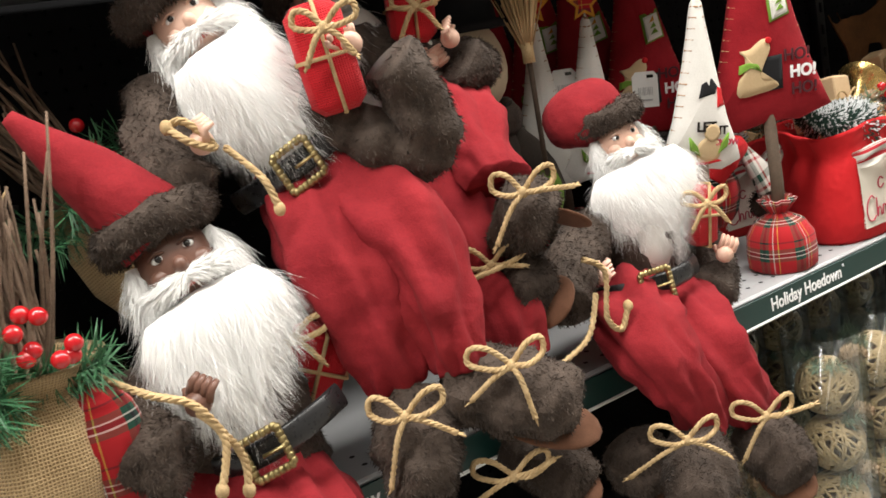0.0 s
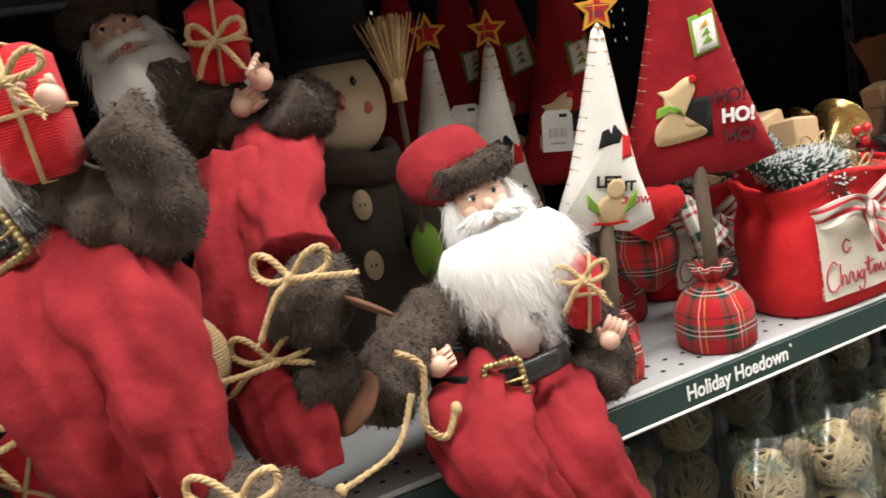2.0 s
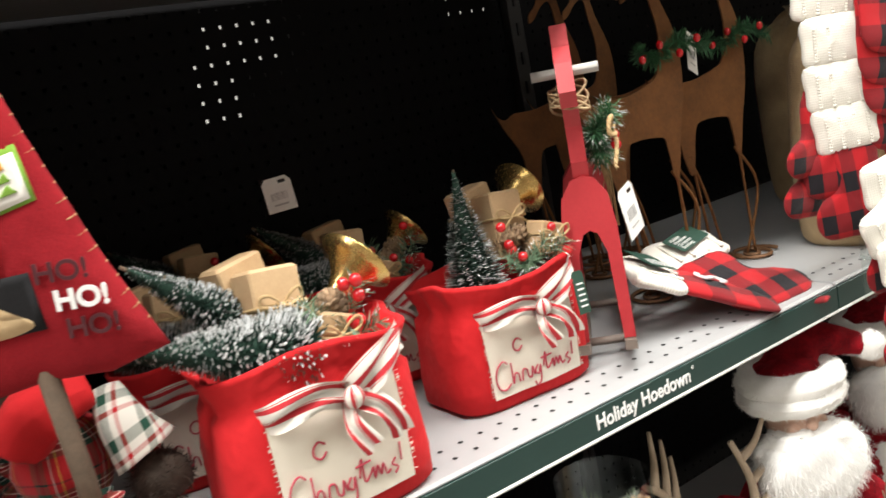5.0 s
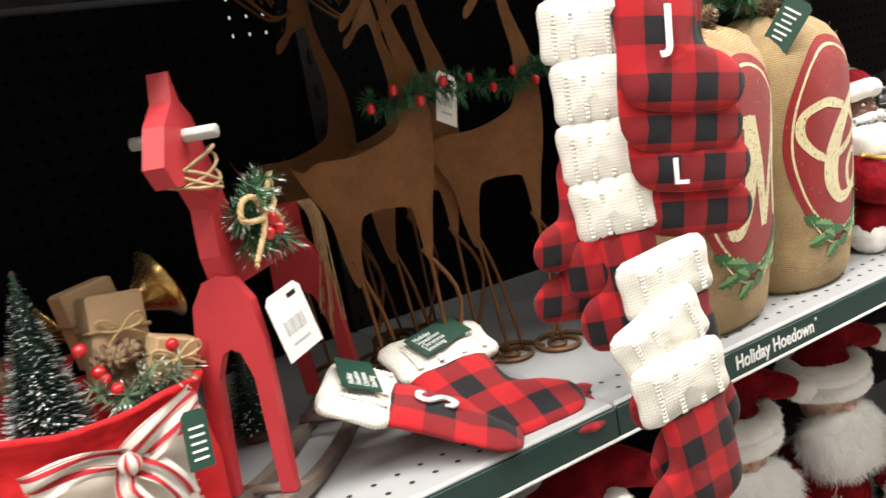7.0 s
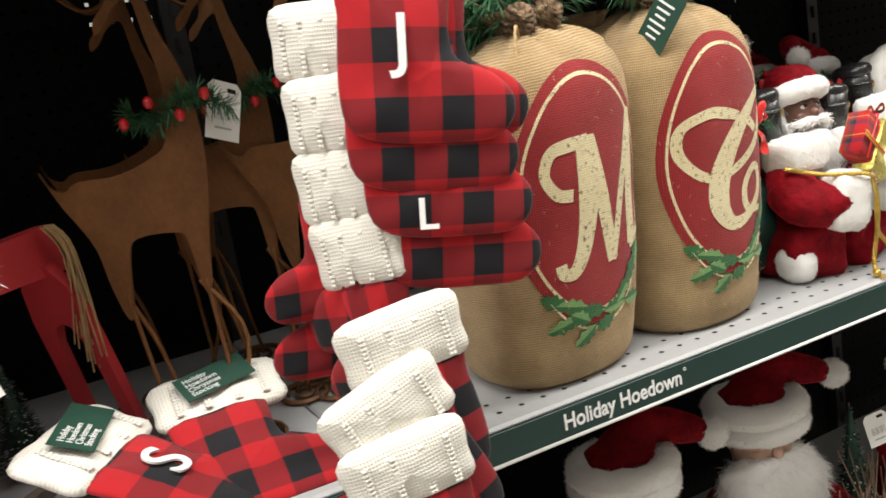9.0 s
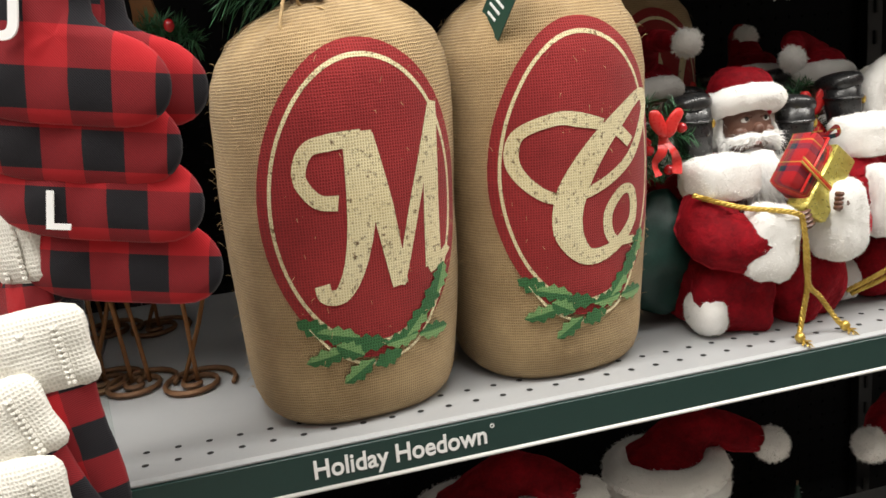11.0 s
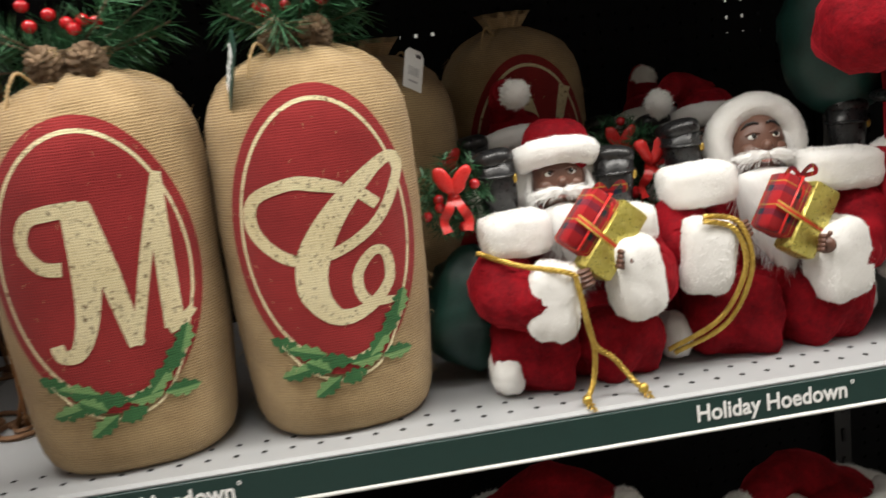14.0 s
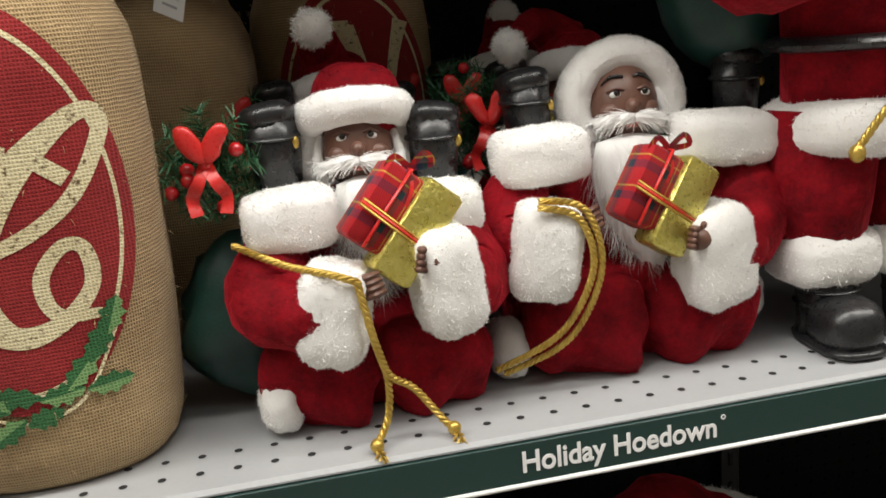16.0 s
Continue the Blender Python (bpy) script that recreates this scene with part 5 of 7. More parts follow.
    for q, (sh, el, wr, hd, cr) in zip((-1, 1), P["arms"]):
        sh, el, wr, hd = Vector(sh), Vector(el), Vector(wr), Vector(hd)
        sp = a.tube(smooth([sh, el, wr], 6), lerp_list([0.022, 0.031, 0.029, 0.025], 13), m_velvet, seg=22, rough=0.006, freq=40)
        a.fur(sp, 500, 0.0022, 0.0006, m_velvet, droop=0.1, jitter=0.8, seed=seed + 12)
        plush(wr, cr, 1000, R3(0, q * -8, q * 16), 4.4)
        hand(a, hd, (-q * 0.75, -0.5, 0.3), 0.011, skin)
    # tartan and gold foil parcels held across the chest
    tilt, tc, gc = P["gift"]
    g = R3(-8, tilt, 5)
    tc, gc = Vector(tc), Vector(gc)
    a.box(tc, (0.031, 0.028, 0.060), m_tartans, g, bevel=0.10)
    a.box(gc, (0.031, 0.027, 0.074), m_goldfoil, g, bevel=0.09)
    mid = (tc + gc) / 2
    for s0 in (-0.0022, 0.0, 0.0022):
        a.tube([mid + g @ Vector(p) for p in ((-0.032, -0.0155, s0 - 0.004), (0.032, -0.0150, s0 - 0.008), (0.033, 0.012, s0 - 0.008))], 0.0011, m_gold if s0 else m_ribbon, seg=6)
    a.tube([tc + g @ Vector(p) for p in ((0.0, -0.0155, -0.031), (0.0, -0.0158, 0.031), (0.0, 0.014, 0.032))], 0.0014, m_ribbon, seg=6)
    kn = tc + g @ Vector((0.0, -0.010, 0.032))
    for q in (-1, 1):
        a.ribbon(smooth([kn, kn + Vector((q * 0.010, -0.004, 0.010)), kn + Vector((q * 0.015, -0.002, 0.002)), kn], 5), 0.0045, m_tartans)
        a.ribbon(smooth([kn, kn + Vector((q * 0.006 - 0.008, -0.008, -0.016)), kn + Vector((q * 0.004 - 0.020, -0.006, -0.040))], 5), 0.0028, m_ribbon)
    # green satin bag over the shoulder with pine, berries and bow
    bg = Vector(P["bag"])
    a.blob(bg, (0.044, 0.042, 0.068), m_satin, R3(0, 10, 0), rough=0.014, freq=34, seg=26)
    w0 = Vector(P["wreath"])
    for k in range(13):
        ang = k * 0.83 + seed
        p1 = w0 + Vector((math.cos(ang) * 0.034, math.sin(k * 1.3) * 0.010 - 0.006, math.sin(ang) * 0.040))
        a.needles(w0 + Vector((0, 0.012, 0)), p1, 110, 0.016, m_needle, width=0.0010, seed=k + seed)
    rr = random.Random(seed)
    for k in range(5):
        a.blob(w0 + Vector((rr.uniform(-0.03, 0.03), -0.016 + rr.uniform(-0.006, 0.004), rr.uniform(-0.036, 0.036))), (0.0055,) * 3, m_berry, seg=12)
    bc = w0 + Vector((-0.002, -0.020, 0.002))
    for q in (-1, 1):
        a.blob(bc + Vector((q * 0.008, -0.006, 0.015)), (0.0075, 0.004, 0.016), m_ribbon, R3(0, q * 28, 0), rough=0.003, freq=90, seg=16)
        a.ribbon(smooth([bc, bc + Vector((q * 0.006, -0.008, -0.012)), bc + Vector((q * 0.012, -0.004, -0.024)), bc + Vector((q * 0.010, -0.008, -0.036))], 5), 0.0095, m_ribbon, [Vector((q * 0.5 * math.sin(i * 0.4), -1, 0)) for i in range(16)])
    a.blob(bc, (0.005, 0.005, 0.005), m_ribbon, seg=8)
    if full:
        for line in P["ropes"]:
            a.rope(smooth(line, 4), 0.0027, m_gold)
        for e in P.get("knots", []):
            a.blob(e, (0.005, 0.005, 0.0055), m_gold, seg=10)
            a.needles(e, Vector(e) + Vector((0.002, -0.010, -0.003)), 26, 0.007, m_gold, spread=0.4, seed=2)
    return one("velvet_santa_doll", a, label, "doll", m, group="velvet santas")


CAPPED = dict(half=0.080, head=(0.008, 0.022, 0.201), r=0.032, beard=0.085, bw=0.62,
              feet=[(-0.074, -0.030, 0.025)], cuffs=[(-0.050, -0.020, 0.160), (0.064, -0.014, 0.152)], cw=(0.034, 0.026),
              boots=[(-0.056, 0.018, 0.208), (0.066, 0.018, 0.196)],
              arms=[((-0.060, -0.010, 0.140), (-0.072, -0.042, 0.104), (-0.029, -0.070, 0.100), (-0.013, -0.084, 0.118), (0.024, 0.024, 0.037)),
                    ((0.066, -0.010, 0.138), (0.072, -0.044, 0.104), (0.050, -0.068, 0.112), (0.040, -0.086, 0.132), (0.023, 0.024, 0.041))],
              gift=(41, (0.010, -0.066, 0.170), (0.030, -0.068, 0.150)), bag=(-0.100, 0.030, 0.080), wreath=(-0.102, 0.012, 0.203),
              ropes=[[(-0.092, -0.040, 0.150), (-0.060, -0.066, 0.138), (-0.028, -0.096, 0.134), (-0.014, -0.098, 0.128)],
                     [(-0.014, -0.098, 0.128), (-0.008, -0.098, 0.090), (0.000, -0.088, 0.052), (-0.002, -0.084, 0.022), (-0.012, -0.092, 0.006)],
                     [(-0.010, -0.098, 0.100), (0.000, -0.090, 0.058), (0.018, -0.084, 0.040), (0.036, -0.086, 0.014), (0.042, -0.088, 0.007)]],
              knots=[(-0.013, -0.095, 0.006), (0.043, -0.090, 0.007)])
HOODED = dict(half=0.096, head=(0.012, 0.030, 0.208), r=0.035, beard=0.125, bw=0.92,
              feet=[(-0.112, -0.016, 0.026), (0.104, 0.004, 0.036)], cuffs=[(-0.076, -0.016, 0.182), (0.082, -0.010, 0.178)], cw=(0.036, 0.044),
              boots=[(-0.070, 0.030, 0.212), (0.116, 0.030, 0.214)],
              arms=[((-0.090, -0.004, 0.160), (-0.102, -0.030, 0.120), (-0.089, -0.060, 0.117), (-0.068, -0.072, 0.137), (0.026, 0.025, 0.038)),
                    ((0.095, 0.0, 0.160), (0.094, -0.028, 0.108), (0.048, -0.056, 0.093), (0.026, -0.078, 0.114), (0.029, 0.025, 0.042))],
              gift=(34, (-0.008, -0.056, 0.155), (0.017, -0.058, 0.137)), bag=(-0.150, 0.075, 0.080), wreath=(-0.098, 0.066, 0.200),
              ropes=[[(-0.100, -0.084, 0.156), (-0.072, -0.088, 0.145), (-0.062, -0.086, 0.105), (-0.084, -0.072, 0.054), (-0.130, -0.050, 0.022)],
                     [(-0.098, -0.080, 0.160), (-0.066, -0.086, 0.150), (-0.056, -0.086, 0.103), (-0.078, -0.072, 0.048), (-0.124, -0.050, 0.018)]])

velvet_santa(pose(1.556, 0.105, ZS) @ Matrix.Diagonal((1, 1, 0.98, 1)), "velvet santa doll with dark face holding two wrapped gifts", CAPPED, 3)
velvet_santa(pose(1.776, 0.118, ZS) @ Matrix.Diagonal((1, 1, 0.98, 1)), "hooded velvet santa doll with long white beard and gifts", HOODED, 8, hood=True)
velvet_santa(pose(1.566, 0.30, ZS, 0, 0, 14), "velvet santa doll in shade behind the front row", dict(CAPPED, pom=(-0.045, -0.092, 0.288)), 13, hair=600, full=False)
velvet_santa(pose(1.745, 0.36, ZS, 0, 0, -12), "velvet santa doll in shade behind the front row", dict(CAPPED, pom=(0.010, 0.050, 0.284)), 17, hair=600, full=False)
velvet_santa(pose(1.79, 0.28, ZS, 0, 0, -8), "velvet santa doll in shade behind the hooded one", dict(CAPPED, pom=(-0.060, -0.030, 0.255)), 19, hair=600, full=False)


def standing_santa(m, label, h=0.56, seed=1):
    a = Acc()

    def plush(c, r, n=900, sq=2.8):
        sp = a.blob(c, r, m_plush, rough=0.002, freq=110.0, seg=32, squash=sq)
        a.fur(sp, n * 4, 0.0024, 0.0006, m_plush, droop=0.1, jitter=0.8, seed=seed + len(a.f) % 53)
    for q in (-1, 1):
        x = q * 0.040
        a.tube([(x, -0.010, 0.004), (x, -0.008, 0.03), (x, -0.002, 0.062)], [0.0255, 0.0245, 0.0245], m_black, seg=22, rough=0.002, freq=50)
        a.blob((x, -0.034, 0.022), (0.0260, 0.032, 0.0235), m_black, seg=24, squash=2.7)
        a.blob((x, -0.026, 0.005), (0.0270, 0.042, 0.005), m_black, seg=24, squash=3.4)
        for z in (0.034, 0.046):
            a.tube([(x + 0.0255 * math.cos(k), -0.008 + 0.0255 * math.sin(k), z) for k in [i * math.pi / 10 for i in range(21)]], 0.0016, m_black, seg=6)
        plush((x, 0.004, 0.072), (0.041, 0.040, 0.025), sq=3.4)
        a.tube([(x, 0.008, 0.085), (x * 1.1, 0.006, 0.12), (x, 0.010, 0.19)], [0.036, 0.043, 0.046], m_velvet, seg=26, rough=0.007, freq=30)
    plush((0, 0.006, 0.178), (0.078, 0.064, 0.025), 2000, 3.4)
    a.tube([(0, 0.010, 0.185), (0, 0.008, 0.25), (0, 0.008, 0.34), (0, 0.010, 0.41)], [0.068, 0.068, 0.074, 0.05], m_velvet, seg=30, flat=0.72, rough=0.008, freq=28)
    a.tube([(0.071 * math.cos(k), 0.008 + 0.054 * math.sin(k), 0.243) for k in [i * math.pi / 14 for i in range(29)]], 0.0125, m_black, seg=10, flat=0.5, up=(0, 0, 1))
    buckle(a, (0.01, -0.052, 0.243), (1, 0, 0), (0, 0, 1), 0.018, 0.015)
    hc, r = Vector((0, -0.01, 0.45)), 0.036
    at, t = face(a, hc, (0, -1, 0), (0, 0, 1), r, m_skind, m_black)
    beard(a, at, r, 0.13, (0, -1, 0), (0, -0.1, -1), 2600, seed)
    plush((0, 0.0, 0.48), (0.043, 0.042, 0.015))
    hat_cone(a, (0, 0.01, 0.48), (0.06, 0.04, 0.55), 0.038, m_velvet)
    for q in (-1, 1):
        a.tube(smooth([(q * 0.066, 0.006, 0.375), (q * 0.118, -0.020, 0.312), (q * 0.082, -0.066, 0.318)], 6), lerp_list([0.034, 0.040, 0.036], 13), m_velvet, seg=20, rough=0.006, freq=36)
        plush((q * 0.064, -0.076, 0.322), (0.026, 0.030, 0.041), 1200, 3.6)
        hand(a, (q * 0.034, -0.098, 0.326), (-q * 0.5, -0.9, 0), 0.013, m_skind)
    for dx in (-0.012, 0.014):
        a.rope(smooth([(0.008 + dx * 0.3, -0.100, 0.33), (-0.004 + dx, -0.094, 0.25), (-0.034 + dx * 1.5, -0.078, 0.185), (-0.042 + dx * 1.6, -0.076, 0.172)], 4), 0.0030, m_gold)
        a.blob((-0.042 + dx * 1.6, -0.076, 0.168), (0.006, 0.006, 0.007), m_gold, seg=10)
    a.blob((-0.085, 0.075, 0.31), (0.062, 0.050, 0.085), m_satin, rough=0.012, freq=30, seg=24)
    for k in range(8):
        p0 = Vector((-0.085, 0.045, 0.385))
        a.needles(p0, p0 + Vector((math.cos(k) * 0.04, math.sin(k) * 0.03 - 0.02, 0.03)), 80, 0.02, m_needle, seed=k)
    return one("standing_santa_doll", a, label, "doll", m, group="velvet santas")


standing_santa(pose(1.974, 0.080, ZS, 0, 0, -4), "standing velvet santa doll in black boots with gold cord", seed=5)
standing_santa(pose(2.17, 0.1, ZS, 0, 0, 8), "standing velvet santa doll in black boots with gold cord", seed=6)


# ---- felt trees on plaid bases ----
def inside_scale(outline, x, z):
    """How far out (x, z) lies, 0 at the middle and 1 on the outline."""
    n = len(outline)
    cx, cz = sum(p[0] for p in outline) / n, sum(p[1] for p in outline) / n
    dx, dz = x - cx, z - cz
    best = 0.0
    for i in range(n):
        (ax, az), (bx, bz) = outline[i], outline[(i + 1) % n]
        ex, ez = bx - ax, bz - az
        den = dx * ez - dz * ex
        if abs(den) < 1e-12:
            continue
        t = ((ax - cx) * ez - (az - cz) * ex) / den
        u = ((ax - cx) * dz - (az - cz) * dx) / den
        if t > 0 and -1e-6 <= u <= 1 + 1e-6:
            best = max(best, 1 / t)
    return min(1.0, best)


def applique(outline, base, thick, material, lift=0.0012, power=0.5):
    """A flat patch laid on the bulge of a pillow."""
    a = Acc()
    n = len(outline)
    cx, cz = sum(p[0] for p in outline) / n, sum(p[1] for p in outline) / n
    rows, uv = [], []
    for s in (0.0, 0.35, 0.7, 1.0, 1.0):
        row = []
        for x, z in outline + outline[:1]:
            px, pz = cx + (x - cx) * s, cz + (z - cz) * s
            h = thick * (1 - inside_scale(base, px, pz) ** 2) ** power
            up = lift if len(rows) < 4 else -0.001
            row.append((px, -(h + up), pz))
            uv.append((px, pz))
        rows.append(row)
    a.grid(rows, material, uv=uv)
    return a


def star_outline(r, inner=0.48, turn=0.0):
    return [((r if k % 2 == 0 else r * inner) * math.sin(k * math.pi / 5 + turn), (r if k % 2 == 0 else r * inner) * math.cos(k * math.pi / 5 + turn)) for k in range(10)]


def blanket_stitch(outline, i0, i1, step, material, length=0.006):
    a = Acc()
    for i in range(i0, i1):
        p, q = Vector((outline[i][0], 0, outline[i][1])), Vector((outline[i + 1][0], 0, outline[i + 1][1]))
        n = max(1, int((q - p).length / step))
        d = (q - p).normalized()
        inn = Vector((-d.z, 0, d.x))
        for k in range(n):
            c = p.lerp(q, (k + 0.5) / n)
            for y in (-0.004,):
                a.tube([c + Vector((0, -0.0006, 0)), c + inn * length * 0.5 + Vector((0, -0.0052, 0)), c + inn * length + Vector((0, -0.008, 0))], 0.0010, material, seg=4)
    return a


def plaid_base(t, z0, r=0.035, h=0.06):
    a = Acc()
    a.lathe([(0.0, z0), (r * 0.8, z0), (r * 0.97, z0 + 0.006), (r, z0 + h * 0.35), (r * 0.95, z0 + h * 0.68), (r * 0.72, z0 + h * 0.92), (r * 0.3, z0 + h * 1.06), (r * 0.24, z0 + h * 1.1)], m_tartan, None, 40, 7, 0.02)
    b = part("base_bag", a, t, "red tartan weighted base")
    a = Acc()
    a.lathe([(r * 0.24, z0 + h * 1.08), (r * 0.36, z0 + h * 1.2), (r * 0.5, z0 + h * 1.34), (r * 0.42, z0 + h * 1.36), (r * 0.2, z0 + h * 1.14)], m_tartan, None, 40, 8, 0.2)
    part("ruffle", a, b, "gathered tartan ruffle")


def felt_tree(m, red, w, h, stem, label, face_on=True, tip=0.030):
    """A stuffed felt tree on a wooden stem in a tartan base."""
    t = thing("felt_tree", label, "decoration", m, group="felt trees")
    body = m_felt2 if red else m_wfelt
    plaid_base(t, 0.0, 0.044 if red else 0.034, 0.070 if red else 0.055)
    a = Acc()
    a.tube([(0, 0, 0.05), (0.003, 0, stem * 0.6), (0, 0, stem + 0.02)], [0.009, 0.008, 0.008], m_stem, seg=10, rough=0.001, freq=90)
    part("stem", a, t, "grey brown wooden stem")
    line = [(-w / 2, 0.012), (-w * 0.25, 0.0), (0, 0.005), (w * 0.25, 0.0), (w / 2, 0.010), (w * 0.46, 0.028), (w * 0.34, h * 0.3), (w * 0.2, h * 0.6), (w * 0.06, h * 0.95), (0, h), (-w * 0.06, h * 0.95), (-w * 0.2, h * 0.6), (-w * 0.34, h * 0.3), (-w * 0.46, 0.03)]
    outline = []
    for i in range(len(line)):
        p, q = line[i], line[(i + 1) % len(line)]
        n = max(1, int(math.hypot(q[0] - p[0], q[1] - p[1]) / 0.012))
        outline += [(p[0] + (q[0] - p[0]) * k / n, p[1] + (q[1] - p[1]) * k / n) for k in range(n)]
    outline = [(x, z + stem) for x, z in outline]
    th = 0.019 if red else 0.014
    a = Acc()
    a.pillow(outline, th, body, wrinkle=0.002)
    cone = part("tree_body", a, t, ("deep red" if red else "white") + " stuffed felt cone")
    big = [(x, z + stem) for x, z in line]
    part("stitching", blanket_stitch(big, 5, 9, 0.012, m_stitch if red else m_stitch), cone, "brown blanket stitching")
    part("stitching", blanket_stitch(big, 9, 13, 0.012, m_stitch), cone, "brown blanket stitching")
    if tip:
        tip = 0.023
        a = Acc()
        so = [(x, z + stem + h + tip * 0.45) for x, z in star_outline(tip)]
        a.prism(so, 0.004, m_mustard)
        st = part("star", a, t, "mustard felt star topper", flat=True)
        a = Acc()
        a.prism([(x, z + stem + h + tip * 0.45) for x, z in star_outline(tip * 0.66)], 0.0055, m_tartans)
        part("star_centre", a, st, "plaid star centre", flat=True)
    if not face_on:
        return t

    def patch(name, pts, mat, lab="", lift=0.0012, owner=cone):
        return part(name, applique([(x, z + stem) for x, z in pts], outline, th, mat, lift), owner, lab)

    def words(text, size, x, z, mat, bold=0.0):
        hgt = th * (1 - inside_scale(outline, x, z + stem) ** 2) ** 0.5
        lettering(text, size, mat, pose(x, -hgt - 0.0022, z + stem, 92, 4, 0), "stitched_word", cone, "", 0.0006, bold)
    if red:
        patch("label_patch", [(0.002 + x, h * 0.445 + z) for x, z in ((0, 0), (0.030, 0.006), (0.026, 0.045), (-0.003, 0.040))], m_greenfelt, "green edged patch")
        patch("label_front", [(0.005 + x, h * 0.445 + 0.003 + z) for x, z in ((0, 0), (0.024, 0.005), (0.021, 0.037), (-0.002, 0.033))], m_wfelt, "white linen patch", 0.0022)
        for k in range(3):
            z = h * 0.445 + 0.012 + k * 0.008
            patch("embroidered_tree", [(0.011, z), (0.023 - k * 0.002, z + 0.002), (0.018, z + 0.008)], m_greenfelt if k < 2 else m_mustard, "", 0.003)
        bx, bz = -0.032, h * 0.16
        patch("plaid_square", [(bx + 0.005, bz), (bx + 0.046, bz), (bx + 0.046, bz + 0.042), (bx + 0.005, bz + 0.042)], m_blackfelt, "dark backing square")
        deer = [(-0.012, 0.0), (0.014, 0.0), (0.026, 0.001), (0.034, 0.004), (0.03, 0.010), (0.018, 0.012), (0.013, 0.018), (0.018, 0.03), (0.026, 0.045), (0.022, 0.056), (0.014, 0.054), (0.004, 0.048), (-0.006, 0.047), (-0.002, 0.040), (-0.004, 0.026), (-0.012, 0.016)]
        patch("felt_reindeer", smooth2([(bx + x * 1.15, bz + z * 1.15) for x, z in deer], 3, True), m_tan, "tan felt reindeer", 0.0024)
        patch("felt_bow", [(bx - 0.012, bz + 0.028), (bx + 0.004, bz + 0.034), (bx + 0.016, bz + 0.026), (bx + 0.012, bz + 0.036), (bx + 0.0, bz + 0.040), (bx - 0.010, bz + 0.038)], m_greenfelt, "green felt scarf", 0.0036)
        patch("nose", [(bx + 0.028 + 0.004 * math.cos(k), bz + 0.062 + 0.004 * math.sin(k)) for k in [i * math.pi / 4 for i in range(8)]], m_redcloth, "red nose", 0.0038)
        words("HO!", 0.020, w * 0.19, h * 0.27, m_darkthread, 0.0004)
        words("HO!", 0.020, w * 0.235, h * 0.195, m_print, 0.0007)
        words("HO!", 0.020, w * 0.245, h * 0.12, m_darkthread, 0.0004)
    else:
        patch("felt_house", [(-0.008 + x, h * 0.42 + z) for x, z in ((0, 0), (0.022, 0.004), (0.026, 0.012), (0.018, 0.022), (0.004, 0.016))], m_blackfelt, "black felt motif")
        patch("felt_red", [(0.016 + x, h * 0.36 + z) for x, z in ((0, 0), (0.012, 0.002), (0.012, 0.024), (0.002, 0.024))], m_redcloth, "red felt motif")
        words("LET", 0.016, 0.0, h * 0.235, m_iris, 0.0005)
        words("IT", 0.014, 0.022, h * 0.21, m_iris, 0.0004)
        words("SNOW", 0.010, w * 0.27, h * 0.145, m_thread, 0.0003)
        bearp = [(0.016 * math.cos(k), 0.017 * math.sin(k)) for k in [i * math.pi / 7 for i in range(14)]]
        patch("felt_bear", [(0.004 + x, h * 0.12 + z) for x, z in bearp], m_tan, "tan felt bear", 0.002)
        patch("felt_bear_head", [(0.008 + x * 0.6, h * 0.12 + 0.022 + z * 0.6) for x, z in bearp], m_tan, "", 0.003)
        for q in (-1, 1):
            patch("felt_leaf", [(0.004 + q * 0.012, h * 0.10), (0.004 + q * 0.024, h * 0.10 + 0.008), (0.004 + q * 0.026, h * 0.10 + 0.024), (0.004 + q * 0.016, h * 0.10 + 0.012)], m_greenfelt, "green felt leaf", 0.0034)
        patch("felt_mouth", [(-0.016, h * 0.055), (0.0, h * 0.045), (0.022, h * 0.055), (0.018, h * 0.066), (0.002, h * 0.058), (-0.012, h * 0.066)], m_redcloth, "red felt rim", 0.003)
    return t


felt_tree(pose(-0.040, 0.042, ZS, 4, -1, -22), True, 0.176, 0.288, 0.190, "tall red felt tree with reindeer and HO patches")
felt_tree(pose(-0.182, 0.052, ZS, 2, 5, -20), False, 0.104, 0.212, 0.158, "white felt tree with bear patch and blanket stitch")
felt_tree(pose(-0.205, 0.205, ZS, 2, 4, -28), False, 0.10, 0.22, 0.155, "white felt tree standing behind the front row", True)
felt_tree(pose(-0.262, 0.24, ZS, 2, 4, -30), False, 0.10, 0.225, 0.158, "white felt tree standing behind the front row", False)
felt_tree(pose(-0.060, 0.215, ZS, 2, -1, -26), True, 0.158, 0.288, 0.19, "red felt tree standing behind the front row", True)
felt_tree(pose(-0.088, 0.27, ZS, 0, -3, -34), True, 0.158, 0.315, 0.19, "red felt tree in shade at the back", True)
felt_tree(pose(-0.135, 0.34, ZS, 0, 0, -30), True, 0.158, 0.315, 0.19, "red felt tree in shade at the back", True)
felt_tree(pose(-0.205, 0.40, ZS, 0, 2, -30), True, 0.158, 0.315, 0.19, "red felt tree in shade at the back", False)
felt_tree(pose(-0.31, 0.42, ZS, 0, 2, -30), True, 0.158, 0.315, 0.19, "red felt tree in shade at the back", False)


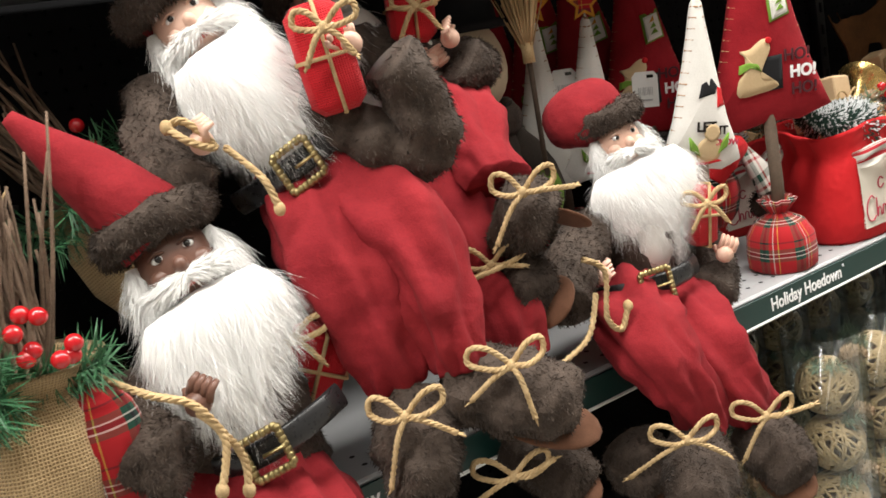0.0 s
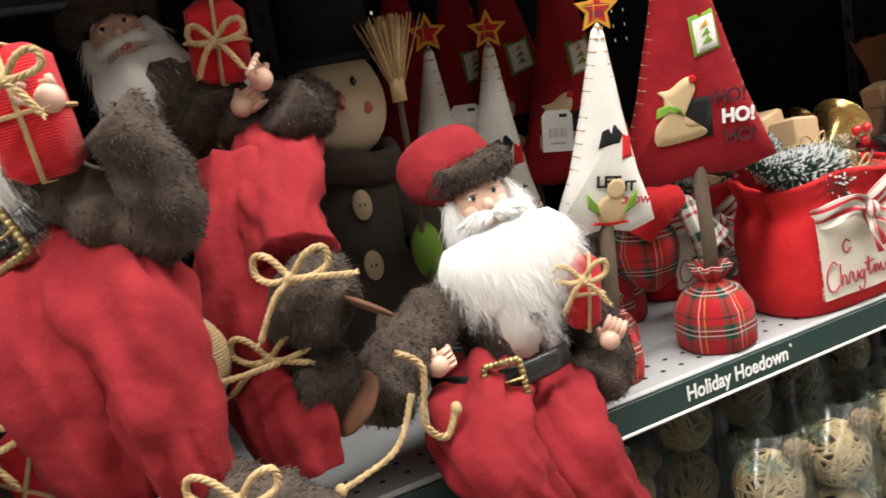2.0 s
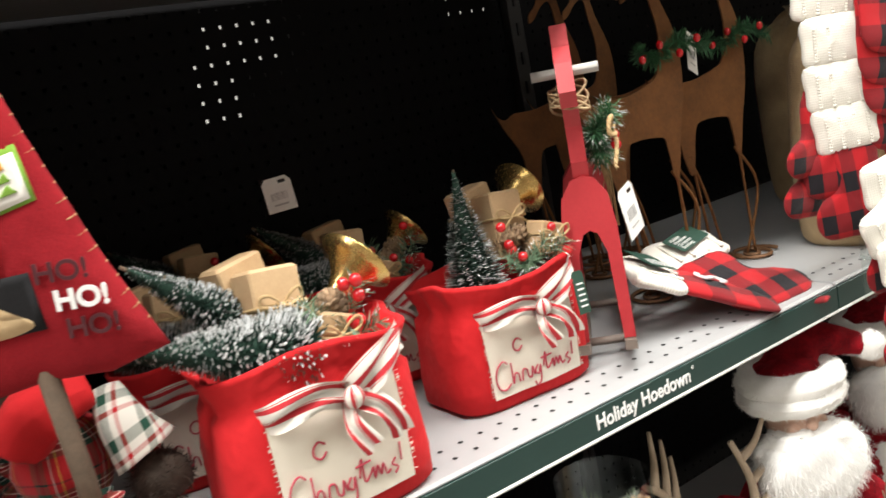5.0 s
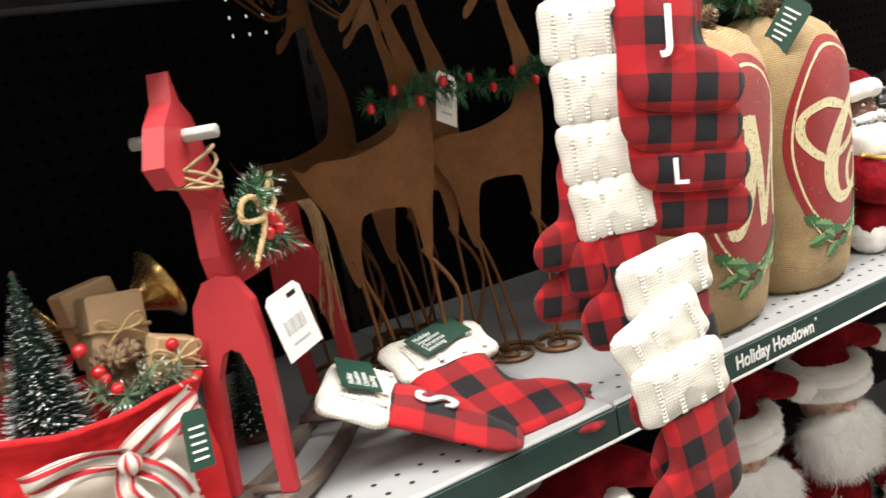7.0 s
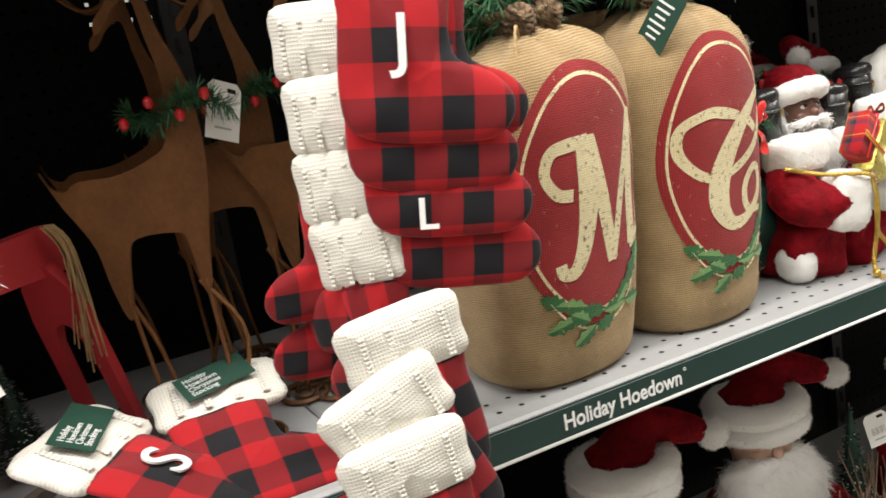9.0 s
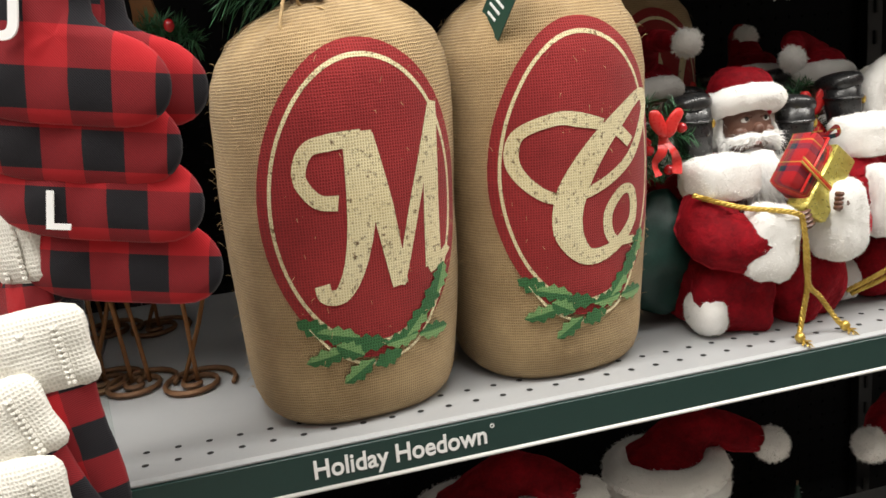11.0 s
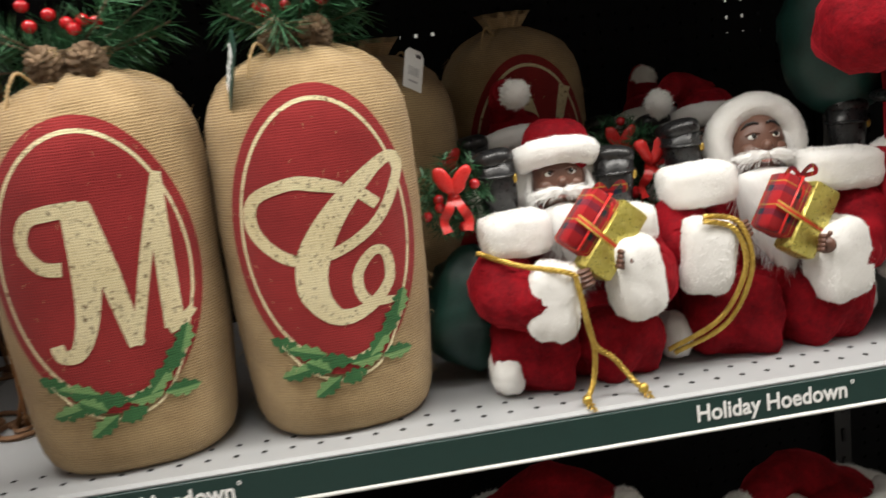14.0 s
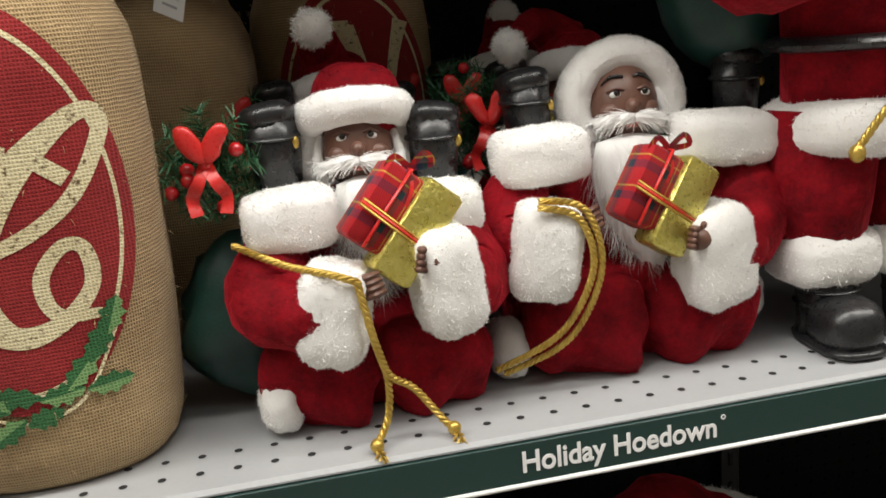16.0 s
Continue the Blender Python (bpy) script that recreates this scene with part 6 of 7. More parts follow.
def price_tag(m, label="white paper price tag with barcode", w=0.034, h=0.046):
    t = thing("price_tag", label, "tag", m, group="price tags")
    a = Acc()
    a.prism([(-w / 2, -h), (w / 2, -h), (w / 2, -0.006), (w / 2 - 0.005, 0), (-w / 2 + 0.005, 0), (-w / 2, -0.006)], 0.0007, m_tag)
    part("card", a, t, flat=True)
    a = Acc()
    for k in range(9):
        a.box((-w * 0.26 + k * w * 0.065, -0.0006, -h * 0.55), (w * (0.02 + 0.02 * (k % 3 == 0)), 0.0004, h * 0.22), m_greyprint)
    a.box((0, -0.0006, -h * 0.8), (w * 0.5, 0.0004, 0.002), m_greyprint)
    a.box((0.2 * w, -0.0006, -h * 0.14), (w * 0.25, 0.0004, 0.004), m_iris)
    part("barcode", a, t, "grey printed barcode", flat=True)
    return t


price_tag(Matrix.Translation((-0.215, 0.210, 1.513)) @ pose(0, 0, 0, -6, 3, -30))
price_tag(Matrix.Translation((-0.140, 0.140, 1.490)) @ pose(0, 0, 0, -6, 6, -30))

# second small tartan bases that stand beside
def tartan_pouch(m, label, r=0.03, h=0.05):
    t = thing("tartan_pouch", label, "decoration", m, group="tartan pouches")
    plaid_base(t, 0.0, r, h)
    return t


tartan_pouch(Matrix.Translation((-0.137, 0.096, ZS)), "small red and green tartan pouch with ruffled top", 0.026, 0.055)
tartan_pouch(Matrix.Translation((-0.038, 0.204, ZS)), "small red tartan pouch with ruffled top", 0.03, 0.055)


# ---- red gift bags ----
def bottle_brush(a, base, tip, r, count=1500, seed=1, snow=0.55):
    base, tip = Vector(base), Vector(tip)
    ax = tip - base
    a.tube([base, tip], 0.0016, m_bark, seg=5)
    a.tube([base + ax * 0.03, base + ax * 0.5, tip], [r * 0.62, r * 0.34, r * 0.02], m_brush, seg=12, rough=0.002, freq=100)
    rr = random.Random(seed)
    n = ax.normalized()
    s0 = n.orthogonal().normalized()
    s1 = n.cross(s0)
    for i in range(count):
        k = 1 - math.sqrt(rr.random())
        ang = rr.uniform(0, 6.2832)
        out = s0 * math.cos(ang) + s1 * math.sin(ang)
        p = base + ax * k
        ln = r * (1 - k) * rr.uniform(0.75, 1.08) + 0.003
        d = (out + n * rr.uniform(-0.1, 0.35)).normalized()
        q = p + d * ln
        mid = p.lerp(q, 0.78)
        w = d.cross(n).normalized() * 0.0007
        a.add([p - w, p + w, mid + w, mid - w], [(0, 1, 2, 3)], m_brush)
        white = rr.random() < snow * (0.45 + 0.75 * max(0.0, out.z + 0.35))
        ww = w * (1.7 if white else 1.0)
        a.add([mid - ww, mid + ww, q + ww * 0.7, q - ww * 0.7], [(0, 1, 2, 3)], m_snow if white else m_brush)


def gift_bag(m, label, seed, tag=False, back=False):
    """A stuffed red cloth bag with a linen panel, bow, trees, parcels and cones."""
    t = thing("gift_bag", label, "gift bag", m, group="red gift bags")
    w, d, h = 0.088, 0.058, 0.128
    a = Acc()
    rows, uv = [], []
    prof = [(0, 0.0), (0.90, 0.0), (0.985, 0.006), (1.0, 0.03), (0.985, 0.07), (0.95, 0.098), (0.88, 0.108), (0.90, 0.118), (0.98, 0.132), (1.0, 0.137), (0.93, 0.137), (0.82, 0.120), (0.6, 0.106), (0.0, 0.1)]
    for r, z in prof:
        row = []
        for j in range(57):
            th = 2 * math.pi * j / 56
            s, c = math.sin(th), math.cos(th)
            k = (abs(s) ** 4 + abs(c) ** 4) ** -0.25
            rr = r * (1 + (0.03 * math.sin(th * 11 + seed) if z > 0.09 else 0.012 * math.sin(th * 5 + z * 60 + seed)))
            row.append(Vector((w * rr * k * s, -d * rr * k * c, z * (1 + (0.04 * math.sin(th * 3 + seed) if z > 0.1 else 0)))))
            uv.append((th * w, z))
        rows.append(row)
    a.grid(rows, m_redcloth, uv=uv)
    part("bag", a, t, "bright red cotton bag with rolled edge")
    # linen panel
    a = Acc()
    rows, uv = [], []
    for i in range(9):
        row = []
        for j in range(13):
            x, z = -0.056 + 0.112 * j / 12, 0.016 + 0.086 * i / 8
            bulge = (1 - (abs(x) / w) ** 4) ** 0.25
            rz = 0.985 if z < 0.07 else 0.985 - (z - 0.07) * 1.6
            row.append(Vector((x, -d * bulge * rz - 0.0032 - 0.001 * math.sin(x * 90 + z * 40), z)))
            uv.append((x, z))
        rows.append(row)
    a.grid(rows, m_linen, uv=uv)
    rr = random.Random(seed)
    panel = part("linen_panel", a, t, "cream linen panel with red script")
    a = Acc()
    for k in range(70):
        side, f = rr.choice((-1, 1)), rr.random()
        z = 0.016 + 0.086 * f
        p = Vector((side * 0.056, -d * 0.955 - 0.003, z))
        a.tube([p, p + Vector((side * 0.003, 0, rr.uniform(-0.001, 0.001)))], 0.0003, m_linen, seg=3)
    part("fringe", a, panel, "frayed linen edge")
    a = Acc()
    script = [[(-0.016, 0.066), (-0.021, 0.069), (-0.026, 0.065), (-0.026, 0.059), (-0.021, 0.056), (-0.016, 0.060)],
              [(-0.037, 0.046), (-0.042, 0.050), (-0.049, 0.044), (-0.052, 0.032), (-0.049, 0.022), (-0.042, 0.020), (-0.036, 0.025)],
              [(-0.033, 0.046), (-0.033, 0.034), (-0.033, 0.023), (-0.030, 0.033), (-0.026, 0.032), (-0.025, 0.023)],
              [(-0.022, 0.023), (-0.020, 0.034), (-0.015, 0.033), (-0.014, 0.025), (-0.010, 0.024), (-0.008, 0.034), (-0.006, 0.025)],
              [(-0.001, 0.034), (-0.005, 0.028), (-0.001, 0.024), (0.002, 0.033), (0.001, 0.018), (-0.004, 0.012), (-0.007, 0.017)],
              [(0.006, 0.030), (0.010, 0.044), (0.010, 0.026), (0.016, 0.030), (0.019, 0.034), (0.019, 0.025), (0.023, 0.034), (0.025, 0.026), (0.028, 0.034), (0.030, 0.025), (0.034, 0.027)],
              [(0.004, 0.039), (0.018, 0.040)],
              [(0.040, 0.034), (0.036, 0.030), (0.041, 0.026), (0.037, 0.022)], [(0.046, 0.044), (0.045, 0.030)]]
    for line in script:
        pts = []
        for x, z in smooth2(line, 4):
            bulge = (1 - (abs(x) / w) ** 4) ** 0.25
            pts.append(Vector((x, -d * bulge * 0.985 - 0.0044, z + 0.004)))
        a.tube(pts, 0.0009, m_thread, seg=5)
    part("script_words", a, panel, "red embroidered script")
    # striped bow
    a = Acc()
    c = Vector((0.012, -d - 0.006, 0.098))

    def band(pts, wid, wave=0.004):
        line = smooth(pts, 6)
        rows, uv, ln = [], [], 0.0
        for i, p in enumerate(line):
            dd = (line[min(i + 1, len(line) - 1)] - line[max(i - 1, 0)]).normalized()
            s = dd.cross(Vector((0, -1, 0))).normalized()
            if i:
                ln += (p - line[i - 1]).length
            row = []
            for q in range(6):
                k = q / 5 - 0.5
                row.append(p + s * wid * k + Vector((0, wave * math.sin(q * 1.9 + ln * 80), 0)))
                uv.append((k * wid, ln))
            rows.append(row)
        a.grid(rows, m_stripe, uv=uv)
    band([c, c + Vector((-0.03, -0.008, 0.010)), c + Vector((-0.062, 0.0, 0.004)), c + Vector((-0.07, 0.01, 0.002))], 0.022)
    band([c, c + Vector((0.02, -0.010, 0.016)), c + Vector((0.045, 0.0, 0.026)), c + Vector((0.062, 0.02, 0.028))], 0.026)
    band([c, c + Vector((-0.006, -0.010, -0.018)), c + Vector((0.006, -0.012, -0.040))], 0.018)
    band([c, c + Vector((0.018, -0.010, -0.010)), c + Vector((0.030, -0.010, -0.028)), c + Vector((0.034, -0.008, -0.04))], 0.018)
    a.blob(c + Vector((0, -0.006, 0)), (0.009, 0.007, 0.009), m_stripe, seg=12)
    part("striped_bow", a, t, "red and cream striped fabric bow")
    # fillings
    brushes = [((0.0, -0.024, 0.132), (-0.136, -0.040, 0.172), 0.034), ((-0.01, 0.02, 0.14), (-0.112, 0.02, 0.222), 0.027)] if not back else [((-0.03, -0.02, 0.12), (-0.028, -0.012, 0.252), 0.032)]
    for k, (b0, b1, r) in enumerate(brushes):
        a = Acc()
        bottle_brush(a, b0, b1, r, 4200, seed + k, 0.46)
        part("bottle_brush_tree", a, t, "snow-tipped bottle-brush tree")
    for k, (c, s, tu) in enumerate(((( -0.012, 0.0, 0.158), (0.045, 0.032, 0.075), R3(-8, 6, 10)), ((-0.02, 0.035, 0.168), (0.045, 0.03, 0.07), R3(-6, -8, 16)), ((0.02, -0.03, 0.135), (0.034, 0.026, 0.04), R3(0, 20, 8)))):
        if back:
            c = (c[0] + 0.045, c[1] + 0.012, c[2] + 0.018)
        a = Acc()
        a.box(c, s, m_kraft, tu, bevel=0.08)
        p = part("kraft_parcel", a, t, "brown paper parcel", flat=True)
        a = Acc()
        cc = Vector(c)
        x, y, z = (v / 2 + 0.001 for v in s)
        a.tube([cc + tu @ Vector(q) for q in ((x, -y, z * 0.2), (-x, -y, z * 0.2), (-x, y, z * 0.2), (x, y, z * 0.2), (x, -y, z * 0.2))], 0.0019, m_jute, seg=5)
        bow(a, cc + tu @ Vector((0, -y - 0.002, z * 0.2)), (1, 0, 0), (0, 0, 1), 0.016, 0.0013, m_jute, seed=k)
        part("twine", a, p, "jute twine")
    a = Acc()
    hp = pose(0.06, 0.012, 0.165, 0, 55, 12) if not back else pose(0.06, 0.03, 0.2, 0, 70, 10)
    a.lathe([(0.005, -0.05), (0.007, -0.02), (0.012, 0.0), (0.024, 0.016), (0.034, 0.022), (0.033, 0.024), (0.022, 0.017), (0.010, 0.0)], m_bell, hp, 28)
    a.tube([Vector((-0.035, -0.01, 0.135)) + Vector((0.004 * k, 0, 0.03 * math.sin(k * 0.5))) for k in range(6)], 0.004, m_bell, seg=8)
    part("brass_horn", a, t, "gold coloured toy horn")
    a = Acc()
    for k in range(7):
        p0 = Vector((0.03, -0.02, 0.125))
        p1 = p0 + Vector((rr.uniform(-0.03, 0.045), rr.uniform(-0.03, 0.0), rr.uniform(0.01, 0.055)))
        a.needles(p0, p1, 90, 0.018, m_needle2, m_snow, width=0.001, seed=k + seed, tipped=0.3)
    part("pine_sprig", a, t, "frosted pine sprig")
    for k in range(4):
        part("pine_cone", cone_mesh((0.03 + rr.uniform(-0.03, 0.035), -0.012 + rr.uniform(-0.01, 0.01), 0.145 + rr.uniform(-0.01, 0.02)), 0.014, (rr.uniform(-1, 1), -1, rr.uniform(0, 1)), 46), t, "brown pine cone")
    for k in range(5):
        a = Acc()
        a.blob((0.02 + rr.uniform(-0.03, 0.05), -0.04 + rr.uniform(-0.005, 0.01), 0.14 + rr.uniform(-0.005, 0.05)), (0.0055,) * 3, m_berry, seg=12)
        part("berry", a, t, "glossy red berry")
    if tag:
        a = Acc()
        mt = pose(0.062, -d - 0.012, 0.098, -10, 8, 20)
        a.prism([(-0.011, -0.022), (0.011, -0.022), (0.011, 0.02), (0.007, 0.024), (-0.007, 0.024), (-0.011, 0.02)], 0.0007, m_gtag, mt)
        g = part("hang_tag", a, t, "dark green hang tag", flat=True)
        a = Acc()
        for i in range(5):
            a.box(mt @ Vector((0, -0.0008, 0.01 - i * 0.006)), (0.013, 0.0005, 0.0018), m_print, mt.to_3x3())
        part("tag_print", a, g, flat=True)
    return t


gift_bag(pose(0.152, 0.060, ZS, 0, 0, -2) @ Matrix.Diagonal((1.08, 1.05, 1.14, 1)), "red cloth gift bag stuffed with trees and parcels", 2)
gift_bag(pose(0.424, 0.126, ZS, 0, 0, -4) @ Matrix.Diagonal((1.05, 1.05, 1.02, 1)), "red cloth gift bag with striped bow and tree", 5, tag=True, back=True)
gift_bag(pose(0.12, 0.25, ZS, 0, 0, -10), "red gift bag in shade behind the front row", 7)
gift_bag(pose(0.36, 0.31, ZS, 0, 0, -14), "red gift bag in shade behind the front row", 9, tag=True)
gift_bag(pose(0.22, 0.44, ZS, 0, 0, -14), "red gift bag in shade at the back", 12, tag=True)
price_tag(Matrix.Translation((0.274, 0.300, 1.484)) @ pose(0, 0, 0, -5, -5, -30), h=0.04)


# ---- red rocking reindeer of painted board ----
def rocking_reindeer(m):
    t = thing("rocking_reindeer", "red painted wooden rocking reindeer with greenery and twine", "decoration", m)
    # two inverted-U leg boards stand across the body board
    for x, tilt in ((0.052, -3), (-0.125, 15)):
        out = [(-0.033, 0.028), (-0.020, 0.028), (-0.016, 0.13), (-0.008, 0.152), (0.0, 0.156), (0.008, 0.152), (0.016, 0.13), (0.020, 0.028), (0.033, 0.028), (0.031, 0.16), (0.026, 0.195), (0.014, 0.214), (0.0, 0.219), (-0.014, 0.214), (-0.026, 0.195), (-0.031, 0.16)]
        a = Acc()
        a.prism(out, 0.012, m_redpaint, pose(x - math.sin(radians(tilt)) * 0.0, 0, 0.0) @ pose(0, 0, 0.2, 0, tilt, 0) @ pose(0, 0, -0.2, 0, 0, 90))
        part("leg_board", a, t, "red painted inverted-U leg board", flat=True)
    for y in (-0.026, 0.026):
        a = Acc()
        arc = [(-0.225 + 0.33 * k / 14, 0.012 + 0.026 * ((k - 7) / 7) ** 2) for k in range(15)]
        a.prism(arc + [(x, z - 0.0115) for x, z in arc[::-1]], 0.013, m_runner, pose(0, y, 0))
        part("runner", a, t, "taupe curved runner", flat=True)
    a = Acc()
    body = [(-0.145, 0.205), (0.05, 0.205), (0.06, 0.235), (0.058, 0.275), (0.075, 0.30), (0.105, 0.298), (0.118, 0.315), (0.104, 0.345), (0.085, 0.362), (0.079, 0.385), (0.071, 0.362), (0.056, 0.350), (0.036, 0.305), (0.02, 0.262), (-0.06, 0.246), (-0.14, 0.25)]
    a.prism(body, 0.018, m_redpaint)
    part("body", a, t, "red painted body and head board", flat=True)
    a = Acc()
    a.tube([(0.075, -0.036, 0.335), (0.075, 0.036, 0.335)], 0.0055, m_dowel, seg=12)
    part("dowel", a, t, "grey dowel handle")
    for k, x in enumerate((-0.125, 0.035)):
        a = Acc()
        a.tube([(x, -0.03, 0.018), (x, 0.03, 0.018)], 0.005, m_runner, seg=10)
        part("crossbar", a, t, "taupe crossbar")
    a = Acc()
    for k in range(5):
        z = 0.298 + k * 0.0035
        a.tube([(0.062 + 0.03 * math.cos(q), 0.021 * math.sin(q), z + 0.012 * math.cos(q + k)) for q in [i * math.pi / 8 for i in range(17)]], 0.0016, m_vine, seg=5)
    part("vine_halter", a, t, "twisted vine round the muzzle")
    a = Acc()
    rr = random.Random(4)
    for k in range(9):
        p0 = Vector((0.022, 0.02, 0.258))
        p1 = p0 + Vector((rr.uniform(-0.07, 0.025), rr.uniform(0.0, 0.03), rr.uniform(-0.06, 0.05)))
        a.needles(p0, p1, 130, 0.022, m_needle, m_snow, width=0.001, seed=k, tipped=0.35)
    part("pine_sprig", a, t, "frosted pine sprig")
    a = Acc()
    bow(a, (0.03, 0.036, 0.262), (-1, 0, 0.2), (0, 0, 1), 0.034, 0.0026, m_jute)
    for k in range(26):
        p = Vector((-0.115 + rr.uniform(-0.008, 0.004), 0.024 + rr.uniform(-0.006, 0.006), 0.252))
        a.tube(smooth([p, p + Vector((-0.012, 0.006, -0.03)), p + Vector((-0.018 + rr.uniform(-0.008, 0.008), rr.uniform(-0.01, 0.01), -0.10 - rr.uniform(0, 0.05)))], 4), 0.0008, m_jute, seg=4)
    part("twine_tail", a, t, "jute twine bow and tail")
    for k in range(3):
        a = Acc()
        a.blob((0.012 + 0.012 * k, 0.044, 0.245 + 0.01 * (k % 2)), (0.006,) * 3, m_berry, seg=12)
        part("berry", a, t, "glossy red berry")
    return t


rocking_reindeer(pose(0.575, 0.115, ZS, 0, 0, 180 + 46))
price_tag(Matrix.Translation((0.580, 0.056, 1.402)) @ pose(0, 0, 0, -4, -12, 20), w=0.042, h=0.060)
a = Acc()
bottle_brush(a, (0, 0, 0.012), (0, 0, 0.12), 0.03, 1800, 4, 0.25)
a.lathe([(0, 0), (0.014, 0), (0.014, 0.01), (0, 0.012)], m_bark, None, 16)
one("bottle_brush_tree", a, "small dark bottle-brush tree on a round base", "decoration", Matrix.Translation((0.604, 0.265, ZS)))


# ---- rusty deer cut-outs on coil stands ----
def rusty_deer(m, label, garland=True):
    t = thing("deer_cutout", label, "decoration", m, group="rusty deer cut-outs")
    body = [(-0.135, 0.275), (-0.128, 0.262), (-0.112, 0.255), (-0.095, 0.262), (-0.052, 0.262), (-0.01, 0.272), (0.01, 0.285), (0.02, 0.33), (0.012, 0.375), (0.006, 0.405), (-0.012, 0.400), (-0.026, 0.386), (-0.038, 0.380), (-0.036, 0.392), (-0.020, 0.405), (-0.014, 0.425), (0.000, 0.455), (0.010, 0.452), (0.016, 0.425), (0.026, 0.38), (0.046, 0.33), (0.050, 0.28), (0.044, 0.235), (0.034, 0.20), (0.024, 0.152), (0.016, 0.152), (0.010, 0.195), (0.0, 0.205), (-0.045, 0.205), (-0.058, 0.19), (-0.068, 0.140), (-0.076, 0.135), (-0.086, 0.165), (-0.092, 0.20), (-0.106, 0.225), (-0.118, 0.242)]
    a = Acc()
    a.prism(smooth2(body, 3, True), 0.004, m_rust)
    part("body", a, t, "flat rusted steel deer body", flat=True)
    for k, (x0, x1, x2) in enumerate(((0.020, 0.023, 0.028), (0.012, 0.050, 0.012), (-0.072, -0.064, -0.052), (-0.076, -0.05, -0.03))):
        a = Acc()
        a.tube(smooth([(x0, 0, 0.16), (x1, 0.004 * (k % 2), 0.10), (x2, 0, 0.006)], 5), 0.0026, m_rust, seg=7)
        part("leg", a, t, "thin rusted rod leg")
    for q in (-1, 1):
        a = Acc()
        b = Vector((-0.008, q * 0.004, 0.425))
        e = b + Vector((-0.075, q * 0.03, 0.03))
        a.tube(smooth([b, b + Vector((-0.03, q * 0.012, -0.005)), e], 4), 0.0022, m_rust, seg=6)
        for k in range(5):
            p = b.lerp(e, 0.3 + k * 0.16)
            a.tube([p, p + Vector((-0.022 + k * 0.006, q * 0.004, 0.04 + 0.004 * k))], [0.0018, 0.001], m_rust, seg=5)
            a.tube([p + Vector((-0.011, 0, 0.02)), p + Vector((-0.028, 0, 0.03))], [0.0014, 0.0008], m_rust, seg=5)
        part("antler", a, t, "branching rusted wire antler")
    a = Acc()
    for x in (0.026, -0.045):
        pts = [(x + (0.045 - 0.0011 * k) * math.cos(k * 0.35), (0.045 - 0.0011 * k) * math.sin(k * 0.35), 0.004) for k in range(38)]
        a.tube(pts, 0.0028, m_wire, seg=6)
    part("coil_stand", a, t, "flat coiled wire stand")
    if garland:
        a = Acc()
        c = Vector((0.03, -0.006, 0.312))
        for k in range(8):
            p1 = c + Vector((-0.05 + k * 0.016, -0.008, -0.012 * math.sin(k)))
            a.needles(c + Vector((-0.045 + k * 0.012, 0, 0.0)), p1, 90, 0.018, m_needle, width=0.001, seed=k)
        part("neck_garland", a, t, "green pine collar")
        for k in range(4):
            a = Acc()
            a.blob(c + Vector((-0.05 + 0.03 * k, -0.018, -0.008 + 0.014 * (k % 2))), (0.0055,) * 3, m_berry, seg=12)
            part("berry", a, t, "glossy red berry")
    return t


rusty_deer(pose(0.783, 0.172, ZS, 0, 0, -28) @ Matrix.Diagonal((0.86, 1, 1.08, 1)), "rust brown steel deer cut-out with pine collar")
rusty_deer(pose(0.872, 0.248, ZS, 0, 0, -26) @ Matrix.Diagonal((0.86, 1, 1.08, 1)), "rust brown steel deer cut-out with pine collar")
rusty_deer(pose(0.962, 0.20, ZS, 0, 0, -24) @ Matrix.Diagonal((0.86, 1, 1.08, 1)), "rust brown steel deer cut-out with pine collar")
rusty_deer(pose(0.80, 0.37, ZS, 0, 0, -18) @ Matrix.Diagonal((0.86, 1, 1.08, 1)), "rust brown steel deer cut-out in shade", False)
rusty_deer(pose(0.92, 0.42, ZS, 0, 0, -22) @ Matrix.Diagonal((0.86, 1, 1.08, 1)), "rust brown steel deer cut-out in shade", False)
price_tag(Matrix.Translation((0.853, 0.155, 1.556)) @ pose(0, 0, 0, -4, 20, 20), w=0.036, h=0.055)


# ---- buffalo plaid stockings ----
STOCK = [(-0.046, 0.0), (0.030, 0.0), (0.034, -0.05), (0.040, -0.072), (0.066, -0.082), (0.082, -0.098), (0.082, -0.118), (0.066, -0.132), (0.03, -0.134), (-0.02, -0.132), (-0.044, -0.12), (-0.050, -0.09), (-0.048, -0.04)]


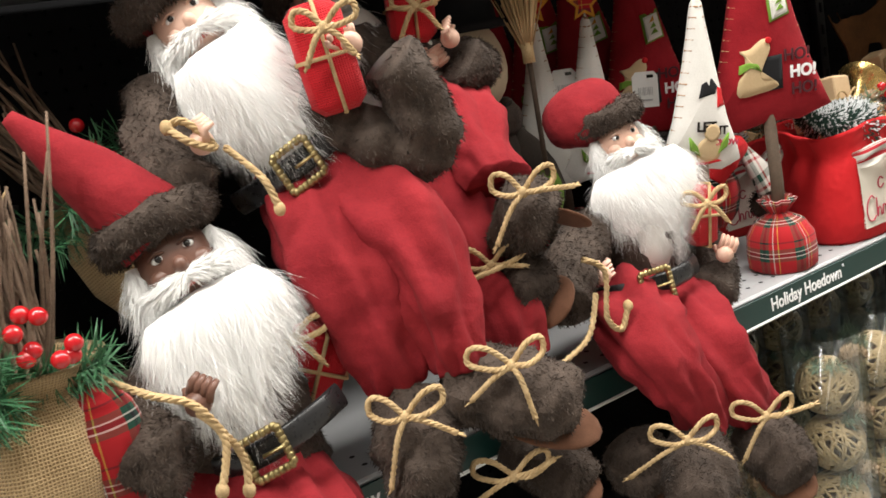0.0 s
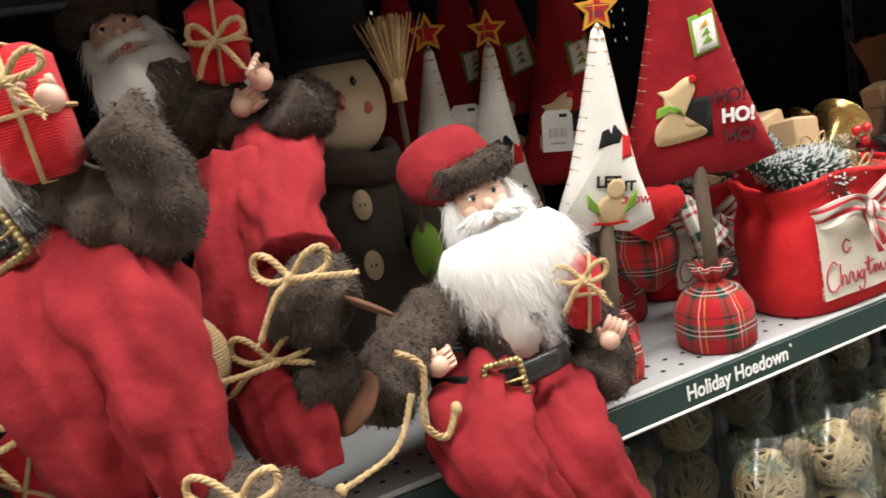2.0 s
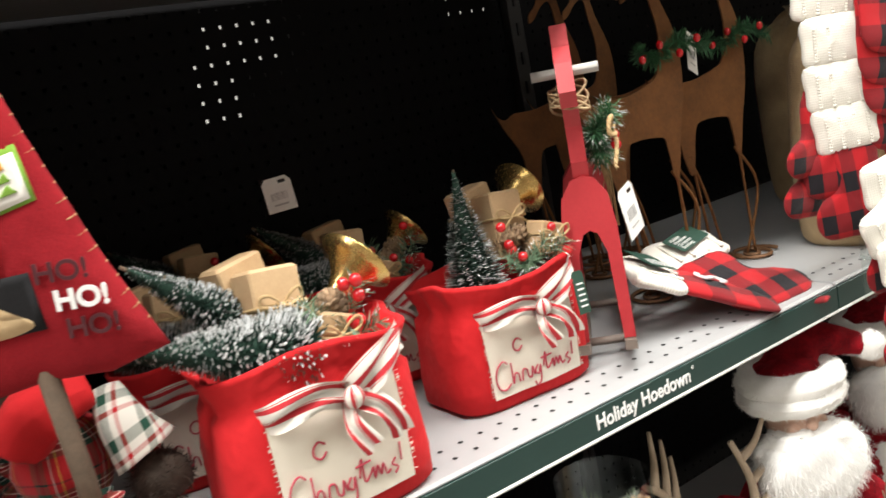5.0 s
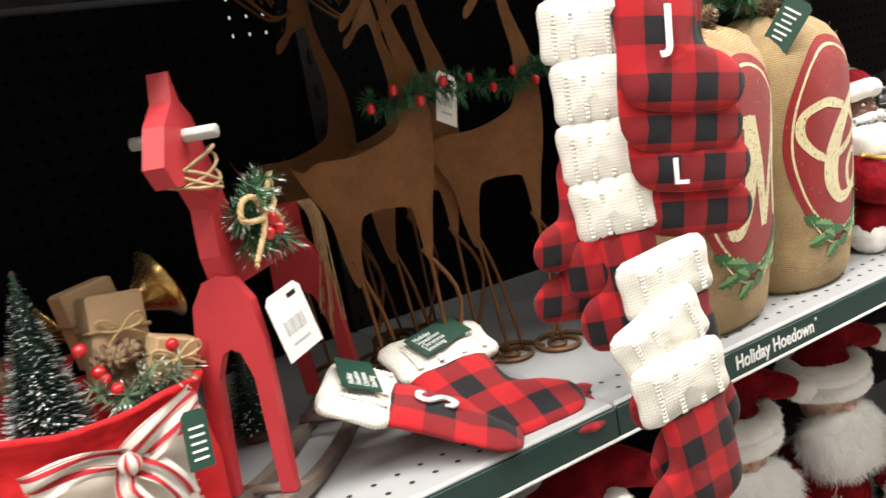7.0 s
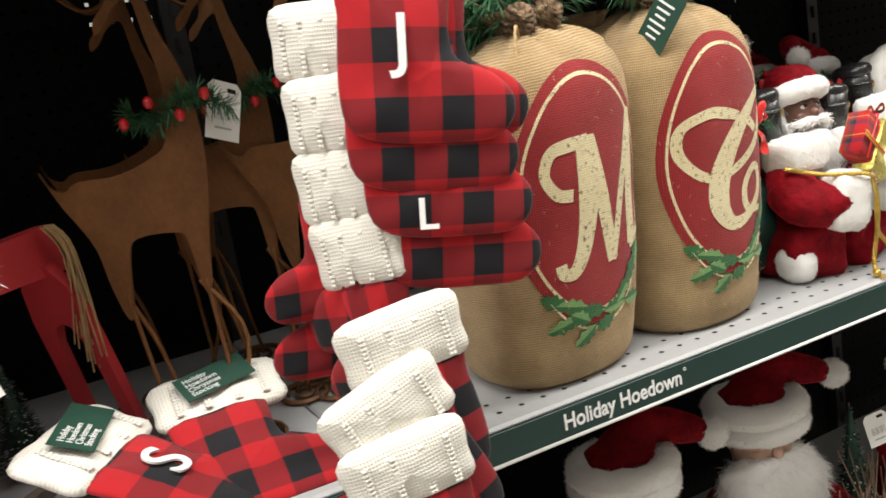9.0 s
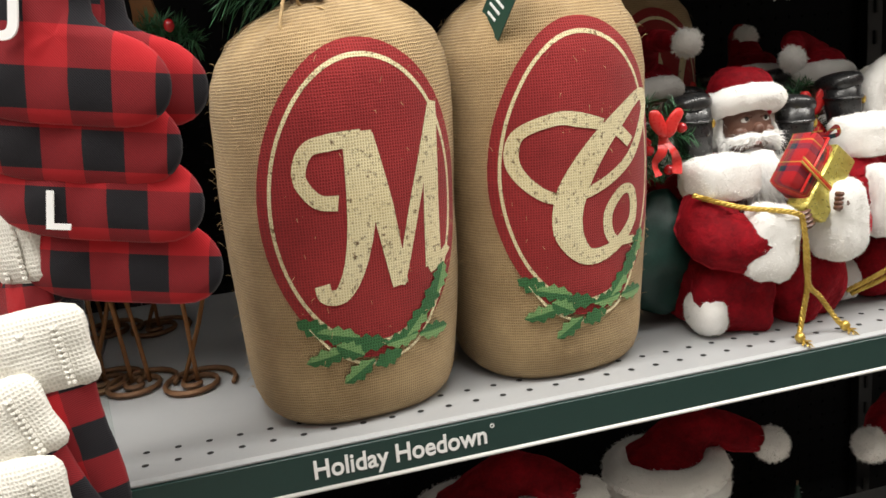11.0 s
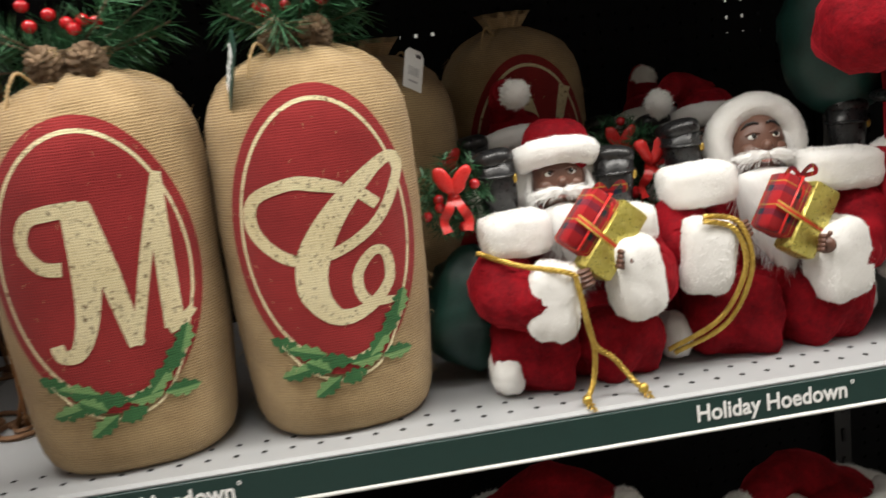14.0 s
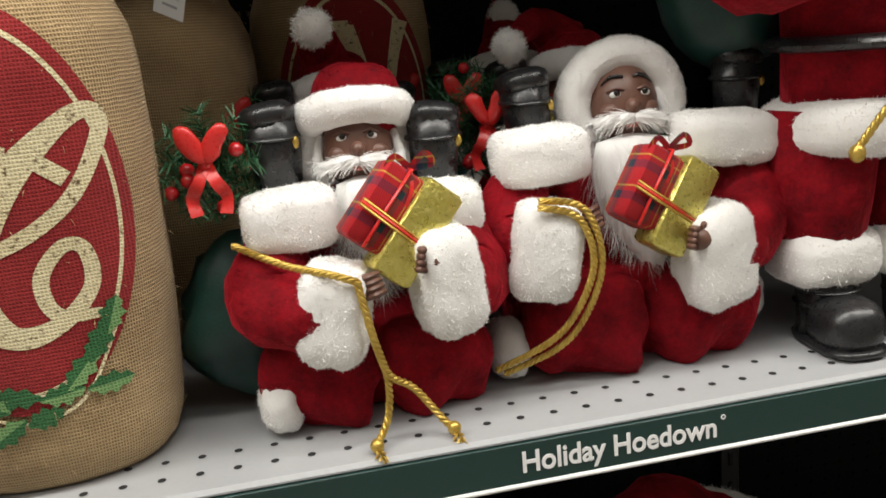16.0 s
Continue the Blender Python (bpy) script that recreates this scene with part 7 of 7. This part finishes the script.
def stocking(m, letter, label, cuff=True, tag=False, flip=1, body=True, low=False):
    t = thing("stocking", label, "stocking", m, group="plaid stockings")
    base = smooth2([(x * flip, z) for x, z in STOCK], 3, True)
    if body:
        a = Acc()
        a.pillow(base, 0.010, m_buffalo, wrinkle=0.004)
        part("foot", a, t, "red and black buffalo plaid foot")
    if letter and body:
        lettering(letter, 0.034 if low else 0.050, m_print, pose(-0.004 * flip, -0.0120 if low else -0.0135, -0.126 if low else -0.075, 90, 0, 0), "monogram", t, "white embroidered letter " + letter, 0.001, 0.0004)
    if cuff:
        a = Acc()
        cz = 0.0
        out = smooth2([(-0.054, cz + 0.030), (0.0, cz + 0.034), (0.054, cz + 0.030), (0.056, cz), (0.052, cz - 0.024), (0.0, cz - 0.027), (-0.052, cz - 0.024), (-0.056, cz)], 4, True)
        a.pillow(out, 0.012, m_knit, wrinkle=0.004, power=0.4)
        c = part("knit_cuff", a, t, "thick cream knitted cuff")
        for x in (-0.036, -0.012, 0.014, 0.038):
            a = Acc()
            for k in range(11):
                for q in (-1, 1):
                    p = Vector((x + q * 0.0016, -0.0098 - 0.0012 * (1 - abs(x) / 0.05), cz - 0.019 + k * 0.0038))
                    a.blob(p, (0.0019, 0.0012, 0.0021), m_knit, R3(0, q * 28, 0), seg=8)
            part("knit_rib", a, c, "raised knitted stitches")
    if tag:
        a = Acc()
        mt = pose(0.0, -0.017, 0.008, 0, -14, 0)
        a.prism([(-0.032, -0.016), (0.032, -0.016), (0.032, 0.016), (-0.032, 0.016)], 0.0007, m_gtag, mt)
        g = part("hang_tag", a, t, "dark green printed hang tag", flat=True)
        for k, s in enumerate(("Holiday", "Hoedown", "Christmas", "Stocking")):
            lettering(s, 0.0072, m_print, mt @ pose(-0.026, -0.0008, 0.006 - k * 0.0062, 90, 0, 0), "tag_word", g, "", 0.0002, 0.0, False)
    return t


F9 = Matrix.Translation
stocking(F9((0.956, -0.070, 1.614)) @ pose(0, 0, 0, 0, 6, -12), "", "buffalo plaid stocking hanging on a clip strip", cuff=False)
for px, lt, dy in (((0.930, -0.075, 1.566), "J", 0), ((0.931, -0.068, 1.529), "", 0), ((0.939, -0.066, 1.491), "L", 0), ((0.945, -0.058, 1.447), "", 0)):
    stocking(F9(Vector(px) + Vector((0.011, 0, 0.052))) @ pose(0, 0, 0, -5, 8, -14), lt, "buffalo plaid stocking hanging on a clip strip", cuff=False, low=lt != "J")
for k, (px, ry) in enumerate((((0.886, -0.020, 1.568), 92), ((0.883, -0.030, 1.512), 88), ((0.881, -0.030, 1.457), 95), ((0.883, -0.035, 1.404), 80))):
    stocking(F9(px) @ pose(0, 0, 0, 0, 4 - k * 3, -42) @ Matrix.Diagonal((0.66, 1, 1.0, 1)), "", "plaid stocking with cream knit cuff on a strip", flip=-1, body=(k > 1))
for px, ry, lt in (((0.886, -0.085, 1.339), -8, ""), ((0.861, -0.095, 1.293), -22, ""), ((0.862, -0.110, 1.252), -8, "")):
    stocking(F9(px) @ pose(0, 0, 0, 0, ry, -10) @ Matrix.Diagonal((0.86, 0.95, 0.95, 1)), lt, "plaid stocking with cream knit cuff on a strip", flip=-1)
stocking(F9((0.882, 0.000, 1.458)) @ pose(0, 0, 0, 0, 4, 0) @ Matrix.Diagonal((0.8, 1, 0.8, 1)), "", "plaid stocking hanging behind the strip", cuff=False, flip=-1)
stocking(F9((0.887, 0.010, 1.403)) @ pose(0, 0, 0, 0, 8, 0) @ Matrix.Diagonal((0.8, 1, 0.8, 1)), "", "plaid stocking hanging behind the strip", cuff=False, flip=-1)
# two lying on the shelf
stocking(pose(0.660, 0.106, 1.270, -66, 0, 55) @ Matrix.Diagonal((1.15, 1.1, 1.2, 1)), "S", "buffalo plaid stocking with letter S lying on the shelf", tag=True)
stocking(F9((0.782, 0.150, 1.265)) @ pose(0, 0, 0, -66, 0, -2) @ Matrix.Diagonal((1.1, 1.1, 1.1, 1)), "", "buffalo plaid stocking with green tag lying underneath", tag=True)
stocking(F9((0.811, 0.117, 1.214)) @ pose(0, 0, 0, -80, 0, 30), "", "buffalo plaid stocking lying at the bottom", cuff=False)

# clear clip strip that carries the stockings
t = thing("clip_strip", "clear plastic merchandising strip with hooks", "strip", Matrix.Identity(4))
a = Acc()
s0, s1 = Vector((0.936, -0.030, 1.613)), Vector((0.889, -0.030, 1.178))
a.box((s0 + s1) / 2, (0.032, 0.0012, (s1 - s0).length), m_clear, Matrix(((1, 0, 0), (0, 1, 0), (0, 0, 1))), bevel=0.2)
part("strip", a, t, "clear plastic band", flat=True)
for k in range(4):
    p = s0.lerp(s1, 0.2 + k * 0.22)
    a = Acc()
    a.tube(smooth([p, p + Vector((0, -0.02, -0.004)), p + Vector((0, -0.03, 0.008))], 4), 0.0022, m_clear, seg=7)
    part("hook", a, t, "clear plastic hook")


# ---- snowman with broom ----
def snowman(m, label, broom=True):
    a = Acc()
    a.blob((0, 0, 0.075), (0.07, 0.055, 0.085), m_coat, rough=0.008, freq=24, seg=26)
    a.blob((0, -0.005, 0.16), (0.058, 0.046, 0.06), m_coat, rough=0.006, freq=24, seg=24)
    a.tube([(0.056 * math.cos(k), 0.046 * math.sin(k), 0.205 + 0.004 * math.sin(2 * k)) for k in [i * math.pi / 10 for i in range(21)]], 0.014, m_brown, seg=10, rough=0.003, freq=60)
    a.blob((0, 0, 0.256), (0.060, 0.052, 0.046), m_wool, rough=0.003, freq=20, seg=26)
    for q in (-1, 1):
        a.blob((q * 0.022, -0.046, 0.272), (0.004,) * 3, m_iris, seg=10)
        a.blob((q * 0.034, -0.043, 0.25), (0.007, 0.003, 0.005), m_lips, seg=12)
    a.tube([(0, -0.047, 0.26), (0.004, -0.068, 0.256), (0.006, -0.082, 0.254)], [0.008, 0.005, 0.001], m_lips, seg=9)
    a.lathe([(0.0, 0.287), (0.085, 0.289), (0.086, 0.293), (0.056, 0.297), (0.052, 0.345), (0.054, 0.39), (0.0, 0.392)], m_blackfelt, None, 28)
    for z in (0.075, 0.125, 0.175):
        y = -0.058 if z < 0.1 else -0.052
        a.lathe([(0, 0.004), (0.0115, 0.004), (0.0125, 0.002), (0.0125, 0)], m_button, pose(0.004, y, z, 90), 20)
        for q in (-1, 1):
            a.blob((0.004 + q * 0.003, y - 0.0042, z), (0.0012, 0.0006, 0.0012), m_iris, seg=8)
    for q in (-1, 1):
        a.tube(smooth([(q * 0.05, 0, 0.18), (q * 0.085, -0.02, 0.14), (q * 0.075, -0.055, 0.13)], 4), 0.024, m_coat, seg=14, rough=0.004, freq=50)
        a.blob((q * 0.075, -0.065, 0.13), (0.02, 0.02, 0.024), m_greenfelt, seg=12)
    if broom:
        a.tube([(0.07, -0.075, 0.04), (0.074, -0.075, 0.262)], 0.004, m_stem, seg=8)
        a.tube([(0.074, -0.075, 0.250), (0.074, -0.075, 0.268)], 0.009, m_jute, seg=10)
        rr = random.Random(6)
        for k in range(150):
            x, y = rr.gauss(0, 0.4), rr.gauss(0, 0.35)
            p = Vector((0.074 + x * 0.006, -0.075 + y * 0.006, 0.262))
            a.tube([p, p + Vector((x * 0.03, y * 0.022, 0.048 + rr.uniform(-0.006, 0.006)))], [0.0012, 0.0009], m_straw, seg=4)
    return one("snowman_doll", a, label, "doll", m, group="snowmen")


snowman(pose(-0.362, 0.215, ZS, 0, 0, -22) @ Matrix.Diagonal((0.82, 0.8, 1.3, 1)), "cloth snowman doll holding a straw broom")
snowman(pose(-0.98, 0.18, ZS, 0, 0, -30), "cloth snowman doll with greenery behind the santas")


# ---- burlap pot of twigs, pine and berries ----
def burlap_pot(m, label, seed, scale=1.0):
    t = thing("burlap_pot", label, "decoration", m, group="burlap pots")
    a = Acc()
    a.lathe([(0, 0), (0.036, 0), (0.048, 0.012), (0.054, 0.05), (0.048, 0.085), (0.036, 0.10), (0.05, 0.118), (0.056, 0.122), (0.046, 0.115), (0.02, 0.095)], m_burlap, None, 40, 7, 0.035)
    part("bag", a, t, "tan burlap bag with ruffled rim")
    rr = random.Random(seed)
    a = Acc()
    for k in range(46):
        p = Vector((rr.uniform(-0.02, 0.02), rr.uniform(-0.02, 0.02), 0.10))
        q = p + Vector((rr.uniform(-0.035, 0.035), rr.uniform(-0.03, 0.03), rr.uniform(0.09, 0.19)))
        a.tube(smooth([p, p.lerp(q, 0.5) + Vector((rr.uniform(-0.012, 0.012), rr.uniform(-0.01, 0.01), 0)), q], 3), lerp_list([0.0022, 0.0010], 7), m_bark, seg=5)
    part("twigs", a, t, "bundle of bare brown twigs")
    a = Acc()
    for k in range(14):
        ang = rr.uniform(0, 6.28)
        p0 = Vector((0, -0.01, 0.105))
        p1 = p0 + Vector((math.cos(ang) * 0.065, math.sin(ang) * 0.05 - 0.02, rr.uniform(-0.01, 0.05)))
        a.needles(p0, p1, 130, 0.026, m_needle, width=0.0011, seed=k + seed)
    part("pine_sprig", a, t, "green artificial pine sprigs")
    for k in range(8):
        a = Acc()
        a.blob((0.03 + rr.uniform(-0.02, 0.022), -0.05 + rr.uniform(-0.01, 0.01), 0.135 + rr.uniform(-0.015, 0.03)), (0.0062,) * 3, m_berry, seg=14)
        part("berry", a, t, "glossy red berry")
    return t


burlap_pot(Matrix.Translation((-0.954, -0.010, 1.280)) @ pose(0, 0, 0, 0, 4, -20), "burlap pot with twigs, pine and red berries", 3)
burlap_pot(Matrix.Translation((-0.792, 0.120, 1.391)) @ pose(0, 0, 0, 0, -30, -20), "burlap pot with twigs and pine behind the santas", 9)


# ---- plush elf lying between the tartan bases, and a burlap pouch ----
a = Acc()
a.tube(smooth([(-0.071, 0.120, 1.334), (-0.052, 0.110, 1.358), (-0.011, 0.110, 1.365)], 6), lerp_list([0.022, 0.026, 0.014], 13), m_redcloth, seg=18, fold=0.15)
a.tube(smooth([(0.004, 0.120, 1.359), (0.007, 0.100, 1.330), (0.017, 0.090, 1.302)], 6), lerp_list([0.012, 0.022, 0.03], 13), m_palid, seg=18, flat=0.5, fold=0.1)
sp = a.blob((0.025, 0.100, 1.273), (0.026, 0.024, 0.022), m_brown, rough=0.005, freq=80, seg=18)
a.fur(sp, 700, 0.007, 0.001, m_brown, seed=3)
a.blob((-0.040, 0.140, 1.306), (0.04, 0.035, 0.05), m_tartan, rough=0.006, freq=30, seg=20)
one("elf_doll", a, "plush elf doll in red cap and plaid scarf", "doll", based(a, (-0.027, 0.140, 1.296)))
a = Acc()
a.blob((-0.614, 0.000, 1.368), (0.038, 0.034, 0.042), m_burlap, rough=0.006, freq=26, seg=26)
a.rope([(-0.637, -0.035, 1.374), (-0.618, -0.045, 1.364), (-0.591, -0.045, 1.358), (-0.552, -0.050, 1.361)], 0.0028, m_jute)
one("burlap_pouch", a, "round tan burlap pouch tied with twine", "pouch", based(a, (-0.624, 0.000, 1.329)))
# ---- the shelf below ----
def vase_of_balls(m, label, seed, h=0.455, r=0.052):
    """A clear cylinder filled with vine balls, pine and cones."""
    t = thing("clear_cylinder", label, "decoration", m, group="clear cylinders of vine balls")
    a = Acc()
    a.lathe([(0, 0), (r, 0), (r, h), (r - 0.0015, h), (r - 0.0015, 0.003), (0, 0.003)], m_clear, None, 36)
    ob = part("cylinder", a, t, "clear plastic cylinder")
    ob.visible_shadow = False
    rr = random.Random(seed)
    z = 0.045
    while z < h - 0.03:
        a = Acc()
        c = Vector((rr.uniform(-0.006, 0.006), rr.uniform(-0.006, 0.006), z))
        a.blob(c, (0.030,) * 3, m_bark, rough=0.002, freq=60, seg=18)
        for k in range(34):
            ax = Vector((rr.uniform(-1, 1), rr.uniform(-1, 1), rr.uniform(-1, 1))).normalized()
            s0 = ax.orthogonal().normalized()
            s1 = ax.cross(s0)
            off = rr.uniform(-0.4, 0.4)
            rad = 0.0385 * math.sqrt(1 - off * off)
            a.tube([c + ax * off * 0.0385 + (s0 * math.cos(q) + s1 * math.sin(q)) * rad for q in [i * math.pi / 9 for i in range(19)]], 0.0021, m_vine, seg=5)
        part("vine_ball", a, t, "woven vine ball")
        a = Acc()
        for k in range(3):
            ang = rr.uniform(0, 6.28)
            p = c + Vector((math.cos(ang) * 0.02, math.sin(ang) * 0.02, 0.034))
            a.needles(p, p + Vector((math.cos(ang + 1) * 0.024, math.sin(ang + 1) * 0.024, 0.008)), 70, 0.016, m_moss, width=0.001, seed=k)
        part("pine_tuft", a, t, "sage green pine tuft")
        if rr.random() < 0.7:
            part("pine_cone", cone_mesh(c + Vector((0.02, -0.028, 0.04)), 0.016, (0.3, -1, 0.4), 50), t, "brown pine cone")
        z += 0.082
    return t


LZ = 0.66
for k, (x, y) in enumerate(((-0.02, 0.012), (0.095, 0.012), (0.21, 0.012), (0.325, 0.012), (0.44, 0.016), (0.04, 0.215), (0.155, 0.215), (0.27, 0.22), (0.385, 0.22), (-0.14, 0.12))):
    vase_of_balls(pose(x, y, LZ), "clear cylinder packed with vine balls and cones", 30 + k)


def plush_santa(m, label, seed, h=0.36, skin=m_skin, hat=1):
    """A big soft santa with a wide white beard and drooping hat."""
    a = Acc()
    a.blob((0, 0.02, h * 0.28), (0.095, 0.07, h * 0.30), m_velvet, rough=0.01, freq=22, seg=28)
    hc, r = Vector((0, -0.015, h * 0.76)), 0.046
    at, t = face(a, hc, (0, -1, 0.1), (0, 0, 1), r, skin, m_hair)
    sp = a.blob(hc + Vector((0.004, -0.024, -0.062)), (0.078, 0.046, 0.058), m_hair, rough=0.010, freq=40, seg=26, squash=2.4)
    a.fur(sp, 5000, 0.016, 0.0006, m_hair, droop=0.6, jitter=0.8, comb=(0.1, -0.2, -0.9), seed=seed)
    for q in (-1, 1):
        sp = a.tube(smooth([hc + Vector((q * 0.004, -0.044, -0.014)), hc + Vector((q * 0.036, -0.040, -0.024)), hc + Vector((q * 0.072, -0.012, -0.034))], 4), lerp_list([0.010, 0.018, 0.008], 9), m_hair, seg=12)
        a.fur(sp, 700, 0.010, 0.0006, m_hair, droop=0.3, jitter=0.8, comb=(q * 0.6, -0.1, -0.5), seed=seed + 7)
    # broad fur brim low on the forehead
    ring = [hc + Vector((math.cos(k * math.pi / 10) * r * 1.22, math.sin(k * math.pi / 10) * r * 1.04 - 0.002, 0.034)) for k in range(21)]
    for dz in (0.0, 0.022):
        sp = a.tube([p + Vector((0, 0, dz)) for p in ring], 0.0185, m_plush, seg=16, rough=0.004, freq=70)
        a.fur(sp, 3000, 0.0050, 0.0006, m_plush, droop=0.1, jitter=0.9, seed=seed + 1)
    tip = hc + Vector((0.125 * hat, -0.010, 0.072))
    a.blob(hc + Vector((0, 0.004, 0.056)), (0.052, 0.048, 0.032), m_velvet, rough=0.006, freq=30, seg=24)
    a.tube(smooth([hc + Vector((0, 0.01, 0.05)), hc + Vector((0.05 * hat, 0.02, 0.088)), tip], 6), lerp_list([r * 0.95, r * 0.62, r * 0.28], 13), m_velvet, seg=18, rough=0.006, freq=30)
    sp = a.blob(tip, (0.0205,) * 3, m_plush, rough=0.003, freq=100, seg=18)
    a.fur(sp, 1200, 0.0045, 0.0006, m_plush, droop=0.1, jitter=0.9, seed=seed + 2)
    for q in (-1, 1):
        a.tube(smooth([(q * 0.08, 0.02, h * 0.5), (q * 0.12, -0.03, h * 0.36), (q * 0.075, -0.085, h * 0.36)], 5), lerp_list([0.03, 0.038, 0.03], 11), m_velvet, seg=16, rough=0.005, freq=40)
        sp = a.blob((q * 0.072, -0.09, h * 0.36), (0.032, 0.028, 0.034), m_plush, rough=0.004, freq=80, seg=16)
        a.fur(sp, 500, 0.008, 0.001, m_plush, droop=0.1, jitter=0.9, seed=seed + 5)
        hand(a, (q * 0.05, -0.115, h * 0.36), (-q * 0.5, -0.8, 0), 0.013, skin)
        a.tube([(q * 0.05, -0.02, 0.05), (q * 0.055, -0.07, 0.03), (q * 0.06, -0.11, 0.03)], [0.04, 0.042, 0.035], m_velvet, seg=16)
        a.blob((q * 0.06, -0.13, 0.032), (0.032, 0.03, 0.036), m_black, seg=16)
    rr = random.Random(seed)
    for k in range(9):
        p = Vector((0.06, -0.12, h * 0.40))
        q = p + Vector((rr.uniform(-0.03, 0.05), rr.uniform(-0.02, 0.02), rr.uniform(0.04, 0.11)))
        bend = p.lerp(q, 0.5) + Vector((rr.uniform(-0.012, 0.012), 0, 0))
        a.tube(smooth([p, bend, q], 3), lerp_list([0.0022, 0.0010], 7), m_bark, seg=5)
        for f in (-1, 1):
            a.tube([bend, bend + Vector((f * rr.uniform(0.010, 0.022), 0, rr.uniform(0.012, 0.028)))], [0.0013, 0.0006], m_bark, seg=5)
    return one("plush_santa_doll", a, label, "doll", m, group="plush santas on the lower shelf")


plush_santa(pose(0.850, 0.075, LZ, 0, 0, -22), "plush santa with wide white beard on lower shelf", 2, 0.475)
plush_santa(pose(1.255, 0.185, LZ, 0, 0, -14), "plush santa with drooping red hat on lower shelf", 4, 0.385)
plush_santa(pose(1.490, 0.188, LZ, 0, 0, -10), "plush santa with drooping red hat on lower shelf", 6, 0.39)
plush_santa(pose(1.86, 0.16, LZ, 0, 0, 4), "plush santa with drooping red hat on lower shelf", 9, 0.36, hat=-1)


def antler(m, label, seed):
    a = Acc()
    rr = random.Random(seed)
    main = smooth([(0, 0, 0), (0.03, 0, 0.05), (0.02, 0, 0.11), (-0.02, 0, 0.17)], 6)
    a.tube(main, lerp_list([0.009, 0.004], len(main)), m_antler, seg=9)
    for k in (4, 8, 12, 15):
        p = main[k]
        a.tube(smooth([p, p + Vector((0.03, 0.006, 0.02)), p + Vector((0.045, 0.008, 0.055))], 4), lerp_list([0.0065, 0.0025], 9), m_antler, seg=8)
    a.lathe([(0, -0.10), (0.03, -0.10), (0.034, -0.05), (0.022, 0.0), (0, 0.005)], m_antler, None, 20)
    return one("carved_antler", a, label, "decoration", m, group="carved antlers")


antler(pose(0.63, 0.10, LZ + 0.22, 0, -20, 20), "pale carved wooden antler on the lower shelf", 1)
antler(pose(0.70, 0.07, LZ + 0.20, 0, 12, -10), "pale carved wooden antler on the lower shelf", 2)
for k, (x, y, hh) in enumerate(((0.63, 0.10, 0.12), (0.70, 0.07, 0.10))):
    a = Acc()
    a.box((0, 0, hh / 2), (0.06, 0.05, hh), m_bark, bevel=0.06)
    one("wooden_stand", a, "dark wooden block under the antler", "stand", pose(x, y, LZ), flat=True)
a = Acc()
bottle_brush(a, (0, 0, 0.03), (0, 0, 0.30), 0.05, 3000, 8, 0.2)
a.lathe([(0, 0), (0.03, 0), (0.028, 0.03), (0, 0.032)], m_bark, None, 18)
one("bottle_brush_tree", a, "tall dark bottle-brush tree on the lower shelf", "decoration", pose(1.66, 0.16, LZ))
burlap_pot(pose(1.60, 0.06, LZ + 0.0), "burlap pot with twigs and berries on lower shelf", 21)
price_tag(Matrix.Translation((1.444, 0.215, 1.552)) @ pose(0, 0, 0, -12, 24, 34), w=0.026, h=0.046)
price_tag(Matrix.Translation((1.583, 0.060, 1.000)) @ pose(0, 0, 0, -4, -12, -20))
